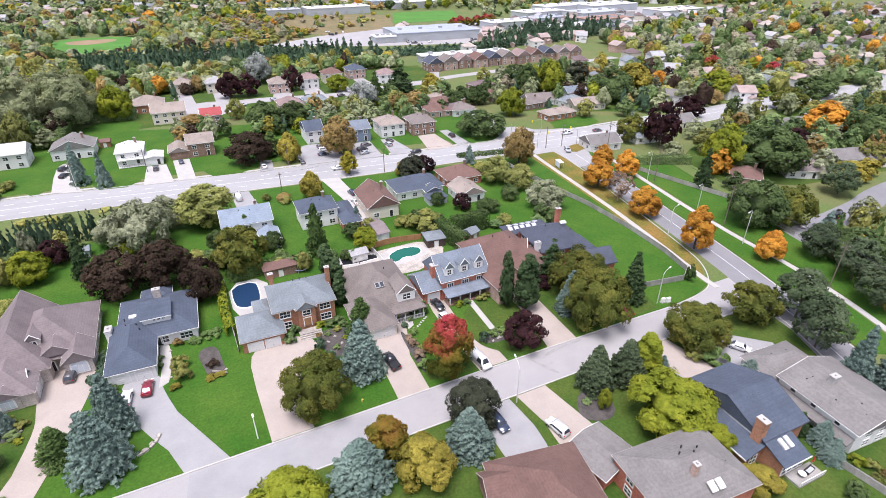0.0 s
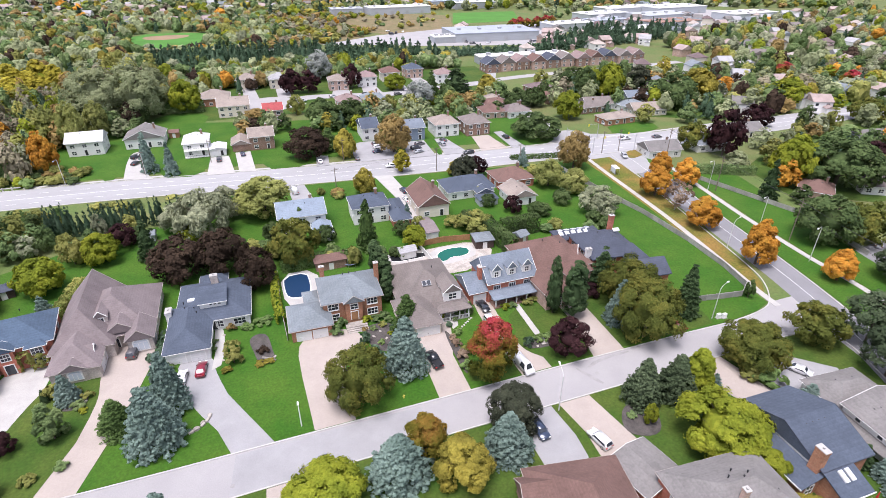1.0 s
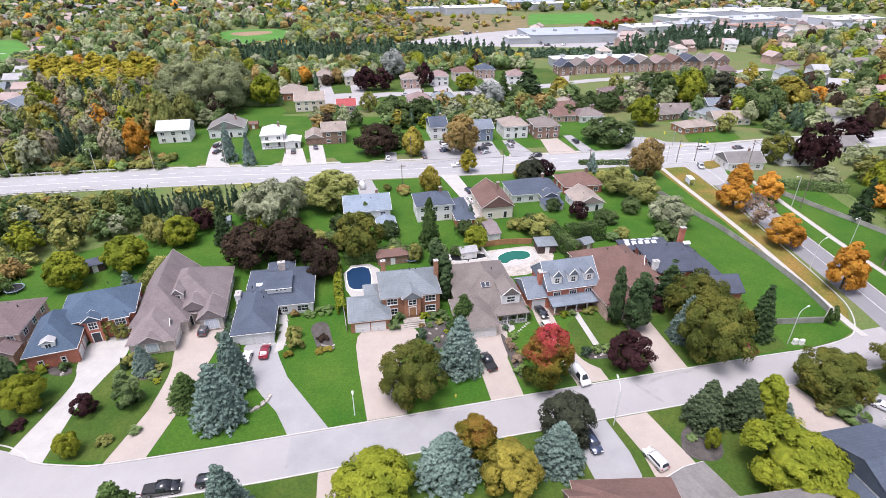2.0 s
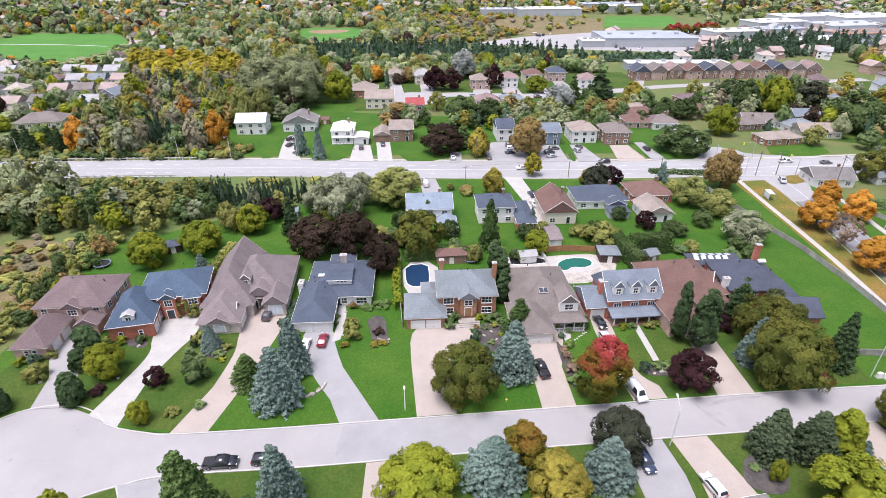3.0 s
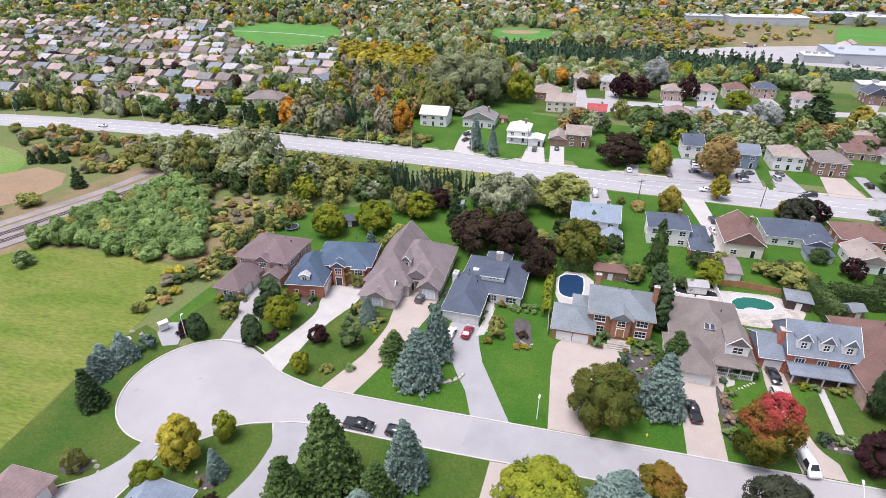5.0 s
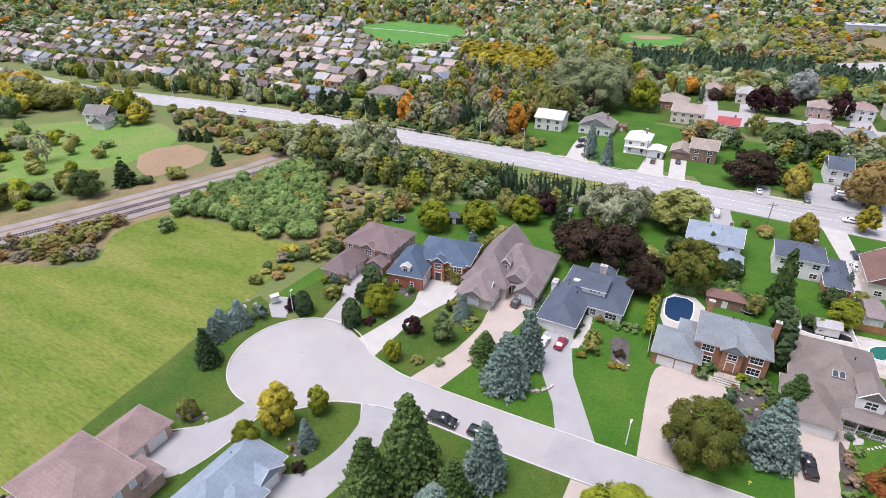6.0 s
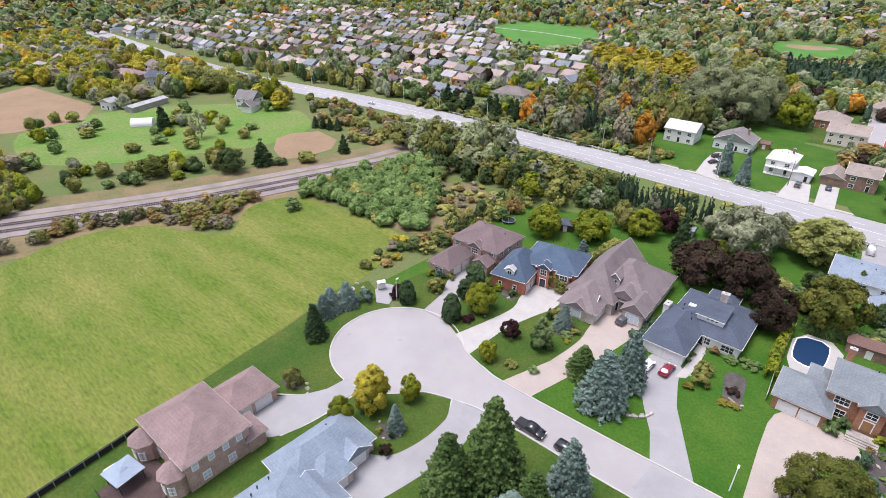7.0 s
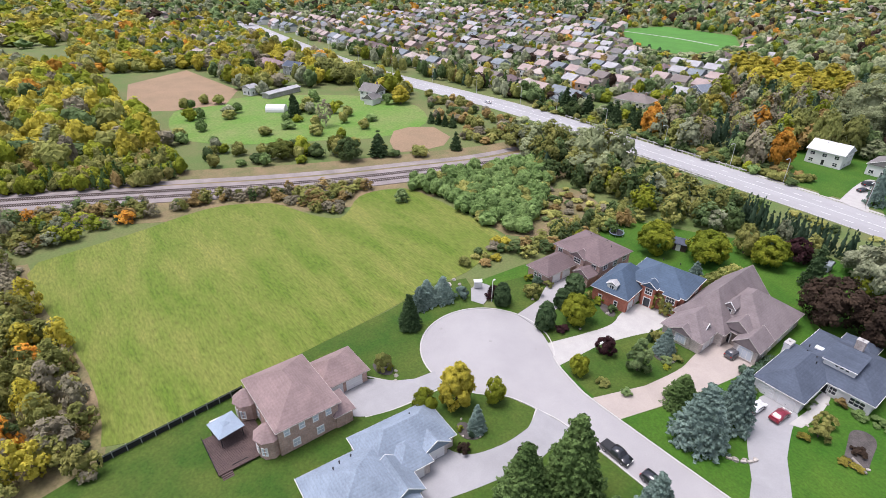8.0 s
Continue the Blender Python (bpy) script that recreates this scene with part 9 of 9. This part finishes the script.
def shrub(x, y, h, r, leaf, label, name="shrub"):
    if leaf not in SHRUB_BANK:
        SHRUB_BANK[leaf] = (fast_tris("leaves", round_crown(1100, 1.4, 0.9, 0.17, 0.05, 9, 0.14), leaf), bars("stem", [((0, 0, 0), (0.1, 0, 0.7), 0.05, 0.03), ((0, 0, 0), (-0.15, 0.1, 0.6), 0.04, 0.02)], "bark", 5))
    leaves, stem = SHRUB_BANK[leaf]
    root = new_at(name, pose(x, y, YARD, 0, 0, rng.uniform(0, 360)) @ Matrix.Diagonal((r / 0.9, r / 0.9, h / 1.4, 1)))
    tagged(root, label, "shrub", "garden shrubs")
    part("leaves", leaves, root)
    part("stem", stem, root)


for x, y, h, r, leaf in ((16.4, 95.6, 0.8, 0.9, "leaf_green"), (18.6, 96.4, 0.9, 1.0, "leaf_olive"), (20.6, 95.0, 1.1, 1.0, "leaf_dark_spruce"), (17.0, 90.4, 0.8, 0.9, "leaf_shrub"), (19.6, 92.8, 0.7, 0.8, "leaf_lime"), (21.4, 90.8, 1.0, 1.0, "leaf_green"), (14.4, 95.8, 1.0, 0.8, "leaf_rust"), (20.4, 97.8, 1.2, 1.1, "leaf_green"), (22.0, 93.4, 0.9, 0.9, "leaf_olive"), (16.0, 86.4, 1.3, 1.0, "leaf_dark_spruce"), (32.6, 91.4, 1.4, 0.9, "leaf_dark_spruce"), (34.6, 93.0, 1.0, 0.8, "leaf_green"), (32.0, 87.0, 1.0, 0.9, "leaf_pale"), (33.2, 82.8, 1.0, 0.9, "leaf_olive"), (30.8, 96.4, 1.0, 0.8, "leaf_rust"), (-17.4, 99.6, 0.9, 0.8, "leaf_green"), (-17.2, 102, 0.9, 0.8, "leaf_green"), (-42, 94.6, 0.9, 1.2, "leaf_olive"), (-44.4, 90.2, 0.8, 1.1, "leaf_green"), (-39.6, 88.8, 0.7, 0.9, "leaf_lime")):
    shrub(x, y, h, r, leaf, "low garden plant among rocks in a bed")

for x, y, h, r, leaf in ((87.4, 25.8, 1.8, 1.4, "leaf_lime"), (88.9, 24.2, 1.6, 1.2, "leaf_olive"), (89.6, 22.0, 1.4, 1.2, "leaf_rust"), (86.9, 22.4, 1.5, 1.1, "leaf_olive"), (82.2, 22.6, 2.0, 1.6, "leaf_deep"), (80.0, 21.4, 2.2, 1.7, "leaf_deep")):
    shrub(x, y, h, r, leaf, "autumn shrub beside the board fence")
GREEN = "clipped green garden shrub in a planting bed"
for x, y, h, r, leaf in ((-13.2, 94, 2.6, 1.9, "leaf_olive"), (-13.6, 98, 2.4, 1.8, "leaf_olive"), (-14.6, 91.6, 1.2, 1.1, "leaf_gold"), (-8.2, 91.6, 0.9, 1.2, "leaf_gold"), (-6.4, 91.8, 0.9, 1.1, "leaf_gold"), (-7.4, 95.6, 1.2, 1.4, "leaf_copper"), (-13.8, 105.6, 1.6, 1.2, "leaf_rust"), (-7.0, 106.2, 1.3, 2.2, "leaf_shrub"), (-10.4, 105.2, 1.2, 1.6, "leaf_shrub"), (8.4, 96.6, 2.2, 1.6, "leaf_green"), (9.8, 99.0, 2.4, 1.3, "leaf_green"), (15.4, 98.8, 1.6, 1.4, "leaf_lime"), (17.6, 98.6, 1.5, 1.5, "leaf_green"), (19.6, 99.2, 1.6, 1.3, "leaf_green"), (13.6, 91.8, 3.0, 1.3, "leaf_dark_spruce"), (12.4, 89.8, 1.6, 1.4, "leaf_dark_spruce"), (15.0, 88.2, 1.6, 1.2, "leaf_dark_spruce")):
    shrub(x, y, h, r, leaf, GREEN)
for x, y, h, r, leaf in ((32.2, 94.8, 2.0, 1.0, "leaf_lime"), (33.6, 88.0, 1.6, 1.0, "leaf_shrub"), (32.2, 84.6, 1.5, 1.2, "leaf_pale"), (32.2, 80.6, 1.8, 1.5, "leaf_pale"), (31.6, 77.4, 1.6, 1.5, "leaf_shrub"), (36.6, 95.4, 1.4, 1.5, "leaf_green"), (34.2, 80.8, 3.6, 1.2, "leaf_green"), (38.6, 94.4, 3.4, 1.3, "leaf_green"), (46.6, 79.4, 2.4, 1.3, "leaf_dark_spruce"), (49.6, 80.4, 1.5, 1.4, "leaf_shrub"), (51.6, 80.2, 1.6, 1.5, "leaf_shrub"), (53.4, 80.4, 1.4, 1.3, "leaf_olive"), (47.4, 93.4, 1.4, 1.2, "leaf_lime"), (49.4, 93.6, 1.3, 1.2, "leaf_green"), (53.6, 93.8, 1.3, 1.6, "leaf_olive"), (56, 94.2, 1.2, 1.2, "leaf_olive")):
    shrub(x, y, h, r, leaf, GREEN)
for x, y, h, r, leaf in ((-45.4, 94.8, 3.0, 2.0, "leaf_olive"), (-40.6, 90.4, 1.4, 1.3, "leaf_green"), (-39.6, 92.6, 1.3, 1.2, "leaf_olive"), (-44.6, 74.6, 1.2, 1.4, "leaf_olive"), (-40.0, 76.0, 1.3, 1.2, "leaf_green"), (-61.0, 81.2, 1.4, 1.6, "leaf_plum"), (-58.8, 96.2, 1.8, 1.2, "leaf_green"), (-63, 96.4, 1.6, 1.4, "leaf_lime"), (-66, 96.8, 1.5, 1.2, "leaf_olive"), (-78.2, 91.0, 2.2, 1.6, "leaf_dark_spruce"), (-75.4, 92.4, 1.8, 1.3, "leaf_olive"), (-80.4, 90.6, 1.6, 1.4, "leaf_lime"), (-80.4, 76.8, 1.6, 1.3, "leaf_plum"), (-38.6, 108.4, 2.0, 0.9, "leaf_green"), (-29.4, 100.4, 1.6, 1.6, "leaf_dark_spruce"), (-25.8, 96.0, 1.4, 1.2, "leaf_green"), (-52.6, 44.8, 1.0, 0.7, "leaf_lime"), (-50.2, 45.4, 1.6, 0.6, "leaf_dark_spruce"), (-73.6, 43.4, 1.2, 0.9, "leaf_lime"), (-48.6, 42.4, 1.8, 1.3, "leaf_copper")):
    shrub(x, y, h, r, leaf, GREEN)
for x, y, h, r, leaf in ((72, 52.4, 1.6, 2.0, "leaf_green"), (86.4, 54.6, 2.8, 3.2, "leaf_shrub"), (84, 56.6, 2.4, 2.2, "leaf_olive"), (33.4, 48.6, 1.8, 1.6, "leaf_rust"), (55.5, 55.4, 0.9, 1.0, "leaf_green"), (59.2, 55.6, 0.9, 1.0, "leaf_green"), (78, 95, 1.8, 1.4, "leaf_copper"), (105.4, 78.6, 5.2, 1.3, "leaf_spruce"), (-84.6, 71.2, 3.4, 1.8, "leaf_blue")):
    shrub(x, y, h, r, leaf, GREEN)


# clipped hedges: rows of dense leaves with a flat top
def hedge(points, width, height, leaf, label):
    spots, normals = [], []
    for a, b in zip(points, points[1:]):
        a, b = np.array(a, float), np.array(b, float)
        way = (b - a) / np.linalg.norm(b - a)
        side, n = np.array([-way[1], way[0]]), int(np.linalg.norm(b - a) * (width + 2 * height) * 16)
        for f, g in zip(rng.random(n), rng.random(n) * (width + 2 * height)):
            p = a + (b - a) * f
            if g < height:
                q, z, nn = p + side * width / 2, g, (*side, 0.2)
            elif g < height + width:
                q, z, nn = p + side * (g - height - width / 2), height, (0, 0, 1)
            else:
                q, z, nn = p - side * width / 2, g - height - width, (*-side, 0.2)
            bulge = 0.18 * math.sin(q[0] * 1.7 + q[1] * 2.3)
            spots.append((q[0] + nn[0] * bulge, q[1] + nn[1] * bulge, z + (nn[2] > 0.5) * bulge))
            normals.append(nn)
    spots, normals = np.array(spots), np.array(normals)
    mesh = fast_tris("hedge", cards(spots + rng.normal(size=spots.shape) * 0.09, normals + rng.normal(size=normals.shape) * 0.4, rng.uniform(0.22, 0.45, len(spots))), leaf)
    tagged(new("hedge", mesh), label, "hedge", "hedges")


hedge([(58.6, 132), (59.4, 124), (60.4, 116.6)], 3.2, 4.6, "leaf_deep", "tall clipped green hedge round the pool garden")
hedge([(61.4, 127.0), (67, 127.2), (73.4, 127.4)], 3.2, 5.4, "leaf_deep", "tall clipped green hedge behind the gardens")
hedge([(-52.6, 104), (-50.6, 118), (-48.6, 134)], 2.2, 4.2, "leaf_olive", "tall olive hedge between two gardens")
hedge([(-3.4, 124), (-3.6, 112), (-3.0, 104)], 1.6, 2.6, "leaf_lime", "yellow-green hedge beside the pool fence")
hedge([(-1.5, 127.4), (10, 128.4), (20, 127.2)], 2.4, 3.2, "leaf_spruce", "tall dark green hedge behind the pool garden")
hedge([(-28.0, 96.5), (-27.6, 108)], 1.4, 1.6, "leaf_dark_spruce", "low dark hedge beside the bungalow")
hedge([(-56, 262), (-56, 304)], 4.0, 5.0, "leaf_green", "tall green hedge round a lawn")
hedge([(-56, 306), (-28, 304)], 4.0, 5.0, "leaf_green", "tall green hedge behind a lawn")
hedge([(150, 152), (172, 142)], 3.0, 3.0, "leaf_green", "green hedge beside the pavement")
hedge([(92, 186.5), (116, 182)], 1.6, 1.6, "leaf_spruce", "low hedge beside the main road")

# ---- woods and scattered trees ----
for x, y, r in ((-70, 252, 12), (-49, 256, 13), (-27, 236, 12), (-2, 238, 14), (-214, 140, 15), (-206, 134, 12), (-300, 150, 16), (44, 235, 10), (62, 228, 11), (78, 229, 11), (92, 226, 11), (-23, 318, 12), (-13, 293, 12), (5, 271, 9), (150, 172, 10), (163, 206, 12), (145, 222, 9), (215, 357, 12)):
    KEEP_OUT.append((x, y, r))
for _, kind_rows in TREES:
    for x, y, h, r in kind_rows:
        KEEP_OUT.append((x, y, r * (0.8 if h < 20 else 0.4)))

grove("brushwood", [(-205, 217.5), (-150, 217), (-92, 214), (-66, 213.5), (-64, 226), (-92, 228), (-205, 229)], 3.6, 3.2, 2.2, "hedge_olive", 120, 0.15, "low brush beside the main road")
grove("brushwood", [(-180, 198.5), (-140, 196.5), (-85, 194), (-45, 190.5), (-14, 188), (-14, 180), (-60, 184), (-130, 184), (-180, 188)], 4.0, 3.2, 2.2, "hedge_olive", 120, 0.15, "low brush below the main road", 0.3)
W = "dense autumn woodland of mixed colours"
grove("woodland", [(-143, 220), (-84, 220), (-84, 262), (-92, 300), (-70, 330), (-60, 410), (-104, 410), (-108, 345), (-160, 340), (-156, 320), (-148, 260)], 7.4, 12.0, 4.6, "north_west", 310, 0.115, W)
grove("woodland", [(-96, 258), (-80, 256), (-66, 266), (-58, 270), (-56, 300), (-40, 312), (-44, 332), (-90, 332)], 7.0, 10.5, 4.6, "mixed", 310, 0.115, "mixed trees round the tall poplars")
grove("woodland", [(-178, 186), (-130, 180), (-96, 184), (-64, 184), (-64, 156), (-80, 148), (-100, 152), (-128, 146), (-168, 168)], 5.4, 8.8, 3.7, "strip", 560, 0.085, "strip of mixed trees between gardens and main road")
grove("windbreak", [(-64, 165), (-40, 166), (-14, 167.5), (-14, 171.5), (-40, 171), (-64, 170.5)], 2.5, 10.5, 1.9, "conifers", 560, 0.085, "dark row of conifers below the main road")
grove("woodland", [(-66, 165), (-24, 164), (-24, 160), (-34, 157), (-50, 153), (-64, 157)], 5.6, 6.4, 3.0, "strip", 560, 0.085, "small mixed trees before the conifer row", 0.7)
grove("woodland", [(-166, 182), (-140, 184), (-112, 182), (-108, 160), (-128, 146), (-160, 160)], 8.5, 14.0, 6.2, "poplars", 1100, 0.06, "tall gray-green poplars beside the main road")
grove("shrubbery", [(-151, 103), (-152, 118), (-148, 134), (-140, 154), (-130, 152), (-120, 142), (-107, 122), (-98, 106), (-108, 103.5), (-127, 103.5), (-148, 101.5)], 3.0, 4.8, 2.7, "shrubs", 240, 0.115, "dense mass of broad-leaved green shrubs")
grove("shrubbery", [(-96, 102), (-92, 94), (-89, 100), (-86, 122), (-83, 144), (-92, 146), (-95, 120)], 3.0, 4.6, 2.2, "hedge_olive", 360, 0.09, "olive shrubs beside the brick house")
grove("shrubbery", [(-122, 132), (-112, 116), (-104, 112), (-100, 128), (-92, 142), (-100, 150), (-114, 148)], 3.4, 1.7, 1.7, "field_edge", 200, 0.12, "low brown and olive scrub behind the garden fence", 0.7)
grove("shrubbery", [(-96, 78), (-92, 88), (-95, 100), (-101, 98), (-98, 86)], 3.6, 2.4, 1.6, "south_west", 120, 0.14, "dry shrubs at the edge of the field")
grove("brushwood", [(-168, -14), (-146, -12.4), (-114, -6.6), (-96, -6), (-82, -8), (-76, -14), (-168, -20)], 2.4, 1.6, 1.3, "field_edge", 160, 0.13, "low dry brush at the edge of the field", 0.7)
grove("woodland", [(-196, -22), (-168, -14), (-146, -13), (-116, -7), (-96, -6), (-82, -9), (-76, -34), (-120, -50), (-200, -60)], 5.0, 7.5, 3.2, "south_west", 620, 0.068, "half-bare autumn wood beside the field")
grove("shrubbery", [(-172, -16), (-177, 4), (-180, 24), (-190, 22), (-198, 6), (-208, -18)], 3.6, 4.2, 2.5, "autumn", 320, 0.095, "autumn shrubs along the railway", 0.85)
grove("shrubbery", [(-178, 28), (-178, 43), (-172, 54), (-166, 60), (-157, 63), (-150, 65.6), (-145.4, 69), (-148, 74), (-156, 81), (-158.6, 90), (-163, 90), (-176, 60), (-188, 32)], 3.0, 3.2, 2.2, "field_edge", 300, 0.1, "olive brown scrub between field and railway")
grove("woodland", [(-262, -90), (-250, -16), (-232, 30), (-236, 46), (-262, 42), (-330, 40), (-430, 40), (-600, -60), (-560, -160)], 7.4, 10.5, 5.2, "golden", 190, 0.12, "golden autumn wood beyond the railway")
grove("woodland", [(-236, -30), (-224, -8), (-206, 26), (-214, 44), (-236, 40), (-262, 10)], 3.2, 5.5, 2.3, "juniper", 160, 0.14, "junipers and young trees beside the railway")
grove("orchard_trees", [(-222, 50), (-196, 84), (-182, 116), (-206, 124), (-212, 162), (-262, 176), (-300, 140), (-322, 96), (-318, 60), (-262, 46)], 8.5, 5.0, 3.2, "orchard", 200, 0.145, "scattered orchard trees on green grass", 0.26)
grove("shrubbery", [(-204, 72), (-180, 112), (-168, 140), (-176, 146), (-192, 116), (-214, 84)], 6.5, 6.5, 3.4, "hedge_olive", 190, 0.13, "shrubs and small trees along the railway", 0.3)
grove("woodland", [(-210, 158), (-180, 146), (-165, 158), (-176, 190), (-240, 196), (-262, 188)], 5.0, 4.0, 2.5, "field_edge", 150, 0.14, "low brown brushwood below the main road", 0.75)
grove("woodland", [(-330, 100), (-262, 180), (-280, 188), (-420, 188), (-640, 200), (-700, 60), (-440, 30), (-424, 100), (-345, 108)], 8.0, 9.5, 4.8, "golden", 150, 0.14, "autumn trees round the farm", 0.85)
grove("suburb_trees", [(-420, 216), (-330, 214), (-205, 222), (-205, 238), (-330, 232), (-420, 232)], 7.0, 9.0, 3.4, "strip", 190, 0.135, "trees between the main road and the far houses", 0.75)
grove("woodland", [(-108, 350), (-160, 345), (-178, 412), (-104, 412)], 8.5, 9.0, 4.4, "golden", 150, 0.14, "golden autumn trees behind the houses", 0.7)
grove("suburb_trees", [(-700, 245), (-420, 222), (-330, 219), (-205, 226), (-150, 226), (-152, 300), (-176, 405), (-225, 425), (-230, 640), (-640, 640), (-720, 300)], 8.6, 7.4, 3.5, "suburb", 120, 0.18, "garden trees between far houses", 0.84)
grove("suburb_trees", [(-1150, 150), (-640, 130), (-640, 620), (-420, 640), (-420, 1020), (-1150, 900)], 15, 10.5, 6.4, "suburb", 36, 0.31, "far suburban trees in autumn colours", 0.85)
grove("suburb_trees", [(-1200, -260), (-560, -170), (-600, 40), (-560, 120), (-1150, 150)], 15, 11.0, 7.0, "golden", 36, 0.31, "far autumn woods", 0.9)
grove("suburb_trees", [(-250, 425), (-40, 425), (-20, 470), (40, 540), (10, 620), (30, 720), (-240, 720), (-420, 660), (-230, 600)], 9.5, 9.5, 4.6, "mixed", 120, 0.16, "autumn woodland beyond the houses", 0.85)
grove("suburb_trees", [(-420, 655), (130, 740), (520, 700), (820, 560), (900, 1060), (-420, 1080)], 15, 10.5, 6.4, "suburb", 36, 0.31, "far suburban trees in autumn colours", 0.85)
grove("suburb_trees", [(-90, 330), (-66, 420), (130, 396), (150, 362), (100, 372), (20, 348), (-40, 332), (-60, 310)], 8.5, 9.0, 4.2, "mixed", 150, 0.15, "garden trees behind the court", 0.85)
grove("suburb_trees", [(-34, 262), (-10, 252), (36, 244), (100, 244), (126, 252), (128, 282), (90, 280), (40, 278), (16, 262), (-5, 262)], 8.0, 8.5, 4.4, "mixed", 300, 0.115, "garden trees behind the main road houses", 0.85)
grove("suburb_trees", [(-16, 346), (60, 352), (138, 372), (140, 398), (40, 412), (-50, 416)], 9.0, 8.0, 4.6, "mixed", 120, 0.155, "trees and shrubs behind the court houses", 0.85)
grove("windbreak", [(-70, 432), (60, 420), (130, 412), (230, 408), (330, 424), (330, 438), (230, 424), (130, 430), (60, 436), (-70, 450)], 4.0, 11.5, 5.0, "conifers", 130, 0.17, "dark row of conifers before the industrial lots")
grove("windbreak", [(262, 440), (330, 424), (400, 440), (380, 500), (300, 470)], 6.0, 12.5, 5.4, "conifers", 110, 0.16, "dark conifer stand beside the lots")
grove("suburb_trees", [(146, 204), (168, 232), (200, 262), (160, 298), (300, 300), (330, 400), (480, 470), (760, 560), (900, 240), (760, 60), (420, 196), (220, 202)], 14.0, 10.5, 5.0, "suburb", 150, 0.15, "garden trees of the eastern suburb", 0.82)
grove("suburb_trees", [(146, 206), (150, 285), (156, 298), (330, 300), (420, 280), (420, 206)], 11.5, 10.0, 5.0, "suburb", 400, 0.1, "big garden trees between eastern houses", 0.7)
grove("suburb_trees", [(160, 142), (176, 160), (230, 182), (420, 182), (760, 50), (520, -60), (240, 60), (262, 100), (196, 104), (166, 110)], 11.5, 9.0, 4.6, "mixed", 420, 0.1, "old garden trees behind the hedge", 0.75)
grove("woodland", [(132, 22), (150, 60), (158, 80), (200, 84), (240, 60), (300, -20), (150, -20)], 7.5, 9.0, 4.0, "strip", 480, 0.095, "pines and garden trees beside the road", 0.85)
grove("suburb_trees", [(96, 560), (215, 600), (232, 606), (230, 700), (100, 712)], 16, 5.0, 3.4, "autumn", 60, 0.22, "bushes on the waste ground", 0.5)
grove("brushwood", [(-20, 470), (60, 505), (116, 546), (96, 640), (152, 726), (210, 900), (-40, 900), (0, 620)], 9.0, 6.0, 4.0, "autumn", 60, 0.24, "yellowing bushes along the gravel track", 0.75)
grove("brushwood", [(-232, 54), (-214, 48), (-194, 84), (-178, 118), (-184, 126), (-206, 96)], 4.6, 4.4, 2.8, "hedge_olive", 180, 0.13, "shrubs along the railway", 0.25)
grove("suburb_trees", [(345, 610), (360, 720), (560, 700), (520, 650), (430, 645)], 16, 7.0, 4.2, "mixed", 60, 0.22, "trees among the lots", 0.6)
grove("shrubbery", [(-14, 150), (0, 140), (12, 132), (20, 122), (6, 128), (-12, 138)], 4.6, 4.4, 2.6, "strip", 200, 0.13, "garden shrubs behind the pool", 0.8)
grove("shrubbery", [(22, 128), (34, 128), (36, 122), (22, 120)], 3.6, 3.6, 1.8, "strip", 200, 0.14, "shrubs behind the taupe-roofed house", 0.7)
grove("shrubbery", [(64, 130), (84, 128), (98, 128), (96, 120), (74, 121)], 4.0, 4.0, 2.2, "strip", 200, 0.14, "shrubs behind the navy-roofed house", 0.6)
grove("shrubbery", [(100, 148), (112, 168), (104, 172), (90, 168), (88, 150)], 6.5, 5.0, 3.2, "strip", 220, 0.13, "garden trees by the corner", 0.5)
